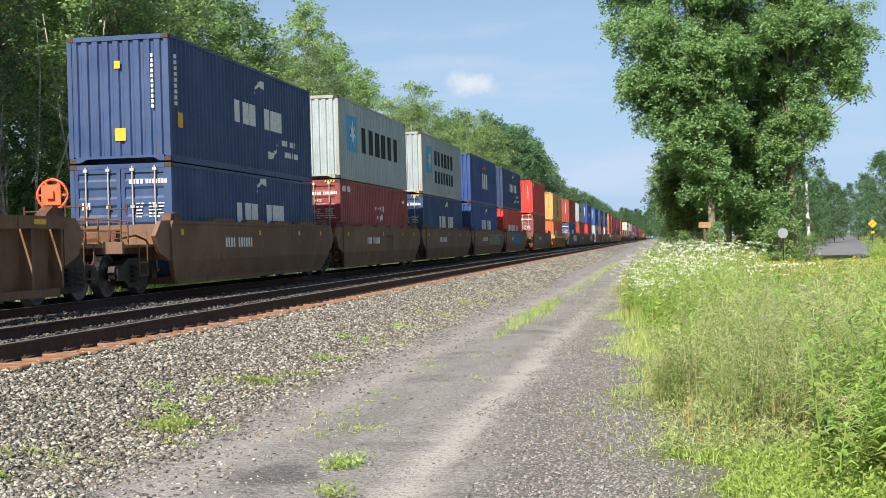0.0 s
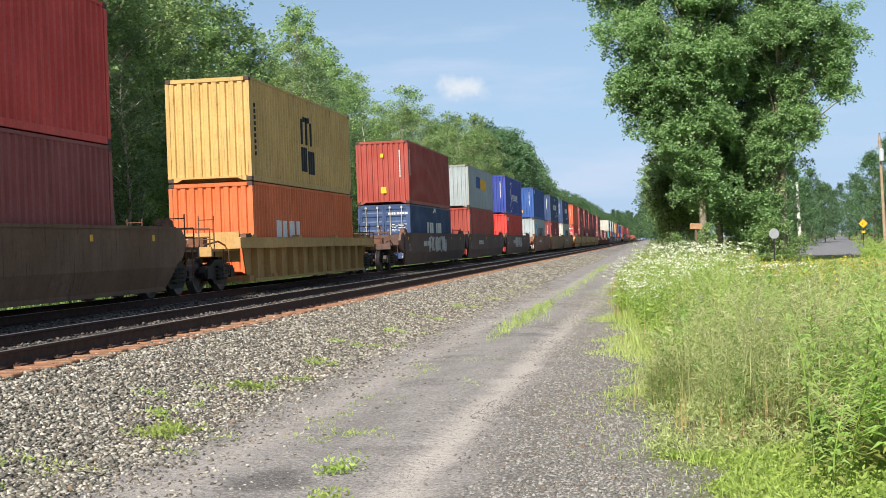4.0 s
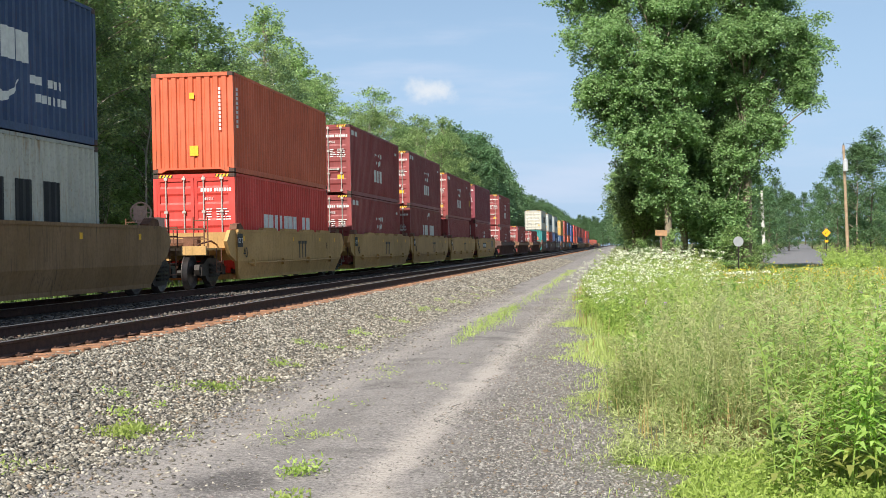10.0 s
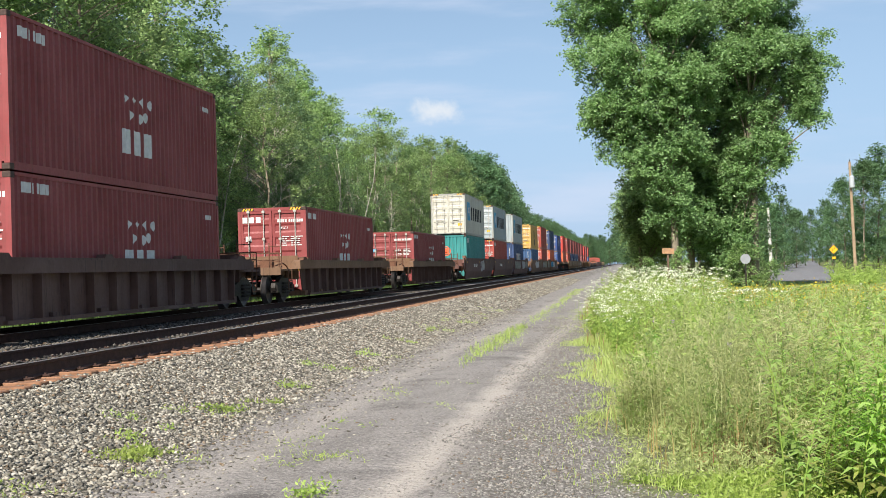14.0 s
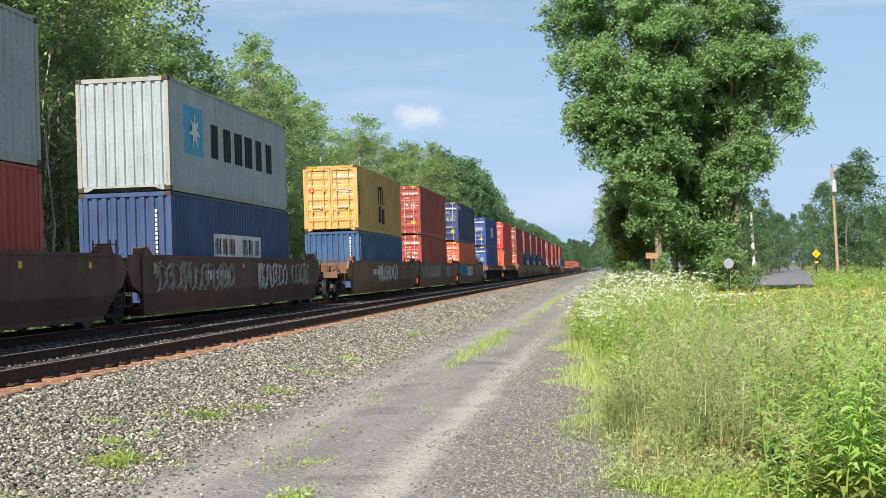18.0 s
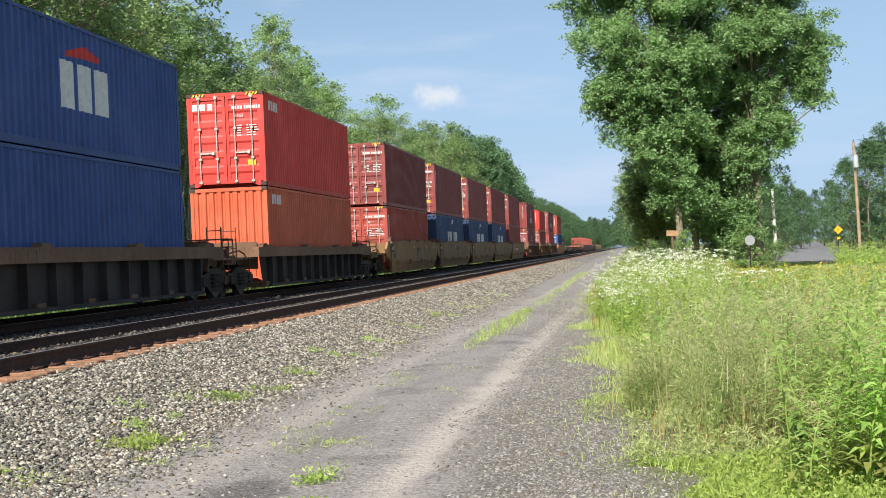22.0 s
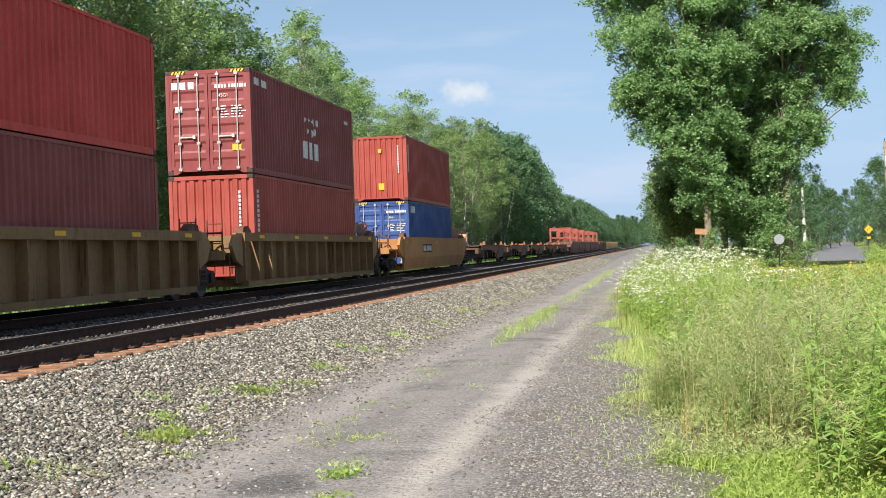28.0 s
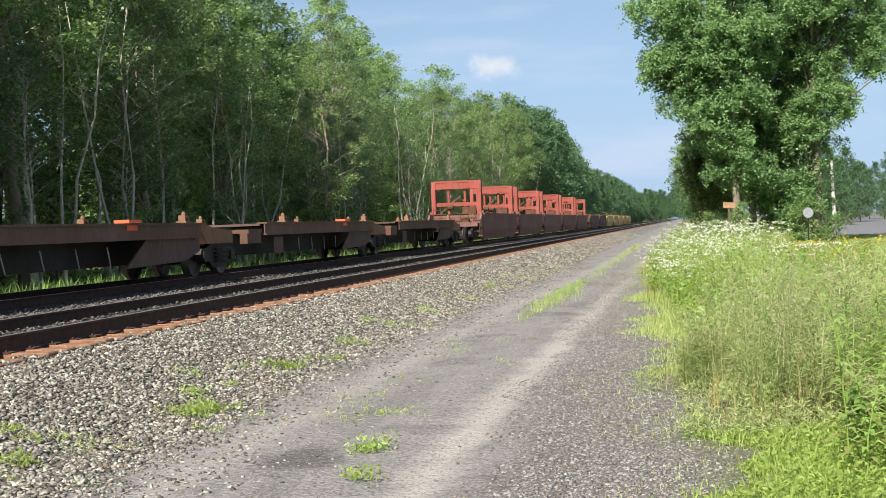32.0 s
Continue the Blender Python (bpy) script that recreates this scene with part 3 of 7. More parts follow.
def marks_stack(c, h):
    """Two stacked dark glyph blocks in the middle of the wall."""
    def d(bm):
        wall_rect(bm, 5.4, 5.75, 0.48 * h, 0.76 * h)
        wall_rect(bm, 5.95, 6.3, 0.48 * h, 0.78 * h)
        wall_rect(bm, 6.5, 6.85, 0.48 * h, 0.74 * h)
        wall_rect(bm, 5.75, 6.6, 0.73 * h, 0.79 * h)
        wall_rect(bm, 5.4, 6.1, 0.18 * h, 0.45 * h)
        wall_rect(bm, 6.3, 7.0, 0.16 * h, 0.42 * h)
    mark(c, "lettering_blocks", BLACK, d, "black plain block")
    mark(c, "id_strip", BLACK, lambda bm: [wall_rect(bm, 0.5, 0.58, 0.25 * h + i * 0.17, 0.25 * h + i * 0.17 + 0.11) for i in range(9)])


def marks_stars_word(c, h):
    """Small white star shapes over short block letters, and a short line near the end."""
    def d(bm):
        for i, (y, z) in enumerate(((5.6, 0.66), (6.1, 0.66), (6.6, 0.66), (7.1, 0.66), (5.9, 0.54), (6.5, 0.53), (6.8, 0.55))):
            wall_poly(bm, [(y, z * h + 0.09, z * h + 0.11), (y + 0.12, z * h - 0.05, z * h + 0.2), (y + 0.26, z * h + 0.09, z * h + 0.11)])
        word(bm, 5.5, 0.26 * h, 0.55, 3, 0.62, 0.2)
        word(bm, 0.5, 0.86 * h, 0.2, 6, 0.2, 0.3)
        word(bm, 10.9, 0.8 * h, 0.12, 4, 0.2, 0.3)
        for i in range(4):
            wall_rect(bm, 11.2, 11.32, 0.5 * h + i * 0.2, 0.5 * h + i * 0.2 + 0.1)
    mark(c, "lettering_blocks", WHITE, d, "white plain shape")


def marks_id(c, h, col=None, yellow=False):
    """The container's number as a strip of small bars down the corner of the wall."""
    mark(c, "id_strip", col or WHITE, lambda bm: [wall_rect(bm, 0.47, 0.55, 0.45 * h + i * 0.135, 0.45 * h + i * 0.135 + 0.095) for i in range(9)])
    if yellow:
        mark(c, "yellow_label", YMARK, lambda bm: wall_rect(bm, 0.55, 0.85, 0.28 * h, 0.4 * h))


def marks_end(c, h, door, col=None, word_col=None):
    """Small print on the end that faces the road."""
    rng = random.Random(c.name)
    col = col or WHITE
    if door:
        def d(bm):
            for i in range(4):
                end_rect(bm, 0.2 + i * 0.09, 0.265 + i * 0.09, 0.82 * h, 0.82 * h + 0.1, 0.006)
            for i in range(7):
                end_rect(bm, 0.6 + i * 0.075, 0.655 + i * 0.075, 0.82 * h, 0.82 * h + 0.1, 0.006)
            for i in range(5):
                x = 0.36
                while x < 0.95:
                    w = rng.uniform(0.05, 0.16)
                    end_rect(bm, x, x + w, 0.64 * h - i * 0.075, 0.64 * h - i * 0.075 + 0.03, 0.006)
                    x += w + 0.03
                    if 0.5 < x < 0.64:
                        x = 0.66
        mark(c, "small_print", col, d)
        if rng.random() < 0.6:
            mark(c, "placard", rng.choice((WHITE, PALEBLUE, REDMARK)), lambda bm: end_rect(bm, -0.95, -0.75, 0.6 * h, 0.6 * h + 0.17, 0.006), "small square placard")
        if h > 2.7:
            lettering(c, "45G1", 0.13, Matrix.Translation((0.3, 0.004, 0.735 * h)) @ ON_END, col, "type code 45G1")
        mark(c, "yellow_label", YMARK, lambda bm: end_rect(bm, 0.66, 0.92, 0.22 * h, 0.28 * h, 0.006), "yellow label")
        if word_col:
            mark(c, "word_blocks", word_col, lambda bm: [end_rect(bm, -1.05 + i * 0.24, -0.88 + i * 0.24, 0.82 * h, 0.82 * h + 0.2, 0.006) for i in range(3)])
    else:
        mark(c, "id_strip", col, lambda bm: [end_rect(bm, 0.79, 0.85, 0.42 * h + i * 0.115, 0.42 * h + i * 0.115 + 0.08) for i in range(11)])


def _stripes():
    bm = bmesh.new()
    for i in range(4):
        x = i * 0.1
        bm.faces.new([bm.verts.new(q) for q in ((x, 0, 0), (x + 0.055, 0, 0), (x + 0.1, 0, 0.085), (x + 0.045, 0, 0.085))])
    return bm


def _stripe_back():
    bm = bmesh.new()
    bm.faces.new([bm.verts.new(q) for q in ((0, 0, 0), (0.42, 0, 0), (0.42, 0, 0.085), (0, 0, 0.085))])
    return bm


MOVERS = []        # things of the train with their place along it


def container(s, z, h, material, end, marks=(), label="", length=12.192):
    """A forty-foot container; its near end (end: D doors, F blank) stands s metres down the train."""
    global CL
    CL = length
    kind_end = "container, doors towards the road" if end == "D" else "container, ribbed end towards the road"
    c = thing("shipping_container", label + " " + kind_end, "shipping container", "double-stacked containers")
    fm = RUSTFRAME if material in (GREY, CREAM) else material
    part("frame", shared(("frame", h, CL), lambda: bm_frame(h), fm), None, c)
    side = shared(("side_wall", h, CL), lambda: bm_side(h), material)
    part("side_wall", side, None, c)
    part("side_wall", side, None, c, m=pose(0, CL, 0, 0, 0, 180))
    part("roof", shared(("roof", h, CL), lambda: bm_roof(h), material), None, c)
    ew = shared(("end_wall", h), lambda: bm_endwall(h), material)
    part("end_wall", ew, None, c, m=pose(0, CL, 0, 0, 0, 180))
    if end == "F":
        part("end_wall", ew, None, c)
    else:
        lock = shared(("locking_bar", h), lambda: bm_lockbar(h), BAR if material is not YELLOW else YELLOW)
        hd = shared("handle", bm_handle, BAR)
        for sx in (-1, 1):
            m = pose(-1.115, 0, 0) if sx < 0 else pose(0.01, 0, 0)
            d = part("door", shared(("door", h), lambda: bm_door(h), material), None, c, m=m)
            for bx in (0.28, 0.82):
                b = part("locking_bar", lock, None, d, "galvanised locking bar", pose(bx, -0.012, 0))
            part("handle", hd, None, d, m=pose(0.3, -0.01, 0.36 * h))
    cast = shared("corner_casting", bm_casting, CASTING)
    w = CW / 2
    for x in (-w, w - 0.162):
        for y in (0, CL - 0.178):
            for zz in (0, h - 0.118):
                part("corner_casting", cast, None, c, m=pose(x, y, zz))
    if h > 2.7 and end == "D":
        for x0 in (-1.05, 0.65):
            part("hazard_stripe", shared("hazard_stripe", _stripes, YMARK), None, c, "yellow and black height stripes", pose(x0, -0.004, h - 0.1))
            part("hazard_back", shared("hazard_back", _stripe_back, BLACK), None, c, m=pose(x0, -0.002, h - 0.1))
    for f in marks:
        f(c, h)
    MOVERS.append((c, s, z))
    CL = 12.192
    return c

# ================= rail vehicles =================
def bm_wheel():
    bm = bmesh.new()
    lathe(bm, [(-0.07, 0.10), (-0.07, 0.2), (-0.03, 0.26), (-0.03, 0.38), (-0.065, 0.41), (-0.065, 0.455), (0.065, 0.46), (0.065, 0.485),
               (0.095, 0.48), (0.095, 0.41), (0.03, 0.38), (0.03, 0.26), (0.09, 0.2), (0.09, 0.10)], 28)
    return bm


def bm_sideframe():
    bm = bmesh.new()
    out = [(-1.15, 0.52), (-1.1, 0.66), (-0.75, 0.68), (-0.4, 0.82), (0.4, 0.82), (0.75, 0.68), (1.1, 0.66), (1.15, 0.52), (1.1, 0.4), (0.7, 0.42),
           (0.42, 0.2), (-0.42, 0.2), (-0.7, 0.42), (-1.1, 0.4)]
    prism(bm, out, -0.07, 0.07)
    box(bm, -0.1, 0.12, -1.06, -0.74, 0.36, 0.6)
    box(bm, -0.1, 0.12, 0.74, 1.06, 0.36, 0.6)
    for y in (-0.22, 0, 0.22):
        for k in range(4):
            lathe(bm, [(0.32 + k * 0.1, 0.085), (0.37 + k * 0.1, 0.085)], 10, "Z", (0.12, y, 0))
    return bm


def bogie(parent, y):
    b = part("bogie", shared("bolster", lambda: _bolster(), STEEL), None, parent, "greasy cast-steel truck", pose(0, y, 0))
    sf = shared("side_frame", bm_sideframe, STEEL)
    wh = shared("wheel", bm_wheel, WHEELS, True)
    for sx in (-1, 1):
        part("side_frame", sf, None, b, m=pose(sx * 1.02, 0, 0, 0, 0, 0 if sx > 0 else 180))
        for dy in (-0.88, 0.88):
            part("wheel", wh, None, b, "shiny-rimmed steel wheel", pose(sx * 0.755, dy, 0.46, 0, 0, 180 if sx > 0 else 0))


def _bolster():
    bm = bmesh.new()
    box(bm, -1.0, 1.0, -0.2, 0.2, 0.42, 0.72)
    for y in (-0.88, 0.88):
        tube(bm, [(-0.95, y, 0.46), (0.95, y, 0.46)], [0.075, 0.075], 8)
    for y in (-0.42, 0.42):
        box(bm, -0.9, 0.9, y - 0.05, y + 0.05, 0.3, 0.45)
    return bm


def smooth_sill(L, slope):
    """A plate girder with sloped ends, the lower part leaning inwards."""
    bm = bmesh.new()
    for side in (1,):
        zt, zc, zb = 1.55, 0.72, 0.22
        up = [(0.0, zc), (L, zc), (L, zt), (0.0, zt)]
        prism(bm, up, 1.40, 1.51)
        lo = [(0.0, zc), (slope, zb), (L - slope, zb), (L, zc)]
        a = [bm.verts.new((1.51 if z == zc else 1.37, y, z)) for y, z in lo]
        b = [bm.verts.new((1.40 if z == zc else 1.30, y, z)) for y, z in lo]
        bm.faces.new(a)
        bm.faces.new(b[::-1])
        for i in range(4):
            bm.faces.new((a[i], b[i], b[(i + 1) % 4], a[(i + 1) % 4]))
        box(bm, 1.34, 1.535, 0.02, L - 0.02, zt, zt + 0.07)
        box(bm, 1.2, 1.40, slope, L - slope, zb - 0.02, zb + 0.07)
    return bm


def ribbed_sill(L):
    bm = bmesh.new()
    box(bm, 1.24, 1.26, 0.0, L, 0.3, 1.4)
    box(bm, 1.3, 1.53, 0.0, L, 1.4, 1.62)
    box(bm, 1.28, 1.50, 0.3, L - 0.3, 0.2, 0.34)
    n = max(6, int(L / 1.15))
    for i in range(n + 1):
        y = 0.15 + (L - 0.3) * i / n
        box(bm, 1.26, 1.49, y - 0.035, y + 0.035, 0.34, 1.4)
    return bm


def deck_sill(L):
    """A ribbed, set-back web that stops short of the trucks."""
    bm = bmesh.new()
    prism(bm, [(0.35, 1.1), (0.6, 0.42), (1.0, 0.28), (L - 1.0, 0.28), (L - 0.6, 0.42), (L - 0.35, 1.1)], 1.25, 1.28)
    box(bm, 1.26, 1.46, 0.9, L - 0.9, 0.2, 0.28)
    n = int(L / 1.3)
    for i in range(n + 1):
        y = 1.1 + (L - 2.2) * i / n
        box(bm, 1.28, 1.46, y - 0.03, y + 0.03, 0.28, 1.1)
    return bm


def deck_edge(L):
    """The shallow edge beam of the deck, on top of the web."""
    bm = bmesh.new()
    box(bm, 1.25, 1.53, -0.6, L + 0.6, 1.1, 1.34)
    prism(bm, [(-0.6, 1.34), (L + 0.6, 1.34), (L + 0.4, 1.39), (-0.4, 1.39)], 1.28, 1.5)
    for i in range(4):
        y = 0.5 + (L - 1.4) * i / 3
        prism(bm, [(y, 1.39), (y + 0.5, 1.39), (y + 0.4, 1.47), (y + 0.08, 1.47)], 1.3, 1.5)
    return bm


def bm_floor(L):
    bm = bmesh.new()
    for y in np.linspace(0.8, L - 0.8, 7):
        box(bm, -1.37, 1.37, y - 0.18, y + 0.18, 0.2, 0.36)
    box(bm, -0.2, 0.2, 0.5, L - 0.5, 0.18, 0.3)
    return bm


def end_platform(car, turn, n, material):
    """The deck over the trucks at the end of a well, reaching n metres out, with the well's end bulkhead."""
    for name, dims in (("end_plate", (-1.3, 1.3, 0.0, 0.07, 0.75, 1.55)), ("deck_plate", (-1.25, 1.25, -n, 0.0, 1.04, 1.1)), ("end_sill", (-1.28, 1.28, -n - 0.09, -n, 0.92, 1.16)),
                       ("stringer", (-0.85, -0.7, -n, 0.0, 0.9, 1.038)), ("stringer", (0.7, 0.85, -n, 0.0, 0.9, 1.038)), ("draft_sill", (-0.28, 0.28, -n + 0.002, 0.0, 0.78, 1.036))):
        def build():
            bm = bmesh.new()
            box(bm, *dims)
            return bm
        part(name, shared((name, dims), build, material), None, car, m=turn)


def bm_pipes(n):
    """Valve boxes, brake pipe and cross handrail on the end deck."""
    bm = bmesh.new()
    box(bm, 0.35, 0.75, -n * 0.6, -n * 0.6 + 0.3, 1.1, 1.42)
    box(bm, -0.9, -0.5, -n * 0.5, -n * 0.5 + 0.35, 1.1, 1.32)
    lathe(bm, [(-0.35, 0.12), (0.3, 0.12)], 10, "X", (0.0, -n * 0.3, 1.26))
    for z in (1.4, 1.62):
        tube(bm, [(-1.2, -n + 0.05, z), (1.2, -n + 0.05, z)], [0.018, 0.018], 5)
    for x in (-1.2, -0.35, 0.35, 1.2):
        tube(bm, [(x, -n + 0.05, 1.1), (x, -n + 0.05, 1.62)], [0.018, 0.018], 5)
    tube(bm, [(1.05, -n, 1.2), (1.0, -n * 0.4, 1.3), (0.9, 0.0, 1.2)], [0.025] * 3, 5)
    return bm


def bm_gusset():
    bm = bmesh.new()
    prism(bm, [(0.0, 0.72), (0.0, 1.6), (-0.5, 1.6), (-0.85, 1.28), (-0.55, 0.9)], 1.36, 1.46)
    return bm


def bm_wedge():
    """Guide horn on top of the girder's corner."""
    bm = bmesh.new()
    prism(bm, [(0, 1.62), (0.72, 1.62), (0.72, 1.66), (0.45, 1.8), (0.08, 1.77)], 1.27, 1.48)
    return bm


def bm_grabs():
    bm = bmesh.new()
    for x in (0.75, 1.15):
        tube(bm, [(x, 0, 0.9), (x, 0, 1.95)], [0.018, 0.018], 6)
    for z in (1.1, 1.35, 1.6, 1.85):
        tube(bm, [(0.75, 0, z), (1.15, 0, z)], [0.014, 0.014], 5)
    return bm


def bm_stirrup():
    bm = bmesh.new()
    for y in (-0.22, 0.22):
        tube(bm, [(1.35, y, 1.1), (1.35, y, 0.45)], [0.016, 0.016], 5)
    for z in (0.45, 0.72):
        tube(bm, [(1.35, -0.22, z), (1.35, 0.22, z)], [0.016, 0.016], 5)
    return bm


def bm_coupler():
    bm = bmesh.new()
    box(bm, -0.12, 0.12, -1.0, 0.0, 0.74, 0.96)
    box(bm, -0.2, 0.18, -1.32, -1.0, 0.68, 1.02)
    tube(bm, [(0.35, 0, 0.8), (0.38, -0.5, 0.55), (0.2, -1.0, 0.4), (0.1, -1.3, 0.5)], [0.03] * 4, 6)
    return bm


def bm_brakewheel():
    bm = bmesh.new()
    n = 24
    ring = [(0.29 * math.cos(2 * math.pi * k / n), 0.02 * math.cos(k * math.pi * 6 / n), 0.29 * math.sin(2 * math.pi * k / n)) for k in range(n + 1)]
    tube(bm, ring, [0.026] * (n + 1), 6, False)
    for k in range(6):
        a = math.pi * k / 3
        beam(bm, (0, 0, 0), (0.28 * math.cos(a), 0, 0.28 * math.sin(a)), 0.035)
    box(bm, -0.07, 0.07, -0.03, 0.12, -0.07, 0.07)
    prism(bm, [(0.03, -0.19), (0.06, -0.19), (0.06, 0.19), (0.03, 0.19)], -0.19, 0.19)
    return bm


def bm_flap():
    bm = bmesh.new()
    prism(bm, [(0, 1.62), (1.7, 1.62), (1.55, 1.70), (0.15, 1.70)], 1.38, 1.54)
    return bm


def end_gear(car, y, out, material, n, brake=False, low=False):
    """Everything at one end of a well unit: out is -1 for the near end, 1 for the far one."""
    turn = pose(0, y, 0, 0, 0, 0 if out < 0 else 180)
    end_platform(car, turn, n, material)
    part("end_rigging", shared(("end_rigging", n), lambda: bm_pipes(n), RUSTY), None, car, "rusty valve boxes, pipes and handrail", turn)
    for sx in (-1, 1):
        flip = turn @ Matrix.Diagonal((sx, 1, 1, 1))
        if not low:
            part("gusset", shared("gusset", bm_gusset, material), None, car, m=flip)
        part("guide_horn", shared("guide_horn", bm_wedge, RUSTY), None, car, "rust-brown steel guide horn", m=turn @ Matrix.Translation((0, 0, -0.26 if low else 0)) @ Matrix.Diagonal((sx, 1, 0.98 if low else 1, 1)))
        part("ladder", shared("ladder", bm_grabs, RUSTY), None, car, "grab irons", turn @ Matrix.Translation((0, -n * 0.75, 0)) @ Matrix.Diagonal((sx, 1, 1, 1)))
        part("step", shared("step", bm_stirrup, RUSTY), None, car, m=turn @ Matrix.Translation((0, -n * 0.6, 0)) @ Matrix.Diagonal((sx, 1, 1, 1)))
    if brake == 2:
        part("brake_wheel", shared(("brake_wheel", 2), bm_brakewheel, paint("paint_faded_pink_tan", "c9a493", 0.3, 0.7)), None, car, "faded pinkish spoked hand-brake wheel",
             turn @ Matrix.Translation((-0.95, -n * 0.1, 1.95)) @ Matrix.Diagonal((0.85, 0.85, 0.85, 1)))
        bm = bmesh.new()
        box(bm, -1.2, -0.7, -n * 0.55, -n * 0.3, 1.6, 1.85)
        part("valve_box", bm, paint("paint_faded_pink_tan", "c9a493", 0.3, 0.7), car, "pale valve box", turn)
    elif brake:
        part("brake_wheel", shared("brake_wheel", bm_brakewheel, ORANGEPAINT), None, car, "orange spoked hand-brake wheel", turn @ Matrix.Translation((0.95 if out < 0 else -0.95, -n * 0.3, 2.05)))


def well_unit(s, L, kind, material, near, far, label, number=True, tags=(), brake=False):
    """One well of a double-stack car; s is where its girder begins; near, far: E a coupled end, J a joint on a shared truck."""
    car = thing("well_car", label, "freight car", "cars of the freight train")
    if kind == "P":
        # set-back webs of brown cars: their shade is painted in as a darker brown
        g = shared(("side_girder", "P", L), lambda: deck_sill(L), material if material is WELL_TAN else WELL_DARK if s < 500 else WELL_SHADE)
    elif kind == "R":
        g = shared(("side_girder", "R", L), lambda: ribbed_sill(L), material)
    else:
        sl = 0.5 if kind == "A" else 0.4
        g = shared(("side_girder", kind, L), lambda: smooth_sill(L, sl), material)
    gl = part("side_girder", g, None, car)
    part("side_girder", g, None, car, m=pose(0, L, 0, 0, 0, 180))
    if kind == "P":
        e = shared(("deck_edge", L), lambda: deck_edge(L), material)
        part("deck_edge", e, None, car, "worn brown edge beam")
        part("deck_edge", e, None, car, m=pose(0, L, 0, 0, 0, 180))
    part("floor_frame", shared(("floor_frame", L), lambda: bm_floor(L), material), None, car)
    if kind == "A":
        for k in range(4):
            part("flap", shared("flap", bm_flap, material), None, car, m=pose(0, 2.6 + k * (L - 6.2) / 3, 0))
    n_near, n_far = (2.1 if near == "E" else 0.9), (2.1 if far == "E" else 0.9)
    end_gear(car, 0, -1, material, n_near, low=kind == "P")
    end_gear(car, L, 1, material, n_far, brake=brake if far == "E" else False, low=kind == "P")
    if near == "E":
        bogie(car, -1.05)
        part("coupler", shared("coupler", bm_coupler, RUSTY), None, car, "rusty knuckle coupler with an air hose", pose(0, -1.5, 0))
    if far == "E":
        bogie(car, L + 1.05)
        part("coupler", shared("coupler", bm_coupler, RUSTY), None, car, "rusty knuckle coupler with an air hose", pose(0, L + 1.5, 0, 0, 0, 180))
    else:
        bogie(car, L + 0.95)

    def rect(bm, y0, y1, z0, z1, x=1.516):
        bm.faces.new([bm.verts.new(p) for p in ((x, y0, z0), (x, y1, z0), (x, y1, z1), (x, y0, z1))])

    def draw(name, mat_, rects, label=""):
        bm = bmesh.new()
        for r in rects:
            rect(bm, *r)
        ob = part(name, bm, mat_, gl, label)
        if len(rects) > 1:
            ob["kind"] = "stuff"
    if kind not in "RP":
        pale_side = material in (WELL_TAN, WELL_OLIVE, WELL_ORANGE)
        if number and pale_side and far == "E":
            draw("number_panel", BLACK, [(0.26 * L - 0.12, 0.26 * L + 2.3, 0.93, 1.31, 1.5135)], "dark number panel")
        if number and (far == "E" or not pale_side):
            draw("number_strip", WHITE, [(0.26 * L + i * 0.2, 0.26 * L + i * 0.2 + 0.13, 1.0, 1.24) for i in range(4)] +
                 [(0.26 * L + 1.0 + i * 0.2, 0.26 * L + 1.13 + i * 0.2, 1.0, 1.24) for i in range(6)], "white number bars")
        for f in (0.04, 0.46, 0.74, 0.92):
            draw("reflector", YMARK, [(L * f, L * f + 0.15, 1.3, 1.43)], "yellow reflective patch")
    elif kind == "R":
        x = 1.536
        for f in (0.08, 0.3, 0.52, 0.74, 0.93):
            draw("reflector", YMARK, [(L * f, L * f + 0.45, 1.47, 1.56, x)], "yellow reflective patch")
    if kind == "A" and material in (WELL_OLIVE, WELL_TAN):
        lettering(gl, "40", 0.42, Matrix.Translation((1.518, 0.55, 0.82)) @ ON_SIDE, BLACK, "black figures 40")
        lettering(gl, "E", 0.3, Matrix.Translation((1.518, L * 0.82, 1.05)) @ ON_SIDE, BLACK, "black letter E")
        bm = bmesh.new()
        box(bm, 1.513, 1.518, -0.02, 0.5, 1.12, 1.5)
        part("stencil_panel", bm, BLACK, gl, "black stencil panel")
        lettering(gl, "125 T", 0.2, Matrix.Translation((1.521, 0.02, 1.24)) @ ON_SIDE, WHITE, "white stencil 125 T")
        bm = bmesh.new()
        tube(bm, [(1.56, 0.9, 0.66), (1.56, L - 0.9, 0.66)], [0.03, 0.03], 6)
        for f in (0.1, 0.35, 0.6, 0.85):
            box(bm, 1.5, 1.6, L * f, L * f + 0.12, 0.56, 0.76)
        part("brake_rod", bm, material, car, "long rod on brackets along the girder")
    if kind == "B" and material is WELL_DARK:
        lettering(gl, "53", 0.45, Matrix.Translation((1.518, 0.9, 0.82)) @ ON_SIDE, plain("dusty_white_spray_paint", "a9a99c", 0.7, 0, 0.3, 5, 0.0), "faded white figures 53")
    for t in tags:
        t(gl, L, draw)
    MOVERS.append((car, s, RAIL_Z))
    return car


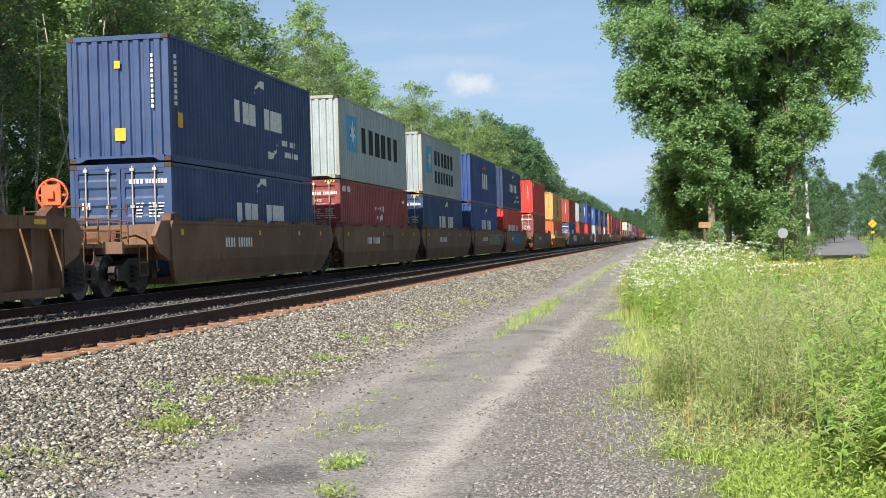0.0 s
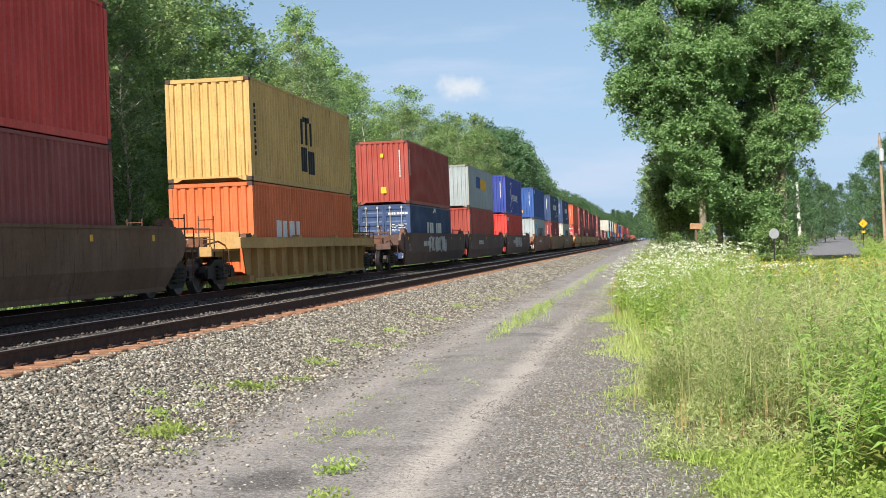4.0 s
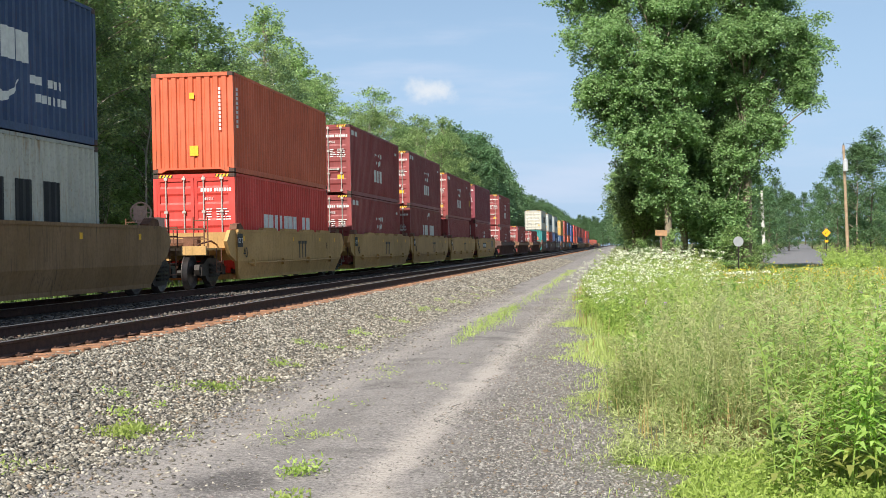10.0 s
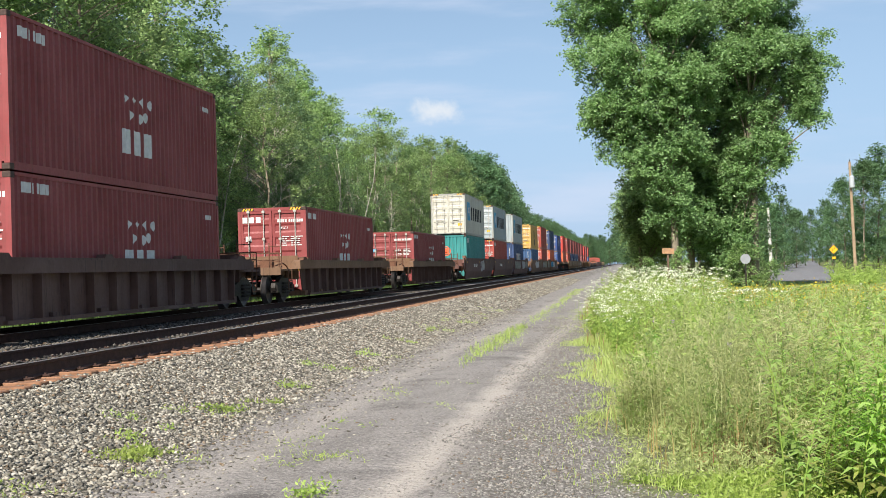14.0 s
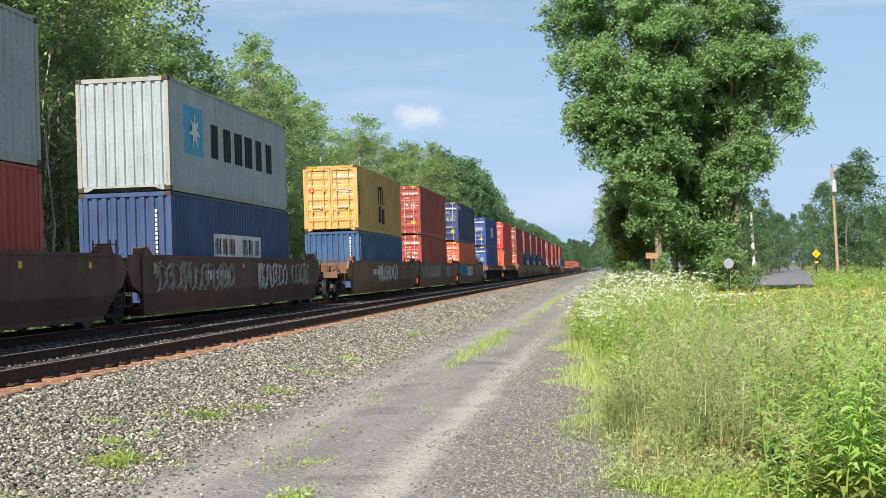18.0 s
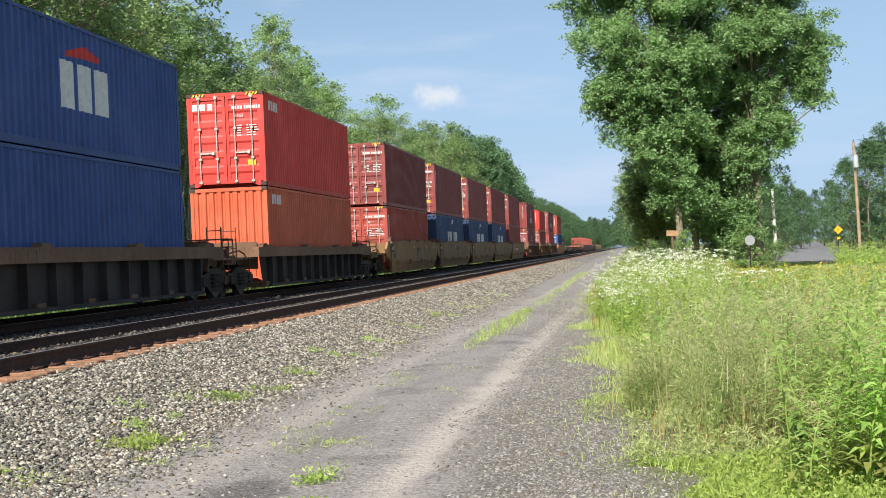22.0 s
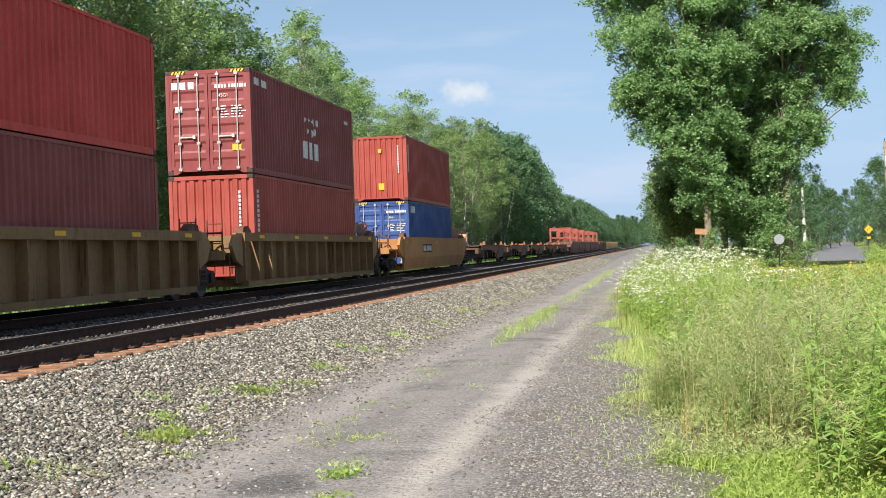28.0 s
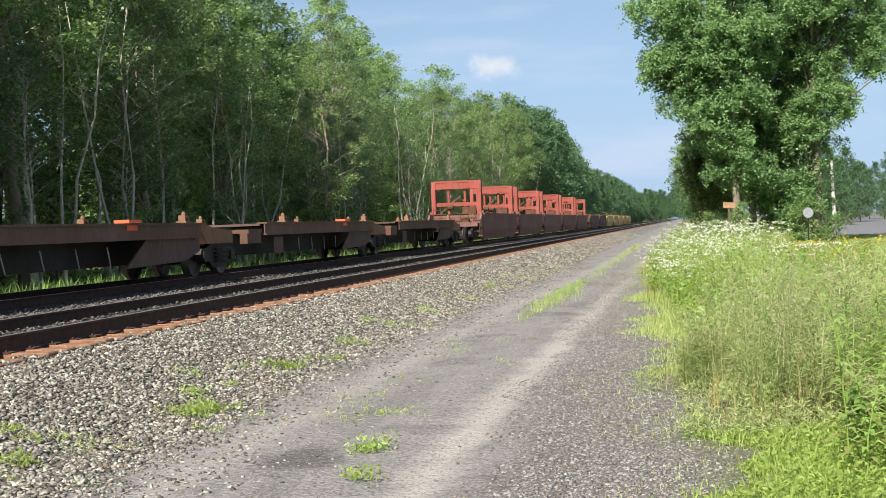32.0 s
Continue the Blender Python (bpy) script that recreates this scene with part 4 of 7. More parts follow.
def tag_graffiti(col, f0, f1, seed):
    """Looping spray-paint strokes along a girder."""
    def t(gl, L, draw):
        rng = random.Random(seed)
        bm = bmesh.new()
        y = L * f0
        while y < L * f1:
            w = rng.uniform(0.35, 0.8)
            pts = []
            a0 = rng.uniform(0, 6)
            for i in range(9):
                a = a0 + i * rng.uniform(0.5, 0.9)
                pts.append((1.525, y + w * 0.5 * math.cos(a), 1.08 + rng.uniform(0.28, 0.42) * math.sin(a)))
            for p, q in zip(pts, pts[1:]):
                beam(bm, p, q, 0.05 if seed < 60 else 0.085, 0.012)
            y += w * 0.75
        part("graffiti", bm, col, gl, "spray-paint scrawl")
    return t


def tag_blocks(gl, L, draw):
    """Broad blue-grey roller-paint strokes down the girder."""
    bm = bmesh.new()
    for y0, y1, z0, z1, lean in ((0.52, 0.57, 0.5, 1.5, -0.25), (0.6, 0.66, 0.45, 1.52, -0.2), (0.55, 0.68, 0.66, 0.8, 0.0), (0.76, 0.83, 0.95, 1.48, 0.1)):
        v = [bm.verts.new((1.515 - 0.28 * max(0.0, 0.72 - z), y, z)) for y, z in ((y0 * L + lean, z0), (y1 * L + lean, z0), (y1 * L, z1), (y0 * L, z1))]
        bm.faces.new(v)
    ob = part("graffiti", bm, plain("blue_grey_roller_paint", "59687a", 0.7, 0, 0.25, 5, 0.0), gl, "blue-grey roller-paint strokes")
    ob["kind"] = "stuff"


def tag_initials(gl, L, draw):
    """Three faded dark letter blocks on the girder."""
    draw("faded_mark", STEEL, [(0.52 * L + i * 0.42, 0.52 * L + 0.12 + i * 0.42, 0.75, 1.22) for i in range(3)] +
         [(0.52 * L - 0.1 + i * 0.42, 0.52 * L + 0.24 + i * 0.42, 1.22, 1.32) for i in range(3)], "faded dark initials as bars")


def spine_unit(s, L, last, label, first=False):
    """An empty spine car: a deep centre sill, deep side rails with thin rods below, gusset plates and a saddle over the truck."""
    car = thing("spine_car", label, "freight car", "cars of the freight train")
    bm = bmesh.new()
    prism(bm, [(0.2, 0.9), (2.0, 0.4), (L - 2.4, 0.4), (L - 0.2, 0.85), (L, 0.95), (L, 1.16), (0, 1.16), (0, 0.95)], -0.34, 0.34)
    # sill colour carries the shadow below the deck
    part("centre_sill", bm, WELL_SHADE, car, "sooty brown fish-bellied sill")
    for sx in (-1, 1):
        flip = Matrix.Diagonal((sx, 1, 1, 1))
        bm = bmesh.new()
        box(bm, 1.3, 1.33, 1.4, L - 1.2, 0.96, 1.22)
        box(bm, 1.12, 1.4, 1.38, L - 1.18, 1.22, 1.26)
        box(bm, 1.18, 1.36, 1.4, L - 1.2, 0.92, 0.96)
        part("side_rail", bm, SPINE_RAIL, car, "scuffed brown steel side rail", flip)
        bm = bmesh.new()
        prism(bm, [(L - 4.1, 0.92), (L - 5.1, 0.36), (L - 2.0, 0.42), (L - 1.1, 0.62), (L - 1.1, 0.92)], 1.2, 1.24)
        part("gusset", bm, WELL_DARK, car, "dark sloping gusset plate", flip)
        bm = bmesh.new()
        box(bm, 1.14, 1.18, 2.6, 3.4, 0.42, 0.86)
        part("hanger_plate", bm, WELL_DARK, car, m=flip)
        for y in np.linspace(4.6, L - 6.0, 4):
            bm = bmesh.new()
            tube(bm, [(1.26, y, 0.8), (1.2, y + 0.26, 0.44)], [0.013, 0.013], 5)
            part("brace", bm, BAR, car, "thin pale diagonal rod", flip)
    bm = bmesh.new()
    box(bm, -1.12, 1.12, 1.6, L - 1.4, 1.17, 1.23)
    part("deck", bm, WELL_DARK, car, "dirty deck plate")
    for y in np.linspace(2.0, L - 2.0, 7):
        bm = bmesh.new()
        prism(bm, [(y - 0.07, 0.92), (y + 0.07, 0.92), (y + 0.07, 1.14), (y - 0.07, 1.14)], -1.29, 1.29)
        part("cross_bearer", bm, WELL_SHADE, car)
    for y in (3.4, L - 1.9):
        for x in (-1.2, 1.2):
            bm = bmesh.new()
            box(bm, x - 0.12, x + 0.12, y - 0.17, y + 0.17, 1.26, 1.3)
            box(bm, x - 0.08, x + 0.08, y - 0.12, y - 0.06, 1.3, 1.38)
            box(bm, x - 0.08, x + 0.08, y + 0.06, y + 0.12, 1.3, 1.38)
            box(bm, x - 0.08, x + 0.08, y - 0.12, y + 0.12, 1.38, 1.43)
            lathe(bm, [(1.43, 0.05), (1.47, 0.05), (1.51, 0.025)], 10, "Z", (x, y, 0))
            part("pedestal", bm, paint("paint_rust_tan", "8d6448", 0.4, 0.7), car, "rust-tan container lock pedestal")
    bm = bmesh.new()
    prism(bm, [(-0.9, 0.95), (0.9, 0.95), (1.3, 1.4), (1.2, 1.45), (0.4, 1.32), (-0.9, 1.24)], -1.25, 1.25)
    part("end_saddle", bm, paint("paint_rust_tan", "8d6448", 0.4, 0.7), car, "rust-tan saddle over the truck", m=pose(0, L, 0, 0, 0, 180) @ pose(0, -0.2, -0.18))
    bm = bmesh.new()
    box(bm, -1.25, 1.25, 0.3, 1.38, 0.98, 1.08)
    box(bm, 1.05, 1.25, 0.2, 1.3, 0.72, 0.98)
    part("end_step", bm, SPINE_RAIL, car, "low scuffed end platform")
    if not first and not last:
        bm = bmesh.new()
        box(bm, 1.1, 1.42, L - 5.3, L - 4.7, 1.265, 1.33)
        box(bm, 1.335, 1.345, L - 5.25, L - 4.75, 1.12, 1.265)
        part("orange_flap", bm, ORANGEPAINT, car, "orange painted flap")
    bogie(car, L + 0.5)
    if first:
        nose(car)
    MOVERS.append((car, s, RAIL_Z))
    return car


def nose(car):
    """Leading end of the set: a platform over its own truck, with an upright end cabinet and yellow grab irons."""
    y = -4.95
    bm = bmesh.new()
    box(bm, -0.3, 0.3, y - 0.3, 0.4, 0.8, 1.1)
    box(bm, -1.3, 1.3, y - 0.35, y + 1.1, 1.1, 1.2)
    part("end_platform", bm, WELL_BROWN, car, "rusty brown end platform")
    bm = bmesh.new()
    prism(bm, [(y - 0.12, 1.2), (y + 0.5, 1.2), (y + 0.34, 2.02), (y - 0.06, 2.02)], 0.82, 1.3)
    cab = part("end_cabinet", bm, paint("paint_faded_pink_tan", "c9a493", 0.3, 0.7), car, "faded pinkish-tan upright end plate")
    bm = bmesh.new()
    box(bm, 0.74, 1.38, y - 0.2, y + 0.5, 2.02, 2.07)
    part("cap", bm, STEEL, cab, "dark cap plate")
    for x in (0.92, 1.1):
        bm = bmesh.new()
        tube(bm, [(x, y - 0.2, 1.24), (x, y - 0.22, 1.85), (x + 0.1, y - 0.22, 1.88), (x + 0.11, y - 0.2, 1.24)], [0.022] * 4, 6)
        part("grab_iron", bm, YMARK, cab, "yellow grab iron")
    bm = bmesh.new()
    beam(bm, (-0.9, y + 0.2, 1.2), (0.6, y + 0.1, 1.9), 0.07)
    beam(bm, (0.95, y + 0.45, 1.95), (0.95, y + 1.5, 1.2), 0.09)
    part("brace", bm, RUSTY, car, "dark diagonal brace")
    bogie(car, y + 0.9)
    part("coupler", shared("coupler", bm_coupler, RUSTY), None, car, "rusty knuckle coupler with an air hose", pose(0, y - 0.1, 0))


def rack_unit(s, L):
    """A short well with a tall vermilion bulkhead frame at each end."""
    car = thing("bulkhead_well_car", "empty brown well car with tall faded vermilion end frames", "freight car", "cars of the freight train")
    g = shared(("side_girder", "K", L), lambda: smooth_sill(L, 0.4), RACK_SIDE)
    part("side_girder", g, None, car)
    part("side_girder", g, None, car, m=pose(0, L, 0, 0, 0, 180))
    part("floor_frame", shared(("floor_frame", L), lambda: bm_floor(L), RACK_SIDE), None, car)
    for y in (0.1, L - 0.5):
        f = part("bulkhead_frame", shared("bulkhead_frame", _bulkhead, RACK_RED), None, car, "faded vermilion portal frame", pose(0, y, 0))
        part("lock_gear", shared("lock_gear", _lockgear, RUSTY), None, f, "rusty locking gear")
    end_gear(car, 0, -1, RACK_SIDE, 0.9)
    end_gear(car, L, 1, RACK_SIDE, 0.9)
    bogie(car, -0.95)
    MOVERS.append((car, s, RAIL_Z))


def _bulkhead():
    bm = bmesh.new()
    for x in (-1.36, 1.14):
        prism(bm, [(-0.1, 1.6), (0.6, 1.6), (0.38, 3.4), (0.0, 3.4)], x, x + 0.22)
    box(bm, -1.14, 1.14, 0.02, 0.34, 3.05, 3.4)
    box(bm, -1.14, 1.14, -0.02, 0.38, 2.98, 3.05)
    box(bm, -1.14, 1.14, 0.0, 0.36, 3.32, 3.42)
    box(bm, -1.14, 1.14, 0.06, 0.3, 2.05, 2.25)
    for x in (-0.45, 0.45):
        box(bm, x - 0.06, x + 0.06, 0.1, 0.24, 1.6, 3.0)
    return bm


def _lockgear():
    bm = bmesh.new()
    lathe(bm, [(-0.5, 0.16), (-0.2, 0.16)], 12, "X", (0, 0.1, 2.0))
    beam(bm, (-0.9, 0.2, 1.7), (0.2, 0.2, 2.6), 0.08)
    beam(bm, (0.9, 0.2, 1.7), (0.3, 0.1, 2.4), 0.08)
    box(bm, 0.3, 1.0, 0.0, 0.3, 1.6, 2.0)
    return bm


# ---- the train, from its front part to its tail: container place along the train, kind of well, loads ----
HC, ST = 2.896, 2.591
FLOOR_Z = 1.0
F_, D_ = "F", "D"


def mk_curved(c, h):
    marks_curved(c, h, True)


def mk_curved_low(c, h):
    marks_curved(c, h, False)


def mk_star(c, h):
    marks_star(c, h)


def mk_star2(c, h):
    marks_star(c, h, True, True)


def mk_id(c, h):
    marks_id(c, h)


def mk_id_y(c, h):
    marks_id(c, h, None, True)


def mk_front(c, h):
    marks_end(c, h, False)


def mk_door(c, h):
    marks_end(c, h, True)


def mk_door_word(c, h):
    marks_end(c, h, True, None, WHITE)


def mk_front_y(c, h):
    marks_end(c, h, False)
    mark(c, "yellow_label", YMARK, lambda bm: end_rect(bm, -0.1, 0.16, 0.17 * h, 0.27 * h), "yellow end label")
    mark(c, "yellow_triangle", YMARK, lambda bm: end_rect(bm, -0.08, 0.06, 0.74 * h, 0.8 * h))


def mk_text_mid(c, h):
    """White block letters low on the wall."""
    mark(c, "lettering_blocks", WHITE, lambda bm: word(bm, 3.2, 0.44 * h, 0.5, 10, 0.62, 0.3, (7,)), "white plain block")


def mk_text_short(c, h):
    """Four white blocks over a thin wavy line."""
    def d(bm):
        word(bm, 2.3, 0.4 * h, 0.5, 4, 0.72, 0.3)
        wall_poly(bm, [(2.0, 0.32 * h, 0.34 * h), (3.0, 0.29 * h, 0.31 * h), (4.2, 0.34 * h, 0.36 * h), (5.4, 0.32 * h, 0.33 * h)])
    mark(c, "lettering_blocks", WHITE, d, "white plain block")


def mk_apl(c, h):
    mark(c, "lettering_blocks", WHITE, lambda bm: word(bm, 5.4, 0.34 * h, 0.95, 3, 0.85, 0.22), "white plain block")
    mark(c, "red_mark", REDMARK, lambda bm: wall_poly(bm, [(5.7, 0.74 * h, 0.78 * h), (6.6, 0.76 * h, 0.86 * h), (7.4, 0.76 * h, 0.8 * h)]), "red wing shape")


def mk_swash(c, h):
    def d(bm):
        sweep(bm, 4.2, 0.66 * h, 0.6, 0.55, 10, 170, 0.07)
        wall_poly(bm, [(3.5, 0.62 * h, 0.7 * h), (4.1, 0.42 * h, 0.56 * h), (4.6, 0.24 * h, 0.4 * h)])
        sweep(bm, 3.9, 0.3 * h, 0.7, 0.6, 350, 190, 0.07)
        word(bm, 4.9, 0.42 * h, 0.36, 8, 0.52, 0.4)
        wall_poly(bm, [(4.8, 0.36 * h, 0.38 * h), (7.0, 0.39 * h, 0.42 * h), (9.2, 0.36 * h, 0.37 * h)])
    mark(c, "lettering_blocks", WHITE, d, "white plain shape")


def mk_panels(c, h):
    mark(c, "blue_panel", SKYB, lambda bm: wall_rect(bm, 3.6, 5.6, 0.5 * h, 0.78 * h), "blue name panel")
    mark(c, "yellow_panel", YMARK, lambda bm: wall_rect(bm, 5.7, 8.4, 0.48 * h, 0.74 * h), "yellow name panel")


def mk_white_low(c, h):
    mark(c, "white_panel", WHITE, lambda bm: wall_rect(bm, 3.6, 8.6, 0.42 * h, 0.66 * h), "white name panel")
    mark(c, "lettering_blocks", NAVY, lambda bm: [wall_rect(bm, 3.8 + i * 0.68, 4.3 + i * 0.68, 0.46 * h, 0.62 * h) for i in (4, 5, 6)], "dark blue plain block")
    mark(c, "lettering_blocks", REDMARK, lambda bm: [wall_rect(bm, 3.8 + i * 0.68, 4.3 + i * 0.68, 0.46 * h, 0.62 * h) for i in (0, 1, 2)])


def mk_diag(c, h):
    def d(bm):
        for i in range(8):
            wall_rect(bm, 0.5 + i * 0.13, 1.15 + i * 0.13, 0.14 * h + i * 0.27, 0.14 * h + i * 0.27 + 0.23)
    mark(c, "lettering_blocks", WHITE, d, "white plain block")


FONTS = {}


def lettering(parent, words, size, m, material, label=""):
    """Readable writing in the built-in font, on a face that looks along +x of m's frame."""
    k = (words, size, material.name)
    if k not in FONTS:
        cu = bpy.data.curves.new("lettering", "FONT")
        cu.body, cu.size, cu.extrude = words, size, 0.002
        cu.materials.append(material)
        FONTS[k] = cu
    ob = new("lettering", FONTS[k])
    ob.parent = parent
    ob.matrix_basis = m
    ob["label"] = label or words
    return ob


ON_SIDE = Matrix(((0, 0, 1, 0), (1, 0, 0, 0), (0, 1, 0, 0), (0, 0, 0, 1)))   # letters run along +y, face +x
ON_END = Matrix(((1, 0, 0, 0), (0, 0, -1, 0), (0, 1, 0, 0), (0, 0, 0, 1)))   # letters run along +x, face -y


def mk_45(c, h):
    lettering(c, "45", 0.55, Matrix.Translation((CW / 2 + 0.004, 12.95, 0.62 * h)) @ ON_SIDE, WHITE, "white figures 45")
    mark(c, "yellow_label", YMARK, lambda bm: wall_rect(bm, 12.5, 12.8, 0.36 * h, 0.5 * h), "yellow label")


def mk_small(c, h):
    mark(c, "small_print", WHITE, lambda bm: word(bm, 0.6, 0.82 * h, 0.3, 4, 0.28, 0.2))


# s, well kind, well paint, near joint, far joint, lower load, upper load; a load: height, paint, end, marks, words
ZL = "crimson"
TRAIN = [
    (28.30, "A", WELL_BROWN, "E", "J", (ST, BLUE, D_, [mk_curved_low, mk_door], "dark blue steel"), (HC, BLUE, F_, [mk_curved, mk_front_y, mk_id_y], "dark blue steel")),
    (44.20, "A", WELL_BROWN, "J", "J", (HC, ZIMR, D_, [marks_stars_word, mk_door], "dull red steel"), (HC, GREY, F_, [mk_star], "pale grey steel")),
    (60.20, "A", WELL_BROWN, "J", "J", (HC, BLUE, D_, [mk_curved_low, mk_door], "dark blue steel"), (HC, GREY, F_, [mk_star2], "rust-streaked pale grey steel")),
    (76.00, "A", WELL_BROWN, "J", "J", (HC, APLB, F_, [mk_curved_low], "royal blue steel"), (HC, APLB, F_, [mk_apl], "royal blue steel")),
    (91.90, "A", WELL_BROWN, "J", "E", (HC, RED, F_, [mk_text_mid], "bright red steel"), (HC, NAVY, F_, [mk_curved], "navy blue steel")),
    (113.90, "S", WELL_BROWN, "E", "E", (HC, MAROON, D_, [mk_id, mk_door_word], "maroon steel"), (HC, RED, F_, [mk_small, mk_front_y], "bright red steel")),
    (135.65, "P", WELL_TAN, "E", "E", (ST, ORANGE, F_, [mk_text_short], "orange steel"), (HC, YELLOW, F_, [marks_stack], "ochre yellow steel")),
    (159.60, "B", WELL_DARK, "E", "J", (ST, BLUE, D_, [mk_curved_low, mk_door], "dark blue steel"), (HC, BRED, F_, [mk_id, mk_front_y], "brick red steel")),
    (179.60, "B", WELL_DARK, "J", "J", (HC, BRED, F_, [mk_id], "brick red steel"), (ST, GREY, F_, [mk_panels], "pale grey rust-stained steel")),
    (200.10, "B", WELL_DARK, "J", "E", (HC, RED, F_, [mk_small], "bright red steel"), (HC, SAFB, F_, [mk_swash, mk_front], "violet-blue steel")),
    (223.95, "B", WELL_SIENNA, "E", "J", (HC, GREY, F_, [mk_star], "pale grey rust-edged steel"), (HC, SKYB, F_, [mk_small, mk_front_y], "mid-blue steel")),
    (244.70, "B", WELL_OLIVE, "J", "J", (HC, ZIMR, F_, [marks_stars_word, mk_front], "dull red steel"), (HC, BLUE, F_, [mk_curved, mk_front_y], "dark blue steel")),
    (264.30, "B", WELL_OLIVE, "J", "E", (HC, CREAM, F_, [mk_star], "off-white steel"), (HC, BLUE, F_, [mk_curved, mk_front_y], "dark blue steel")),
    (286.50, "A", WELL_TAN, "E", "J", (HC, RED, D_, [mk_text_mid, mk_door], "bright red steel"), (HC, BURNT, F_, [mk_id, mk_front_y], "burnt orange steel")),
    (303.20, "A", WELL_TAN, "J", "J", (HC, ZIMR, D_, [marks_stars_word, mk_door_word], "crimson steel"), (HC, ZIMR, D_, [marks_stars_word, mk_door_word], "crimson steel")),
    (318.75, "A", WELL_TAN, "J", "J", (HC, MAROON, D_, [mk_curved_low, mk_door], "maroon steel"), (HC, ZIMR, D_, [marks_stars_word, mk_door], "crimson steel")),
    (334.50, "A", WELL_TAN, "J", "J", (ST, ZIMR, F_, [mk_id], "crimson steel"), (HC, ZIMR, D_, [marks_stars_word, mk_door], "crimson steel")),
    (351.00, "A", WELL_TAN, "J", "E", (ST, ZIMR, F_, [marks_stars_word, mk_front], "crimson steel"), (HC, WINE, D_, [mk_door], "wine-red steel")),
    (372.30, "P", WELL_DARK, "E", "E", (ST, ZIMR, D_, [marks_stars_word, mk_door_word], "crimson steel"), (HC, ZIMR, D_, [marks_stars_word, mk_door_word], "crimson steel")),
    (394.40, "P", WELL_BROWN, "E", "E", (HC, ZIMR, D_, [marks_stars_word, mk_door_word], "crimson steel"), None),
    (417.80, "P", WELL_BROWN, "E", "E", (ST, ZIMR, D_, [marks_stars_word, mk_door], "crimson steel"), None),
    (441.00, "B", WELL_RUST, "E", "J", (HC, TEAL, F_, [mk_small], "teal steel"), (HC, CREAM, D_, [mk_star, mk_door], "off-white steel")),
    (460.60, "B", WELL_RUST, "J", "J", (HC, BRED, D_, [mk_small, mk_door], "brick red steel"), (HC, GREY, D_, [mk_star, mk_door], "pale grey steel")),
    (480.40, "B", WELL_RUST, "J", "E", (HC, BLUE, F_, [mk_white_low, mk_front], "dark blue steel"), (HC, GREY, F_, [mk_star], "pale grey steel")),
    (505.50, "B", WELL_BROWN, "E", "J", (ST, GREYB, F_, [mk_id, mk_front], "grey-blue steel"), (HC, YELLOW, D_, [marks_stack, mk_door], "ochre yellow steel")),
    (525.05, "B", WELL_BROWN, "J", "J", (HC, BRED, D_, [mk_door], "brick red steel"), (HC, BRED, D_, [mk_id, mk_door], "brick red steel")),
    (544.80, "B", WELL_BROWN, "J", "E", (HC, BURNT, D_, [mk_id, mk_door], "burnt orange steel"), (HC, NAVY, D_, [mk_small, mk_door], "navy blue steel")),
    (566.70, "P", WELL_BROWN, "E", "E", (HC, APLB, D_, [mk_small, mk_door], "royal blue steel"), (ST, APLB, D_, [mk_apl, mk_door], "royal blue steel")),
    (586.60, "P", WELL_BROWN, "E", "E", (HC, BURNT, F_, [mk_small], "burnt orange steel"), (HC, RED, D_, [mk_small, mk_door_word], "bright red steel")),
    (606.70, "A", WELL_OLIVE, "E", "J", (HC, BRED, D_, [mk_id, mk_door], "brick red steel"), (HC, MAROON, D_, [mk_door], "maroon steel")),
    (622.30, "A", WELL_OLIVE, "J", "J", (HC, BLUE, F_, [mk_curved_low], "dark blue steel"), (HC, MAROON, D_, [mk_id, mk_door], "maroon steel")),
    (637.90, "A", WELL_OLIVE, "J", "J", (HC, BLUE, F_, [mk_curved_low], "dark blue steel"), (HC, MAROON, D_, [mk_id, mk_door], "maroon steel")),
    (653.30, "A", WELL_OLIVE, "J", "J", (HC, BLUE, F_, [mk_curved_low], "dark blue steel"), (HC, MAROON, D_, [mk_id_y, mk_door], "maroon steel")),
    (668.90, "A", WELL_OLIVE, "J", "E", (HC, MAROON, F_, [mk_id], "maroon steel"), (HC, MAROON, D_, [mk_id, mk_door], "maroon steel")),
    (690.60, "R", WELL_BROWN, "E", "J", (HC, ZIMR, D_, [marks_stars_word, mk_door_word], "crimson steel"), (HC, ZIMR, F_, [marks_stars_word, mk_front], "crimson steel")),
    (710.20, "R", WELL_OLIVE, "J", "J", (HC, MAROON, D_, [mk_id, mk_door_word], "maroon steel"), (ST, RED, F_, [mk_diag, mk_front], "bright red steel")),
    (729.40, "R", WELL_OLIVE, "J", "E", (HC, BRED, F_, [mk_id, mk_front], "brick red steel"), (HC, ZIMR, D_, [marks_stars_word, mk_door_word], "crimson steel")),
    (752.20, "S", WELL_ORANGE, "E", "E", (HC, APLB, D_, [mk_small, mk_door], "royal blue steel"), (HC, BRED, F_, [mk_id, mk_front_y], "brick red steel")),
]
LENGTH = {"P": 15.4, "A": 13.8, "B": 18.1, "S": 17.6, "R": 15.9}
WELL_WORDS = {WELL_SIENNA.name: "sienna-brown", WELL_RUST.name: "dark oxide-red", WELL_ORANGE.name: "orange-brown", WELL_OLIVE.name: "olive-brown", WELL_BROWN.name: "dull brown", WELL_DARK.name: "dark umber", WELL_TAN.name: "tan-yellow"}


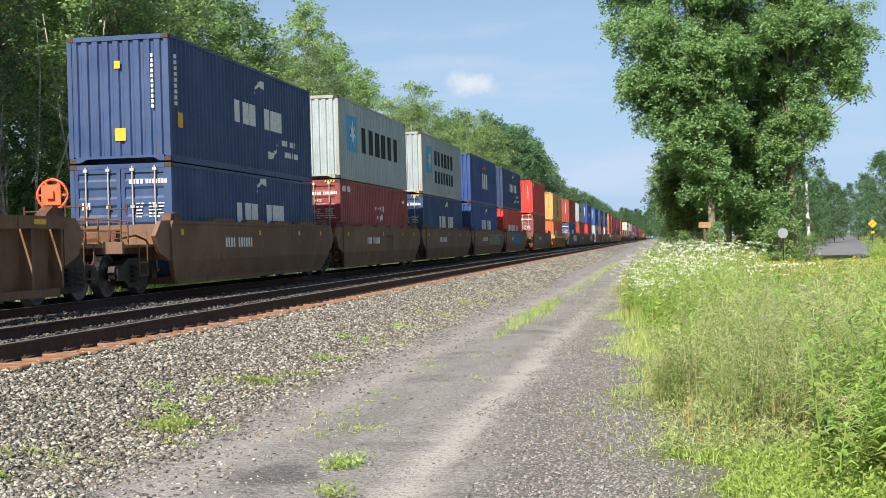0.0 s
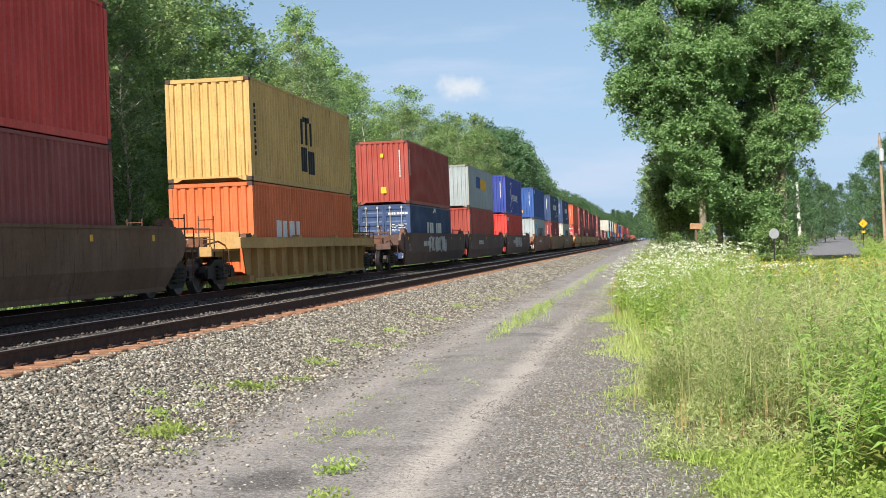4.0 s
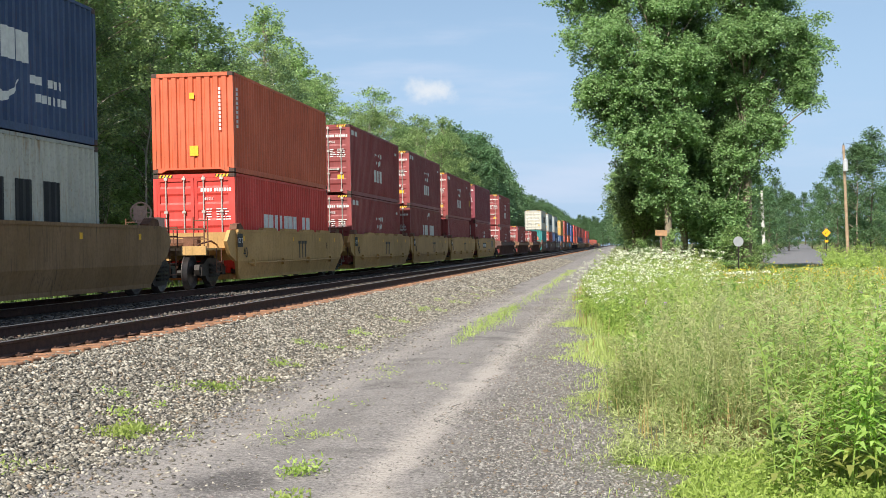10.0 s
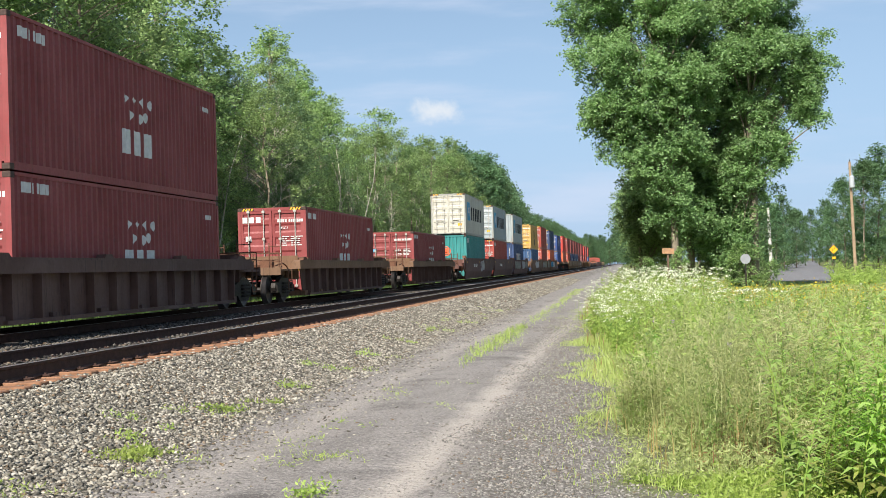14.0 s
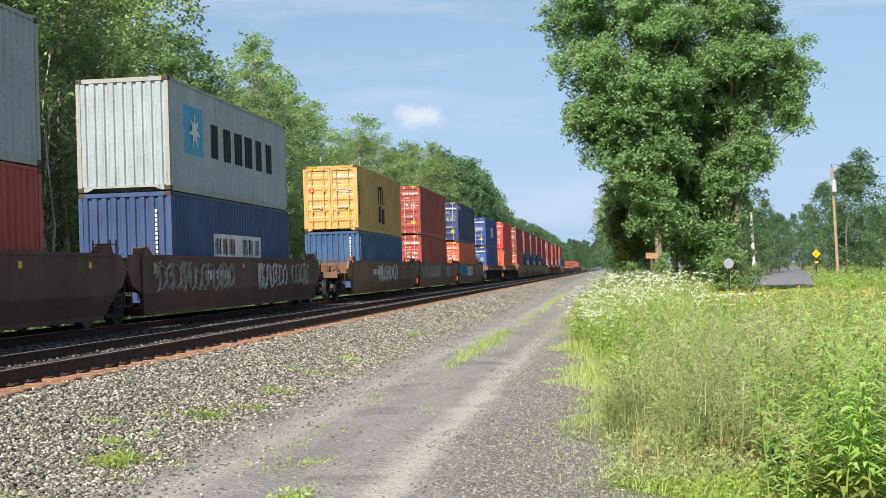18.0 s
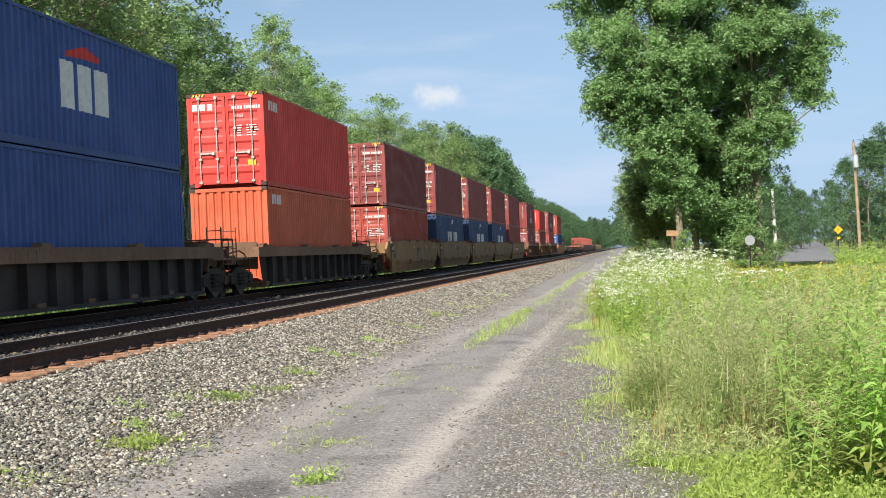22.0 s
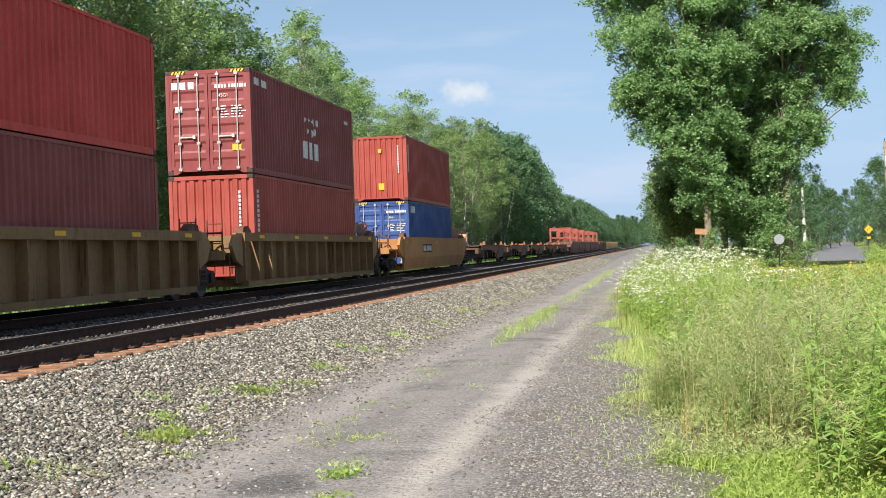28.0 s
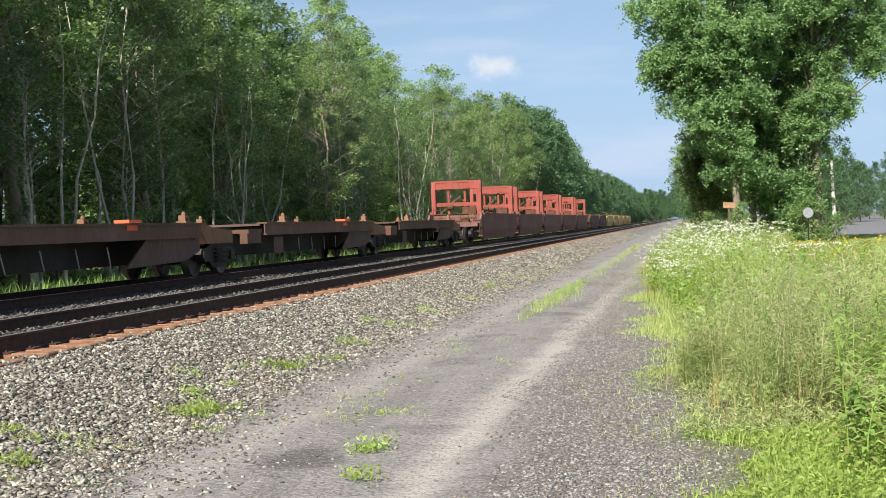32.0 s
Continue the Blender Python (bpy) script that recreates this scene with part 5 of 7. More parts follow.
def build_train():
    well_unit(3.9, 18.4, "R", WELL_BROWN, "E", "E", "empty dull brown ribbed well car with an orange brake wheel", brake=True)
    for i, (s, kind, wm, near, far, low, up) in enumerate(TRAIN):
        L = LENGTH[kind]
        style = {"A": "smooth-sided", "B": "long smooth-sided", "S": "long smooth-sided", "R": "ribbed", "P": "shallow-sided"}[kind]
        tags = []
        if kind in "AB" and (i % 3 == 1 or wm in (WELL_TAN, WELL_OLIVE)) and far == "J":
            tags.append(tag_initials)
        if i == 25:
            dusty = plain("dusty_white_spray_paint", "a9a99c", 0.7, 0, 0.3, 5, 0.0)
            tags += [tag_graffiti(dusty, 0.06, 0.5, 63), tag_graffiti(dusty, 0.1, 0.46, 64), tag_graffiti(dusty, 0.68, 0.8, 65)]
        if i == 17:
            tags.append(tag_blocks)
        if i == 3:
            tags.append(tag_graffiti(plain("dusty_white_spray_paint", "a9a99c", 0.7, 0, 0.3, 5, 0.0), 0.5, 0.88, 66))
        if i == 26:
            tags.append(tag_graffiti(PALEBLUE, 0.03, 0.3, 61))
            tags.append(tag_graffiti(WHITE, 0.28, 0.5, 62))
        if i == 23:
            tags += [tag_graffiti(plain("dusty_white_spray_paint", "a9a99c", 0.7, 0, 0.3, 5, 0.0), 0.05, 0.4, 67), tag_graffiti(WHITE, 0.56, 0.74, 31), tag_graffiti(plain("dusty_white_spray_paint", "a9a99c"), 0.8, 0.93, 68)]
        if i == 21:
            tags.append(tag_graffiti(WHITE, 0.52, 0.62, 33))
        if i in (4, 7, 9, 24):
            tags.append(tag_graffiti(WHITE if i != 4 else PALEBLUE, 0.35, 0.62, i))
        well_unit(s + CL / 2 - L / 2, L, kind, wm, near, far,
                  "weathered " + WELL_WORDS[wm.name] + " " + style + " well car loaded with containers", tags=tags, brake=2 if i in (12, 26, 33, 36, 37) else i == 20)
        z = FLOOR_Z
        for load in (low, up):
            if load:
                h, m, end, marks, words = load
                long_one = i == 16 and load is up
                container(s, z, h, m, end, marks + ([mk_45] if long_one else []), words, length=13.716 if long_one else 12.192)
                z += h + 0.03
    for k, s in enumerate((774.5, 791.0, 807.0, 823.6, 840.0)):
        spine_unit(s, 14.6, k == 4, "empty rusty brown spine car with pale diagonal braces", k == 0)
    for s in (862.0, 877.6, 893.2, 908.8, 924.4):
        rack_unit(s, 13.6)
    for k in range(7):
        well_unit(944.0 + k * 16.5, 13.8, "A", YELLOW if k > 1 else WELL_DARK, "J", "J", "empty yellow smooth-sided well car" if k > 1 else "empty dark umber well car", number=False)


build_train()


def run(t):
    """How far the train has come since the start, metres: it slows very slightly."""
    return 25.192 * t - 0.01365 * t * t


def motions():
    # the train surges a little in its slack now and then
    slack = {2: 0.9, 10: 0.7, 11: 0.35, 12: 0.9, 13: 0.85, 18: 0.6, 29: -0.3}
    for ob, s, z in MOVERS:
        walk(ob, [(t, pose(TRACK_X[1], s - run(t) + slack.get(t, 0.0), z)) for t in range(33)])


# ================= foliage =================
def leaf_mat(name, dark, light, translucent=0.35, rough=0.5):
    n = Nodes(name)
    rnd = n.add("ShaderNodeNewGeometry").outputs["Random Per Island"]
    ob = n.add("ShaderNodeObjectInfo").outputs["Random"]
    big = n.noise(0.35, 2)
    col = n.mix(rnd, lin(dark), lin(light))
    # broad noise paints in the contrast of sunlit and shadowed leaf clumps
    col = n.mix(n.math("MULTIPLY", n.ramp(big, 0.4, 0.65), 0.5), col, lin(light))
    hs = n.add("ShaderNodeHueSaturation", Color=col, Hue=n.ramp(ob, 0, 1, 0.493, 0.508), Value=n.ramp(ob, 0, 1, 0.85, 1.15))
    n.done(hs.outputs[0], rough)
    n.b.inputs["Specular IOR Level"].default_value = 0.35
    tr = n.add("ShaderNodeBsdfTranslucent", Color=n.mix(0.4, hs.outputs[0], lin("aac47c")))
    mx = n.add("ShaderNodeMixShader", Fac=translucent)
    n.link(n.b.outputs[0], mx.inputs[1])
    n.link(tr.outputs[0], mx.inputs[2])
    n.link(mx.outputs[0], n.t.nodes["Material Output"].inputs[0])
    return n.m


LEAF_WOOD = leaf_mat("woodland_leaves", "304e2a", "bad48e", 0.52, 0.4)
LEAF_PALE = leaf_mat("pale_aspen_leaves", "2d4630", "728c64", 0.4)
LEAF_COTTON = leaf_mat("cottonwood_leaves", "456a40", "abcb8c", 0.48, 0.36)
# some aerial haze is put into the far trees' green
LEAF_FAR = leaf_mat("distant_leaves", "35543a", "789a70", 0.42)
LEAF_WEED = leaf_mat("weed_leaves", "7a963f", "bccf6e", 0.45)
LEAF_FEATHER = leaf_mat("feathery_weed", "82924f", "d2d798", 0.45)
LEAF_BRIGHT = leaf_mat("bright_stalk_leaves", "98bf5a", "daf096", 0.6)
GRASS = leaf_mat("grass_blades", "86a048", "c8d67a", 0.45)
DRYGRASS = leaf_mat("dry_grass", "94824e", "c9b57c", 0.3)
FLORET = plain("white_florets", "dfe2c6", 0.8, 0, 0.06, 9, 0.0)
GOLD = plain("goldenrod_yellow", "c9b23a", 0.8, 0, 0.2, 9, 0.0)
LILAC = plain("lilac_florets", "a98bb8", 0.8, 0, 0.2, 9, 0.0)
REDSTEM = plain("reddish_dead_stems", "7d5a3e", 0.85, 0, 0.3, 9, 0.0)
BARK_PALE = plain("pale_grey_bark", "b5ad9f", 0.85, 0, 0.35, 3, 0.6)
BARK = plain("grey_brown_bark", "877b6a", 0.9, 0, 0.4, 3, 0.8)


def unit(v):
    return v / np.maximum(np.linalg.norm(v, axis=-1, keepdims=True), 1e-9)


def clipped(rng, n):
    """Points of a soft ball with no stragglers."""
    v = unit(rng.normal(size=(n, 3)))
    return v * (2.35 * rng.uniform(0, 1, n) ** 0.85)[:, None]


def leaf_quads(P, length, width, rng, up=0.0, out=None, flat=0.0):
    """Pointed leaves at P, turned every way."""
    n = len(P)
    a = rng.normal(size=(n, 3))
    if out is not None:
        a = a * 0.7 + out
    a[:, 2] += up
    face = unit(rng.normal(size=(n, 3)) * 0.75 + np.array([0, 0, flat]) + (0 if out is None else out * flat))
    b = unit(np.cross(face, unit(a)))
    a = unit(np.cross(b, face))
    L = (length * rng.uniform(0.65, 1.25, n))[:, None]
    W = (width * rng.uniform(0.7, 1.2, n))[:, None]
    fold = np.cross(a, b) * W * 0.35
    V = np.stack([P, P + a * L * 0.45 + b * W + fold, P + a * L, P + a * L * 0.45 - b * W + fold], 1)
    return V


def sprays(rng, C, out, per, leaves, reach, width, lsize, lw, droop=0.0):
    """Leafy twigs that fan out from each centre: per twigs of so many leaves; out gives the way each centre leans."""
    n = len(C) * per
    base = np.repeat(C, per, 0)
    d = unit(rng.normal(size=(n, 3)) * np.array([1, 1, 0.75]) + np.repeat(out, per, 0) * 0.9 + np.array([0, 0, 0.25]))
    L = reach * rng.uniform(0.5, 1.25, n)
    idx = np.repeat(np.arange(n), leaves)
    f = rng.uniform(0.12, 1.0, len(idx)) ** 0.8
    P = base[idx] + d[idx] * (f * L[idx])[:, None] + rng.normal(size=(len(idx), 3)) * (width * (1.15 - 0.75 * f))[:, None]
    P[:, 2] -= droop * f * f * L[idx]
    way = d[idx] * 0.8 + np.array([0, 0, 0.75])
    return leaf_quads(P, lsize, lw, rng, -0.3, way * 0.8, 0.75)


def quad_mesh(name, V, material):
    n = len(V)
    return raw_mesh(name, V.reshape(-1, 3), np.arange(n * 4).reshape(-1, 4), material)


def tree_parts(seed, H, base, R, clusters, leaves, lsize, shape=0.8, lean=0.3, trunk_r=None, spread=0.75, stems=1):
    """Wood as a bmesh and leaves as quads of one tree that stands at the origin."""
    rng = np.random.default_rng(seed)
    bm = bmesh.new()
    cb = base * H
    tr = trunk_r or H * 0.011
    tops = []
    for k in range(stems):
        top = rng.normal(size=2) * lean * (1 + 1.6 * (stems > 1))
        foot = rng.normal(size=2) * 0.35 * (stems > 1)
        bend = rng.normal(size=(6, 2)) * 0.12
        pts, rad = [], []
        for i in range(6):
            f = i / 5
            pts.append((foot[0] + top[0] * f + bend[i, 0] * (0 < i), foot[1] + top[1] * f + bend[i, 1] * (0 < i), -0.3 + f * (H * 0.93 + 0.3)))
            rad.append(tr * (1 - 0.85 * f) * (1.25 if i == 0 else 1))
        tube(bm, pts, rad, 7)
        tops.append((foot, top))
    C = []
    for k in range(clusters):
        f = rng.uniform(0, 1) ** 0.85
        z = cb + (H - cb) * f
        r = R * math.sin(math.pi * min(1, max(0.04, f * 0.9 + 0.06)) ** shape)
        ang = rng.uniform(0, 2 * math.pi)
        q = r * rng.uniform(0.45, 1.0)
        foot, top = tops[k % stems]
        C.append((foot[0] + top[0] * f + q * math.cos(ang), foot[1] + top[1] * f + q * math.sin(ang), z))
        if k % 2 == 0:
            z0 = max(cb * 0.8, z - 0.35 * q - 0.8)
            g = z0 / H
            s0 = (foot[0] + top[0] * g, foot[1] + top[1] * g, z0)
            mid = ((s0[0] + C[-1][0]) / 2, (s0[1] + C[-1][1]) / 2, (z0 + z) / 2 + 0.25)
            w = tr * 0.32 * (1 - 0.6 * f)
            tube(bm, [s0, mid, C[-1]], [w, w * 0.65, w * 0.2], 5, False)
    C = np.array(C)
    axis = np.zeros_like(C)
    axis[:, 2] = np.minimum(C[:, 2] - 0.8, cb + (H - cb) * 0.55)
    per = 7
    V = sprays(rng, C, unit(C - axis), per, max(4, leaves // (len(C) * per)), spread * 2.1, spread * 0.34, lsize, lsize * 0.36, 0.2)
    return bm, V


def tree_proto(name, label, seed, bark, leafm, **kw):
    t = thing(name, label, "tree", "trees")
    bm, V = tree_parts(seed, **kw)
    part("trunk", bm, bark, t, smooth=True)
    part("crown", quad_mesh("crown", V, leafm), None, t)
    return t


PROTOS = {
    "broad": [tree_proto("broadleaf_tree", "dense green broadleaf tree at the edge of the woods", 11 + k, BARK, LEAF_WOOD, H=18, base=0.22, R=4.2, clusters=110,
                         leaves=12000, lsize=0.2, shape=1.05, spread=0.52) for k in range(4)],
    "slim": [tree_proto("aspen_tree", "slender pale-barked tree with a thin airy crown", 31 + k, BARK_PALE, LEAF_PALE, H=19, base=0.3, R=3.5, clusters=90,
                        leaves=6300, lsize=0.18, shape=1.1, spread=0.55, lean=0.5, trunk_r=0.15) for k in range(3)],
    "bare": [tree_proto("half_dead_tree", "half-dead multi-stemmed tree with bare pale branches", 51 + k, BARK_PALE, LEAF_PALE, H=14, base=0.25, R=2.6, clusters=60,
                        leaves=1100, lsize=0.2, shape=0.7, spread=0.5, lean=0.9, trunk_r=0.09, stems=4) for k in range(2)],
    "wide": [tree_proto("wide_airy_tree", "broad grey-green tree with an airy crown and pale limbs", 41 + k, BARK_PALE, LEAF_PALE, H=17, base=0.22, R=4.9, clusters=150,
                        leaves=12600, lsize=0.17, shape=1.1, spread=0.55, lean=0.5, trunk_r=0.2, stems=2) for k in range(2)],
    "pole": [tree_proto("sapling_tree", "thin pale sapling with a small high crown", 131 + k, BARK_PALE, LEAF_PALE, H=13, base=0.5, R=1.5, clusters=26,
                        leaves=650, lsize=0.17, shape=0.8, spread=0.45, lean=0.8, trunk_r=0.085, stems=1 + k) for k in range(3)],
    "under": [tree_proto("understorey_bush", "leafy green bush under the trees", 71 + k, BARK, LEAF_WOOD, H=5.5, base=0.03, R=2.2, clusters=45,
                         leaves=3600, lsize=0.22, shape=0.6, spread=0.5, trunk_r=0.05, stems=3) for k in range(3)],
    "far": [tree_proto("distant_tree", "distant green tree beside the line", 91 + k, BARK, LEAF_FAR, H=18, base=0.08, R=4.2, clusters=80,
                       leaves=10000, lsize=0.36, shape=0.7, spread=0.95) for k in range(3)],
}
USED = set()


def plant(kind, k, x, y, h, turn):
    """A tree of about h metres at x, y."""
    p = PROTOS[kind][k % len(PROTOS[kind])]
    ref = {"broad": 18.0, "slim": 19.0, "bare": 14.0, "wide": 17.0, "pole": 13.0, "under": 5.5, "far": 18.0}[kind]
    m = pose(x, y, float(ground_z(x, y)), 0, 0, turn) @ Matrix.Diagonal((h / ref * random.uniform(0.92, 1.12), h / ref * random.uniform(0.92, 1.12), h / ref, 1))
    if (kind, k % len(PROTOS[kind])) in USED:
        return copy_thing(p, m)
    USED.add((kind, k % len(PROTOS[kind])))
    p.matrix_basis = m
    return p


def top_line(y):
    """Height of the wood's outline where its edge stands y metres down the line."""
    return float(np.interp(y, [20, 45, 60, 66, 74, 79, 83, 89, 97, 108, 118, 135, 151, 171, 185, 201, 255, 292, 337, 445, 541, 700],
                           [17.5, 17.5, 16.8, 14.8, 14.6, 13.7, 14.6, 17.0, 14.6, 13.6, 13.4, 15.3, 16.0, 15.6, 17.2, 19.0, 20, 16.6, 14, 15.6, 16, 15]))


def wood_tree(rng, kind, x, y, share):
    """A tree of the wood, as high as the outline lets it be."""
    f = abs(x) / 24.0
    plant(kind, rng.randrange(9), x, y, (1.6 + (top_line(y / f) - 1.6) * f) * share, rng.uniform(0, 360))


def build_woods():
    rng = random.Random(8)
    y = 24.0
    i = 0
    while y < 190:
        # the edge runs in and out, so that the sun reaches into its bays
        bay = math.sin(0.52 * y) + 0.6 * math.sin(0.93 * y + 1.0)
        x = -24.0 + 1.7 * bay + rng.uniform(-0.9, 0.9)
        airy = 80 < y < 96
        r = rng.random()
        kind = "slim" if r < 0.3 or airy else ("bare" if r < 0.36 and y > 55 else "broad")
        wood_tree(rng, kind, x + (0.9 if kind == "bare" else 0), y, (rng.uniform(0.84, 1.0) if bay > -0.3 else rng.uniform(0.78, 0.95)) * (0.76 if kind == "bare" else 1))
        wood_tree(rng, "broad", x - rng.uniform(4.5, 7.5), y + rng.uniform(-1, 1), rng.uniform(0.84, 1.0) * (0.82 if airy else 1))
        if i % 2 == 0:
            wood_tree(rng, "broad", x - rng.uniform(10, 14), y + rng.uniform(-2, 2), rng.uniform(0.82, 0.98) * (0.8 if airy else 1))
        if i % 2 == 1:
            plant("under", rng.randrange(9), x + rng.uniform(-2.0, 0.8), y + rng.uniform(-1, 1), rng.uniform(2, 4.5), rng.uniform(0, 360))
        plant("under", rng.randrange(9), x - rng.uniform(3, 5), y + rng.uniform(-1, 1), rng.uniform(4.0, 6.0), rng.uniform(0, 360))
        plant("under", rng.randrange(9), x - rng.uniform(8, 13), y + rng.uniform(-1, 1), rng.uniform(4.5, 7.0), rng.uniform(0, 360))
        for _ in range(1):
            plant("pole", rng.randrange(9), -22.6 + rng.uniform(-1.6, 1.0), y + rng.uniform(-1.3, 1.3), rng.uniform(7, 14), rng.uniform(0, 360))
        if i % 3 == 1:
            wood_tree(rng, "slim", x + 1.2, y + 1.1, rng.uniform(0.6, 0.85))
        y += rng.uniform(3.0, 4.6)
        i += 1
    for x, y0 in ((-24.5, 86.0), (-25.5, 93.0)):
        wood_tree(rng, "wide", x, y0, 1.0)
    while y < 720:
        wood_tree(rng, "far", -24 + rng.uniform(-2, 2), y, rng.uniform(0.84, 1.0))
        wood_tree(rng, "far", -33 + rng.uniform(-3, 3), y + 2, rng.uniform(0.84, 1.0))
        y += rng.uniform(4.5, 7.5)
    # unseen back row, added to keep skylight out of the wood
    for k in range(80):
        plant("under", rng.randrange(9), -46 + rng.uniform(-4, 4), 26 + 3.1 * k, rng.uniform(7, 10), rng.uniform(0, 360))
    for k in range(44):
        plant("far", rng.randrange(9), -52 + 1.8 * k, rng.uniform(1320, 1460), rng.uniform(22, 31), rng.uniform(0, 360))
    for k in range(90):
        plant("far", rng.randrange(9), rng.uniform(-46, -18), rng.uniform(720, 1250), rng.uniform(13, 19), rng.uniform(0, 360))


build_woods()


for kind_, protos_ in PROTOS.items():
    for k_ in range(len(protos_)):
        if (kind_, k_) not in USED:
            plant(kind_, k_, -38.0 - 2 * k_, 60.0 + 15 * k_, 13.0 if kind_ != "under" else 4.0, 40)


def polar(az, d):
    """A place d metres off, az degrees left of the line."""
    return -d * math.sin(radians(az)), d * math.cos(radians(az))


def build_cottonwoods():
    """The clump of tall cottonwoods beside the line: lobed crowns on leaning trunks."""
    D = 66.0
    k = D * math.pi / 180
    spec = [  # trunk bearing, distance, girth, lobes of (bearing, elevation, radius across, radius up, share)
        (-2.2, 64.0, 0.2, [(-0.08, 9.54, 2.1, 2.96, 1.0), (0.26, 6.42, 1.53, 1.61, 0.5), (-1.82, 7.29, 2.22, 2.72, 0.8), (0.74, 10.53, 1.11, 1.98, 0.3),
                            (-1.97, 4.26, 1.73, 1.48, 0.45), (-1.26, 12.31, 2.72, 2.22, 0.6), (-2.6, 8.6, 1.9, 3.2, 0.9), (-1.1, 5.6, 1.5, 1.6, 0.5), (-2.3, 2.4, 0.9, 1.3, 0.3)]),
        (-2.85, 67.0, 0.2, [(-3.36, 10.29, 2.22, 2.72, 0.9), (-4.18, 6.2, 2.1, 2.47, 0.9), (-3.25, 3.35, 1.48, 1.48, 0.45), (-4.56, 3.54, 1.48, 1.73, 0.5),
                             (-4.15, 12.8, 2.96, 2.22, 0.6), (-4.7, 8.4, 1.7, 3.0, 0.8), (-2.75, 5.6, 1.5, 2.2, 0.7), (-3.7, 1.7, 1.3, 1.5, 0.6), (-5.0, 5.2, 1.4, 2.0, 0.5)]),
        (-5.4, 66.0, 0.27, [(-5.9, 8.47, 2.1, 2.47, 0.8), (-5.6, 5.6, 1.2, 1.8, 0.45), (-7.2, 9.09, 1.23, 1.36, 0.3), (-8.19, 7.85, 0.69, 0.62, 0.12),
                            (-8.26, 6.32, 0.62, 0.69, 0.1), (-6.5, 4.6, 0.6, 0.7, 0.1), (-5.0, 3.2, 1.0, 1.2, 0.3), (-4.6, 1.2, 0.8, 1.1, 0.3),
                            (-7.6, 7.19, 0.44, 0.37, 0.05), (-5.54, 12.0, 2.72, 1.98, 0.5)]),
        (-0.64, 70.0, 0.1, [(-1.3, 3.93, 0.9, 1.23, 0.4), (-0.95, 1.88, 0.85, 1.53, 0.55), (-1.39, 1.24, 0.94, 1.23, 0.35), (-2.02, 2.19, 0.74, 1.48, 0.25)]),
    ]
    for i, (az, dist, tr, lobes) in enumerate(spec):
        x0, y0 = polar(az, dist)
        t = thing("cottonwood_tree", "tall full-leaved cottonwood tree with a leaning pale trunk", "tree", "clump of cottonwoods", pose(x0, y0, 0))
        rng = np.random.default_rng(200 + i)
        bm = bmesh.new()
        lean = (-0.5, 0.2) if i < 2 else (0.3, 0.0)
        H = 17.0 if i < 3 else 6.0
        pts = [(lean[0] * f * (1.0 - 0.4 * f) + 0.1 * math.sin(5 * f), lean[1] * f, -0.3 + H * f) for f in np.linspace(0, 1, 8)]
        tube(bm, pts, [tr * (1.25 - 0.25 * min(1, f * 6)) * (1 - 0.85 * f) for f in np.linspace(0, 1, 8)], 9)
        Vs = []
        for (la, le, ra, ru, share) in lobes:
            cx, cz = -(la - az) * k, 1.6 + le * k
            mid = np.array([cx, 0, cz])
            size = np.array([ra * k, ra * k * 0.9, ru * k])
            ns = max(4, int(26 * share))
            S = mid + unit(rng.normal(size=(ns, 3))) * rng.uniform(0.1, 0.88, ns)[:, None] ** 0.6 * size
            C = np.repeat(S, 7, 0) + clipped(rng, ns * 7) * np.array([0.42, 0.42, 0.3]) * (0.5 + 0.5 * min(1.0, ra))
            C = C[C[:, 2] > 0.9]
            Vs.append(sprays(rng, C, unit((C - mid) / size), 6, 30, 0.85 * (0.6 + 0.4 * min(1.0, ra)), 0.15, 0.125, 0.054, 0.25))
            for c in C[:: 16]:
                z0 = max(5.0 if H > 10 else 1.0, min(H - 2.0, c[2] - 2.8 - 0.5 * abs(c[0])))
                f = (z0 + 0.3) / (H + 0.3)
                s0 = (lean[0] * f, lean[1] * f, z0) if f < 1 else pts[-1]
                mid = ((s0[0] + c[0]) / 2, (s0[1] + c[1]) / 2, (s0[2] + c[2]) / 2 + 0.4)
                tube(bm, [s0, mid, tuple(c)], [0.07, 0.04, 0.012], 5, False)
        part("trunk", bm, BARK, t, "pale furrowed trunk and limbs", smooth=True)
        part("crown", quad_mesh("crown", np.concatenate(Vs), LEAF_COTTON if i < 3 else LEAF_WOOD), None, t)
    rng = random.Random(4)
    # lower growth around and behind the clump
    for az, d, h, kind in ((-0.75, 84, 6.0, "broad"), (-1.0, 100, 7, "broad"), (-1.2, 74, 3.6, "under"), (-1.9, 72, 3.0, "under"), (-3.8, 70, 4.0, "under"), (-4.6, 69, 4.6, "under"),
                           (-5.0, 70, 3.6, "under"), (-2.8, 78, 5.5, "broad"), (-3.6, 80, 6.5, "broad"), (-4.4, 82, 7.5, "broad"), (-5.2, 84, 7.0, "broad"), (-0.9, 120, 9, "broad"), (-1.7, 95, 7.0, "broad"),
                           (-0.75, 140, 10, "broad"), (-0.8, 170, 12, "far"), (-0.65, 220, 15, "far"), (-0.45, 290, 16, "far"), (-0.3, 380, 18, "far"), (-0.25, 480, 18, "far"),
                           (-0.9, 64, 1.8, "under"), (-5.6, 64, 1.7, "under"), (-6.1, 65, 1.3, "under"), (-5.0, 64.5, 2.4, "under"), (-2.5, 63.5, 2.2, "under"), (-2.4, 110, 10, "broad"), (-3.2, 120, 11, "broad"), (-4.1, 125, 11, "broad")):
        x, y = polar(az, d)
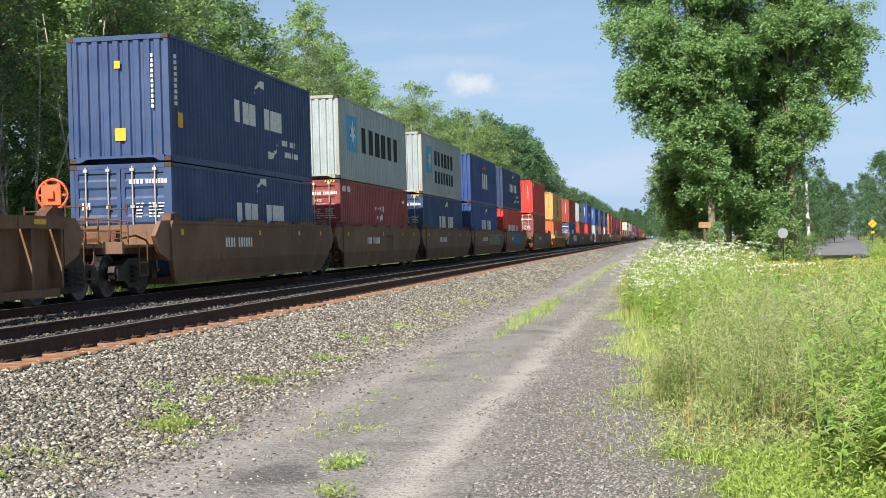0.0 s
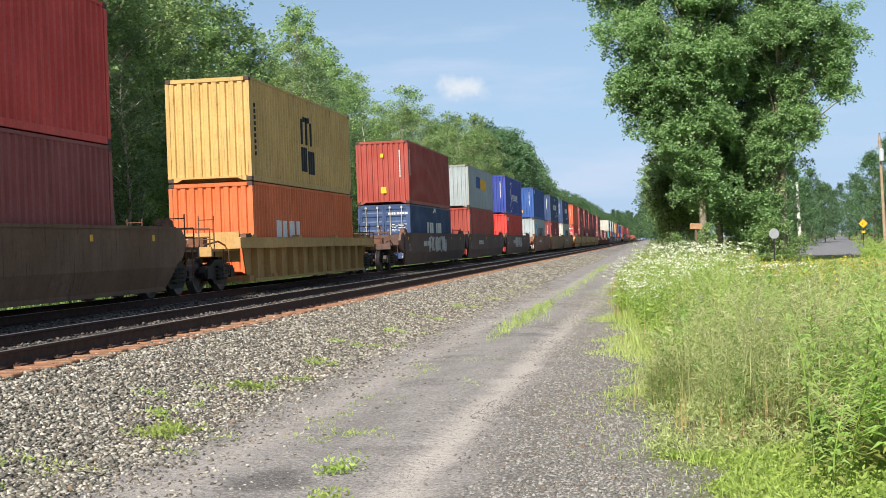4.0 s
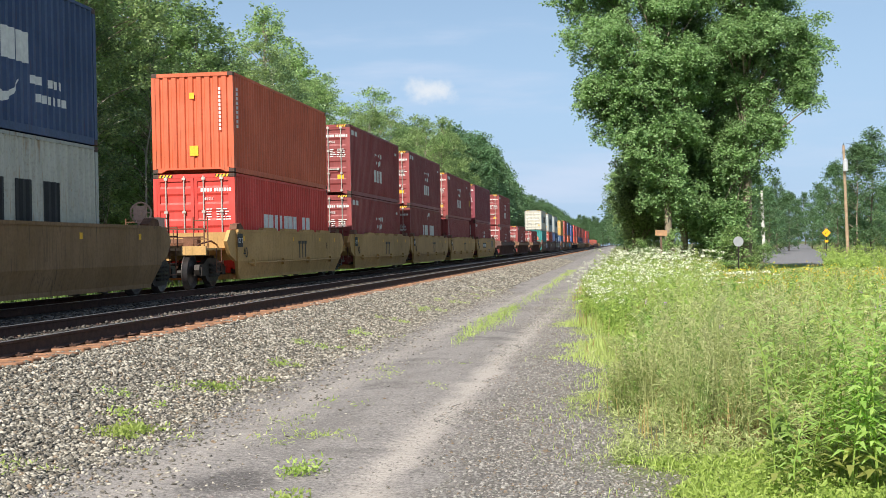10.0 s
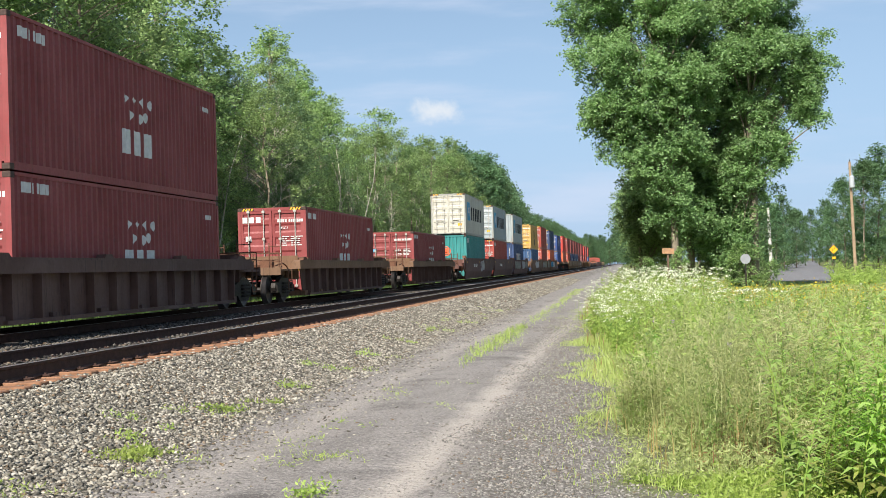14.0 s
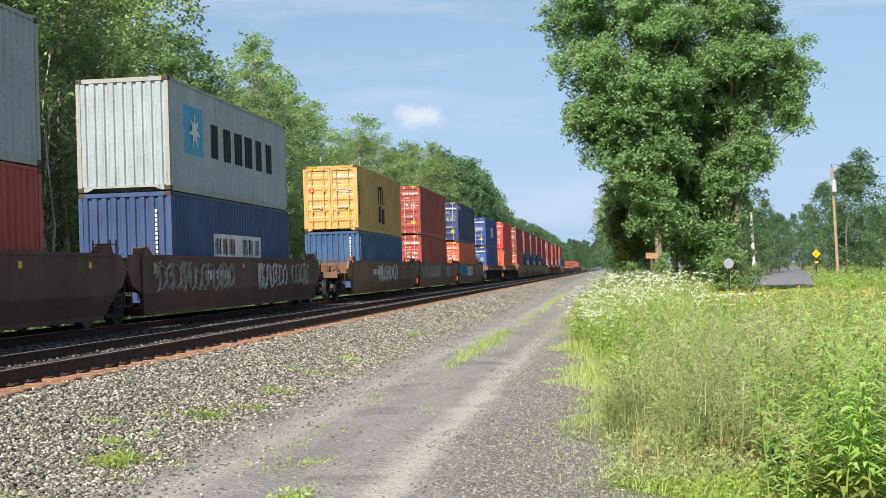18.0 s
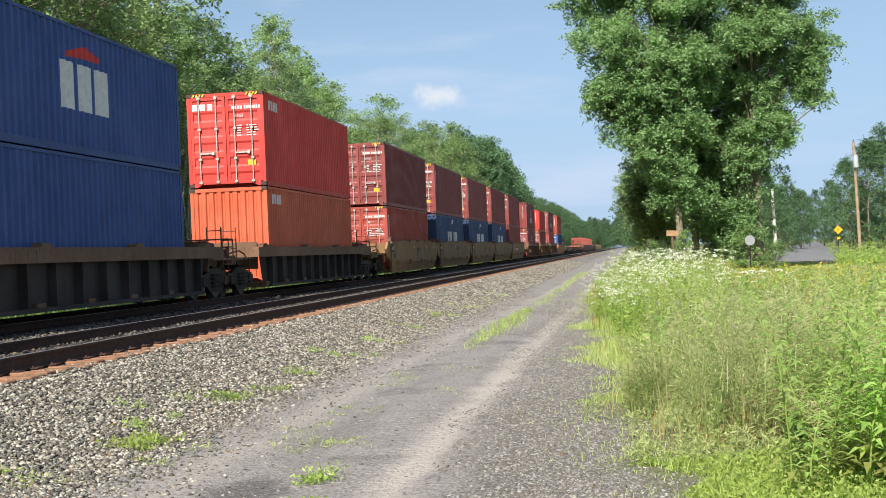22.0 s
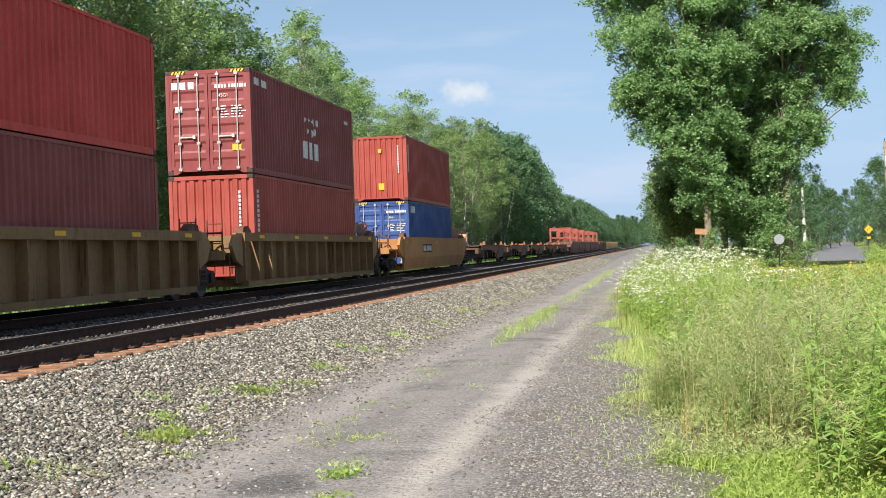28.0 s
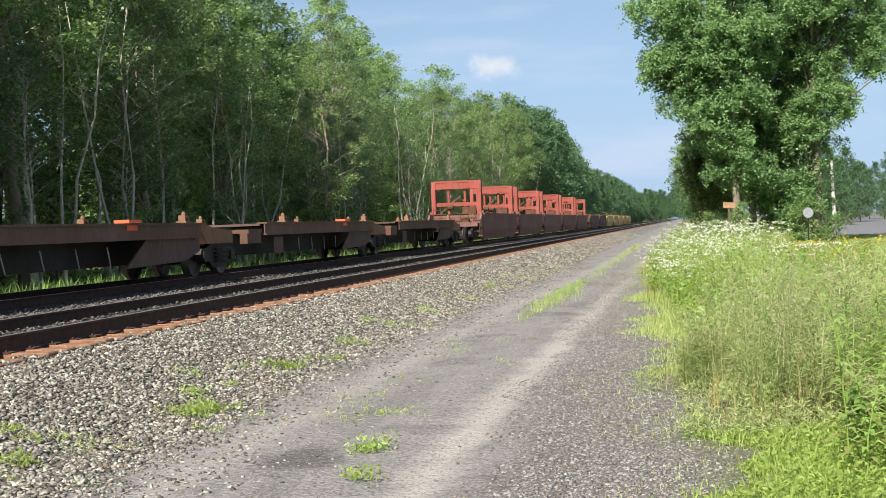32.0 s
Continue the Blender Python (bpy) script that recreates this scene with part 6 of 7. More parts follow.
        plant(kind, rng.randrange(9), x, y, h, rng.uniform(0, 360))
    # trees across the paved road and beyond
    for az, d, h in ((-9.9, 165, 14.2), (-9.2, 175, 12.6), (-10.5, 172, 13.4), (-6.0, 170, 9), (-6.7, 185, 9.5), (-7.2, 200, 9.5), (-5.2, 210, 12), (-4.4, 230, 13), (-6.4, 150, 7), (-11.3, 190, 8.5)):
        x, y = polar(az, d)
        plant("far", rng.randrange(9), x, y, h, rng.uniform(0, 360))
    az = -4.6
    while az > -22:
        x, y = polar(az, rng.uniform(225, 300))
        plant("far", rng.randrange(9), x, y, rng.uniform(8, 12), rng.uniform(0, 360))
        x, y = polar(az - 0.3, rng.uniform(400, 480))
        plant("far", rng.randrange(9), x, y, rng.uniform(12, 19), rng.uniform(0, 360))
        if not -9.2 < az < -6.8:
            x, y = polar(az, rng.uniform(175, 215))
            plant("under", rng.randrange(9), x, y, rng.uniform(3, 5.5), rng.uniform(0, 360))
        az -= rng.uniform(0.5, 0.9)


build_cottonwoods()


# ================= the verge and the weeds =================
def edge_x(y):
    """Left edge of the tall weeds."""
    y = np.asarray(y, dtype=float)
    return 0.35 - 0.045 * np.minimum(y, 42) + 0.22 * np.sin(0.9 * y) + 0.16 * np.sin(2.3 * y + 1) + 0.1 * np.sin(5.1 * y)


def blades(rng, P, H, W, bend=0.3):
    """Tapering grass blades of two joined quads each."""
    n = len(P)
    a = rng.uniform(0, 2 * np.pi, n)
    side = np.stack([np.cos(a), np.sin(a), np.zeros(n)], 1)
    lean = np.stack([np.sin(a + rng.uniform(-1, 1, n)), np.cos(a), np.zeros(n)], 1) * (bend * H * rng.uniform(0.2, 1.2, n))[:, None]
    up = np.array([0, 0, 1.0]) * H[:, None]
    w = W[:, None] * side
    v = np.stack([P - w, P + w, P + up * 0.6 + lean * 0.35 + w * 0.7, P + up * 0.6 + lean * 0.35 - w * 0.7, P + up + lean + w * 0.1, P + up + lean - w * 0.1], 1)
    base = np.arange(n)[:, None] * 6
    f = np.concatenate([base + np.array([0, 1, 2, 3]), base + np.array([3, 2, 4, 5])])
    return v.reshape(-1, 3), f


def sight_cap(P, H):
    """Weeds on the far right stay low enough to let the paved road show."""
    return np.where(P[:, 0] > 0.075 * P[:, 1], np.minimum(H, np.clip(1.55 - 0.0212 * P[:, 1], 0.14, 2)), H)


def tufted(P):
    """Uneven growth: taller and lower patches of about a metre."""
    x, y = P[:, 0], P[:, 1]
    return 0.95 + 0.28 * np.sin(2.9 * x + 0.7 * y) * np.sin(1.3 * y + 0.9 * x) + 0.22 * np.sin(5.3 * x - 1.1 * y + 2) + 0.15 * np.sin(3.7 * y + 1)


def bushy_weeds(rng, n, zone, h, stems, leaves, llen, lwid, name, label, material, power=1.0, arch=0.55, low=0.35, roots=None):
    """Branching weeds: stems that arch out of one root, with leaves all along them."""
    P = scatter(rng, n, *zone, power) if roots is None else roots
    ramp = np.clip((P[:, 0] - edge_x(P[:, 1]) + 0.1) / 1.1, low, 1)
    H = (sight_cap if roots is None else lambda p, q: q)(P, rng.uniform(*h, n) * ramp * tufted(P)) * 1.05
    base, hs = np.repeat(P, stems, 0), np.repeat(H, stems) * rng.uniform(0.55, 1.1, n * stems)
    a = rng.uniform(0, 2 * np.pi, n * stems)
    side = np.stack([np.cos(a), np.sin(a), np.zeros(len(a))], 1)
    bend = (arch * hs * rng.uniform(0.1, 1.0, len(a)))[:, None]
    idx = np.repeat(np.arange(len(base)), leaves)
    f = rng.uniform(0.15, 1.0, len(idx))
    Q = base[idx] + side[idx] * bend[idx] * (f ** 1.5)[:, None] + rng.normal(size=(len(idx), 3)) * (0.06 * hs[idx] * (1.1 - f))[:, None]
    Q[:, 2] += hs[idx] * (f - 0.12 * f * f)
    away = unit(rng.normal(size=(len(idx), 3)) * np.array([1, 1, 0.3]))
    stuff(name, quad_mesh(name, leaf_quads(Q, llen, lwid, rng, 0.35, away * 1.1, 0.5), material), label, "weeds")
    w = np.full(len(base), 0.0035)[:, None] * np.stack([-np.sin(a), np.cos(a), np.zeros(len(a))], 1)
    up = np.array([0, 0, 1.0]) * hs[:, None]
    mid, top = base + up * 0.56 + side * bend * 0.42, base + up * 0.88 + side * bend
    v = np.stack([base - w, base + w, mid + w, mid - w, top + w * 0.3, top - w * 0.3], 1)
    k = np.arange(len(base))[:, None] * 6
    stuff(name + "_stems", raw_mesh(name + "_stems", v.reshape(-1, 3), np.concatenate([k + np.array([0, 1, 2, 3]), k + np.array([3, 2, 4, 5])]), material),
          "arching stems of " + label, "weeds")


def stuff(name, me, label, category):
    return tagged(new(name, me), label, category, kind="stuff")


def scatter(rng, n, x0, x1, y0, y1, power=1.0):
    y = y0 + (y1 - y0) * rng.uniform(0, 1, n) ** power
    x = edge_x(y) + x0 + (x1 - x0) * rng.uniform(0, 1, n)
    return np.stack([x, y, ground_z(x, y)], 1)


def leafy_stalks(rng):
    """Tall leafy stalks at the corner of the verge, each one a plant of its own."""
    dry = leaf_mat("dry_lower_leaves", "727a3e", "a8a860", 0.3)
    protos = []
    for k in range(6):
        H = 0.95
        n = 62
        lean = rng.normal(size=2) * 0.12
        f = np.linspace(0.08, 1.0, n)
        a = np.arange(n) * 2.4 + rng.uniform(0, 6)
        Q = np.stack([lean[0] * f * f, lean[1] * f * f, f * H], 1)
        out = np.stack([np.cos(a), np.sin(a), np.full(n, 0.35)], 1)
        L = 0.23 * (1.05 - 0.55 * f) * rng.uniform(0.8, 1.15, n)
        side = unit(np.cross(out, [0, 0, 1.0])) * (L * 0.085)[:, None]
        tip = Q + out * L[:, None] - np.array([0, 0, 1.0]) * (L * 0.35)[:, None]
        mid = Q + out * (L * 0.5)[:, None]
        V = np.stack([Q, mid + side, tip, mid - side], 1)
        t = thing("leafy_stalk", "bright green leafy upright weed stalk with drying lower leaves", "weed", "leafy stalks at the verge's corner")
        bm = bmesh.new()
        tube(bm, [(lean[0] * g * g, lean[1] * g * g, g * H) for g in (0, 0.35, 0.7, 1.0)], [0.006, 0.005, 0.004, 0.002], 5)
        part("stem", bm, LEAF_WEED, t)
        part("leaves", quad_mesh("leaves", V[10:], LEAF_BRIGHT), None, t)
        part("dry_leaves", quad_mesh("dry_leaves", V[2:10], dry), None, t, "dry brown lower leaves")
        protos.append(t)
    for k in range(28):
        y = rng.uniform(7.8, 10.9)
        x = 0.9 + 0.07 * (y - 7.8) + rng.uniform(0, 0.8)
        s = rng.uniform(0.8, 1.3)
        m = pose(x, y, float(ground_z(x, y)), 0, 0, rng.uniform(0, 360)) @ Matrix.Diagonal((s, s, s, 1))
        if k < 6:
            protos[k].matrix_basis = m
        else:
            copy_thing(protos[k % 6], m)


def build_verge():
    rng = np.random.default_rng(77)
    # grass under everything: short at the gravel's edge, taller inside
    P = scatter(rng, 66000, 0.1, 17, 7.0, 85, 1.7)
    P = P[(P[:, 1] > 24) | (P[:, 1] < 9.5) | (rng.uniform(0, 1, len(P)) < 0.35)]
    edge = np.clip((P[:, 0] - edge_x(P[:, 1])) / 3.0, 0.06, 1)
    near = np.clip((P[:, 1] - 7.0) / 7.0, 0.3, 1)
    H = sight_cap(P, rng.uniform(0.2, 0.62, len(P)) * edge * near * tufted(P))
    v, f = blades(rng, P, H, np.full(len(P), 0.004) + 0.00035 * P[:, 1], 0.5)
    stuff("tall_grass", raw_mesh("tall_grass", v, f, GRASS), "tall yellow-green grass on the verge", "grass")
    P = scatter(rng, 4200, 0.1, 2.2, 6.8, 9.6, 1.0)
    v, f = blades(rng, P, rng.uniform(0.03, 0.12, len(P)), np.full(len(P), 0.003), 0.9)
    stuff("front_grass", raw_mesh("front_grass", v, f, GRASS), "short yellow-green grass in front of the weeds", "grass")
    P = scatter(rng, 12000, -0.15, 2.0, 13, 27, 1.0)
    v, f = blades(rng, P, rng.uniform(0.12, 0.42, len(P)) * np.clip((P[:, 0] - edge_x(P[:, 1]) + 0.2) / 1.2, 0.12, 1), np.full(len(P), 0.005), 0.6)
    stuff("lime_grass", raw_mesh("lime_grass", v, f, leaf_mat("lime_grass", "94a850", "c6d080", 0.4)), "fresh lime-green grass at the gravel's edge", "grass")
    P = scatter(rng, 8000, 0.3, 11, 9.9, 60, 1.5)
    H = rng.uniform(0.3, 0.95, len(P)) * np.clip((P[:, 0] - edge_x(P[:, 1]) + 0.3) / 2.0, 0.12, 1)
    H = sight_cap(P, H)
    v, f = blades(rng, P, H, np.full(len(P), 0.003) + 0.0003 * P[:, 1], 0.3)
    stuff("dry_grass", raw_mesh("dry_grass", v, f, DRYGRASS), "thin dry straw-coloured grass stems", "grass")

    def stalks(n, zone, hmin, hmax, leaves_per, llen, lwid, spread, name, label, material, power=1.4, updir=0.5, stem_w=0.005, round_=0.0):
        P = scatter(rng, n, *zone, power)
        ramp = np.clip((P[:, 0] - edge_x(P[:, 1]) + 0.1) / 1.0, 0.35, 1)
        if round_:
            u = (P[:, 0] - P[:, 0].min()) / np.ptp(P[:, 0])
            ramp = ramp * (1 - round_ + round_ * np.sin(np.pi * np.clip(u, 0.05, 0.95)))
        H = sight_cap(P, rng.uniform(hmin, hmax, n) * ramp)
        lean = rng.normal(size=(n, 2)) * 0.14
        idx = np.repeat(np.arange(n), leaves_per)
        f = rng.uniform(0.12, 1.0, len(idx))
        Q = P[idx].copy()
        Q[:, 2] += f * H[idx]
        Q[:, :2] += lean[idx] * (f * H[idx])[:, None]
        sp = (spread * (1.1 - 0.8 * f))[:, None] * rng.normal(size=(len(idx), 3)) * np.array([1, 1, 0.4])
        Q += sp
        out = rng.normal(size=(len(idx), 3)) * np.array([1, 1, 0.25])
        V = leaf_quads(Q, llen, lwid, rng, updir, unit(out) * 1.2)
        stuff(name, quad_mesh(name, V, material), label, "weeds")
        sv, sf = blades(rng, P, H, np.full(n, stem_w), 0.12)
        stuff(name + "_stems", raw_mesh(name + "_stems", sv, sf, material), "upright stems of " + label, "weeds")

    stalks(150, (0.5, 1.85, 9.9, 13.0), 0.6, 1.25, 200, 0.05, 0.0024, 0.085, "feathery_weeds", "fine feathery grey-green weeds", LEAF_FEATHER, 1.0, round_=0.45)
    bushy_weeds(rng, 46, (0.55, 2.2, 9.7, 13.4), (0.75, 1.15), 16, 70, 0.06, 0.0032, "arching_weeds", "arching feathery grey-green weeds", leaf_mat("straw_green_weed", "84864e", "d3d29c", 0.4))
    # low weeds whose darker leaf colour stands in for shade under the bush
    bushy_weeds(rng, 14, (0.55, 2.0, 9.4, 13.0), (0.35, 0.7), 12, 34, 0.06, 0.007, "shaded_weeds", "dark green weeds low among the feathery ones", leaf_mat("shaded_weed_leaves", "4c6a30", "86a052", 0.35))
    bushy_weeds(rng, 210, (0.45, 6.0, 13.2, 30), (0.6, 1.2), 11, 36, 0.075, 0.009, "yellow_green_weeds", "bushy yellow-green roadside weeds", LEAF_WEED, 1.3)
    bushy_weeds(rng, 120, (0.3, 6.5, 13.0, 32), (0.55, 1.25), 12, 50, 0.07, 0.005, "pale_bushy_weeds", "bushy pale grey-green weeds", LEAF_FEATHER, 1.3)
    bushy_weeds(rng, 110, (0.5, 7.0, 13.5, 40), (0.5, 1.1), 9, 34, 0.09, 0.014, "green_bushy_weeds", "bushy mid-green broad-leaved weeds", leaf_mat("green_weed_leaves", "557a34", "9cba5c", 0.4), 1.3)
    bushy_weeds(rng, 300, (0.5, 13.0, 28, 62), (0.6, 1.2), 8, 26, 0.11, 0.015, "far_bushy_weeds", "bushy weeds of the field towards the paved road", LEAF_WEED, 1.0)
    # taller growth that hides the near bend of the paved road
    y = rng.uniform(44, 74, 240)
    x = y * rng.uniform(0.152, 0.34, 240)
    bushy_weeds(rng, 240, None, (0.85, 1.35), 9, 26, 0.12, 0.02, "roadside_weeds", "tall mixed weeds along the near side of the paved road", LEAF_WEED, roots=np.stack([x, y, ground_z(x, y)], 1))
    # wiry branching stems standing out of the bush
    n = 900
    P = scatter(rng, n, 0.6, 1.9, 9.9, 13.2, 1.0)
    P[:, 2] += rng.uniform(0.0, 0.55, n)
    H = rng.uniform(0.15, 0.5, n)
    v, f = blades(rng, P, H, np.full(n, 0.0022), 0.5)
    stuff("wiry_stems", raw_mesh("wiry_stems", v, f, leaf_mat("wiry_stems", "8f9656", "c6ca92", 0.3)), "pale wiry branching weed stems", "weeds")
    stalks(110, (0.5, 1.7, 9.8, 12.4), 0.4, 1.0, 60, 0.045, 0.006, 0.05, "dark_leafy_weeds", "darker green leafy weeds among the feathery ones", leaf_mat("dark_weed_leaves", "5c7a3c", "98b060", 0.4), 1.0)
    stalks(90, (0.1, 1.2, 9.2, 13.5), 0.1, 0.35, 110, 0.05, 0.005, 0.1, "low_feathery_weeds", "low fine grey-green weeds", LEAF_FEATHER, 1.0)
    stalks(1700, (0.9, 15, 12.5, 65), 0.55, 1.1, 80, 0.06, 0.006, 0.12, "field_weeds", "mixed pale green field weeds", LEAF_FEATHER, 1.6)
    leafy_stalks(rng)
    stalks(650, (0.5, 13, 12, 55), 0.5, 1.05, 40, 0.09, 0.013, 0.05, "verge_stalks", "green leafy roadside stalks", LEAF_WEED, 1.5)
    stalks(800, (0.1, 2.2, 6.9, 9.5), 0.03, 0.17, 26, 0.042, 0.008, 0.06, "ground_cover", "low yellow-green broadleaf ground cover", LEAF_WEED, 1.0, 0.15)
    stalks(70, (0.7, 1.7, 9.6, 11.2), 0.1, 0.34, 26, 0.045, 0.003, 0.07, "red_stems", "reddish-brown dead weed stems", REDSTEM, 1.0)
    # flat white flower heads on thin stems
    n = 900
    P = scatter(rng, n, 0.3, 3.0, 22, 43, 1.0)
    extra = scatter(rng, 24, 0.5, 14, 18, 60, 1.0)
    P = np.concatenate([P, extra])
    H = rng.uniform(0.85, 1.5, len(P)) * np.clip((P[:, 0] - edge_x(P[:, 1]) + 0.5) / 1.6, 0.5, 1) * np.where(np.arange(len(P)) < n, 1, 0.75)
    H = sight_cap(P, H) 
    sv, sf = blades(rng, P, H, np.full(len(P), 0.005), 0.12)
    stuff("flower_stems", raw_mesh("flower_stems", sv, sf, LEAF_WEED), "thin green flower stems", "weeds")
    tips = sv.reshape(-1, 6, 3)[:, 4]
    m = 16
    R = rng.uniform(0.035, 0.085, len(P))
    ang, rad = rng.uniform(0, 2 * np.pi, (len(P), m)), np.sqrt(rng.uniform(0, 1, (len(P), m)))
    C = tips[:, None] + np.stack([np.cos(ang) * rad * R[:, None], np.sin(ang) * rad * R[:, None], 0.012 * rng.normal(size=ang.shape)], -1)
    C = C.reshape(-1, 3)
    s = 0.015
    tilt = rng.normal(size=(len(C), 3)) * 0.35
    tilt[:, 2] = 1
    nz = unit(tilt)
    e1 = unit(np.cross(nz, rng.normal(size=(len(C), 3)))) * s
    e2 = np.cross(nz, e1)
    stuff("white_flower_heads", quad_mesh("white_flower_heads", np.stack([C - e1, C - e2, C + e1, C + e2], 1), FLORET), "flat white lacy flower heads", "wildflowers")
    for name, mat_, label, zone, n, hh in (("goldenrod", GOLD, "dull yellow goldenrod plumes", (2.6, 6.5, 20, 38), 260, (0.5, 1.05)),
                                           ("lilac_flowers", LILAC, "small lilac thistle flowers", (1.0, 4.5, 9.5, 22), 32, (0.5, 0.9))):
        P = scatter(rng, n, *zone, 1.0)
        P[:, 2] += sight_cap(P, rng.uniform(*hh, n))
        C = np.repeat(P, 7, 0) + rng.normal(size=(n * 7, 3)) * (0.07 if name == "goldenrod" else 0.014)
        stuff(name, quad_mesh(name, leaf_quads(C, 0.05 if name == "goldenrod" else 0.025, 0.012, rng, 0.6), mat_), label, "wildflowers")


build_verge()


def weed_clump(rng, spots, name, label, material, h, llen, lwid, per):
    """Low weeds growing through gravel at the given spots of (x, y, radius, plants)."""
    Q = []
    for x, y, r, n in spots:
        c = rng.normal(size=(n, 2)) * r * 0.5 + np.array([x, y])
        for cx, cy in c:
            hh = h * rng.uniform(0.4, 1.0)
            q = rng.normal(size=(per, 3)) * np.array([0.06, 0.06, 0]) + np.array([cx, cy, 0])
            q[:, 2] = ground_z(q[:, 0], q[:, 1]) + rng.uniform(0.0, hh, per)
            Q.append(q)
    Q = np.concatenate(Q)
    return stuff(name, quad_mesh(name, leaf_quads(Q, llen, lwid, rng, 0.7), material), label, "weeds")


def build_road_weeds():
    rng = np.random.default_rng(5)
    spots = [(-2.3, 9.24, 0.16, 6), (-2.1, 8.2, 0.12, 3), (-4.3, 11.2, 0.2, 15), (-4.4, 10.9, 0.25, 8), (-4.62, 11.8, 0.2, 4), (-4.56, 14.3, 0.25, 8), (-4.33, 15.4, 0.2, 4), (-4.45, 17.2, 0.2, 5),
             (-4.6, 8.4, 0.25, 7), (-4.9, 9.2, 0.3, 4), (-4.7, 20.0, 0.3, 4), (-4.5, 23.0, 0.4, 4), (-4.5, 27, 0.4, 4), (-4.4, 31, 0.5, 5), (-4.4, 36, 0.6, 5), (-5.0, 12.9, 0.5, 3)]
    for spot in spots:
        weed_clump(rng, [spot], "weed_clump", "small bright green weeds growing through the gravel", LEAF_WEED, 0.1, 0.045, 0.009, 34)
    thin = [(rng.uniform(-5.2, -3.9), 8 + 40 * rng.uniform() ** 1.6, 0.35, 3) for _ in range(26)] + [(-2.55, 10.9, 0.3, 8), (-2.8, 11.1, 0.3, 6)] + [(-2.6 + rng.normal() * 0.3, rng.uniform(9, 20), 0.3, 2) for _ in range(9)]
    weed_clump(rng, thin, "thin_weeds", "thin sparse weeds in the grey dirt", GRASS, 0.07, 0.05, 0.005, 14)
    # grass ridge between the wheel tracks
    n = 2600
    y = np.where(rng.uniform(0, 1, n) < 0.55, 20.3 + 15 * rng.beta(2.0, 1.8, n), rng.uniform(36, 85, n))
    w = np.where(y < 36, 0.15 * np.sin(np.pi * np.clip((y - 20) / 16, 0.06, 0.94)) + 0.04, 0.16)
    x = -2.62 - 0.004 * (y - 22) + rng.normal(size=n) * w
    keep = np.sin(y * 1.7 + 3 * x) + np.sin(y * 0.63) > -1.7
    x, y = x[keep], y[keep]
    n = len(x)
    P = np.stack([x, y, ground_z(x, y)], 1)
    v, f = blades(rng, P, rng.uniform(0.02, 0.13, n), np.full(n, 0.003) + 0.00006 * y, 0.9)
    stuff("ridge_grass", raw_mesh("ridge_grass", v, f, GRASS), "grass ridge between the wheel tracks of the dirt road", "grass")
    # sparse green along the foot of the verge, and beyond the tracks
    n = 2600
    y = 7 + 40 * rng.uniform(0, 1, n) ** 1.5
    x = edge_x(y) + rng.normal(size=n) * 0.3 + 0.05
    P = np.stack([x, y, ground_z(x, y)], 1)
    v, f = blades(rng, P, rng.uniform(0.02, 0.07, n), np.full(n, 0.003), 1.2)
    stuff("edge_grass", raw_mesh("edge_grass", v, f, GRASS), "sparse short grass at the edge of the gravel", "grass")
    n = 30000
    y = 25 + 150 * rng.uniform(0, 1, n) ** 1.4
    x = rng.uniform(-21.5, -15.2, n)
    P = np.stack([x, y, ground_z(x, y)], 1)
    v, f = blades(rng, P, rng.uniform(0.12, 0.5, n), np.full(n, 0.012), 0.5)
    stuff("far_verge_grass", raw_mesh("far_verge_grass", v, f, leaf_mat("rank_grass", "4f7434", "92b25c", 0.4)), "tall green grass between the tracks and the woods", "grass")


build_road_weeds()


# ================= ballast stones =================
def stone_mat(dark, light):
    n = Nodes("crushed_stone")
    rnd = n.add("ShaderNodeNewGeometry").outputs["Random Per Island"]
    r2 = n.math("FRACT", n.math("MULTIPLY", rnd, 17.3))
    col = n.mix(n.math("POWER", rnd, 1.8), lin(dark), lin(light))
    col = n.mix(n.ramp(r2, 0.88, 1.0), col, lin("857058"))
    g = n.noise(40, 3)
    col = n.mix(n.math("MULTIPLY", n.ramp(g, 0.4, 0.7), 0.4), col, lin("4a4641"))
    return n.done(col, 0.85, 0, g, 0.3, 0.01)


def stones(rng, x, y, size, lift=0.3):
    """Angular stones: squashed, jittered octahedra with cut tops."""
    n = len(x)
    base = np.array([(1, 0, 0), (0, 1, 0), (-1, 0, 0), (0, -1, 0), (0, 0, 1), (0, 0, -1)], float)
    V = base[None] + rng.normal(size=(n, 6, 3)) * 0.3
    V *= (size * rng.uniform(0.6, 1.25, n))[:, None, None] * np.stack([rng.uniform(0.8, 1.3, n), rng.uniform(0.8, 1.3, n), rng.uniform(0.38, 0.7, n)], 1)[:, None]
    a = rng.uniform(0, 2 * np.pi, n)
    t = rng.normal(size=n) * 0.4
    ca, sa, ct, st = np.cos(a), np.sin(a), np.cos(t), np.sin(t)
    X, Y, Z = V[..., 0], V[..., 1], V[..., 2]
    Y, Z = Y * ct[:, None] - Z * st[:, None], Y * st[:, None] + Z * ct[:, None]
    X, Y = X * ca[:, None] - Y * sa[:, None], X * sa[:, None] + Y * ca[:, None]
    V = np.stack([X, Y, Z], -1) + np.stack([x, y, ground_z(x, y) + size * lift], 1)[:, None]
    F = np.array([(0, 1, 4), (1, 2, 4), (2, 3, 4), (3, 0, 4), (1, 0, 5), (2, 1, 5), (3, 2, 5), (0, 3, 5)])
    return V.reshape(-1, 3), (np.arange(n)[:, None, None] * 6 + F[None]).reshape(-1, 3)


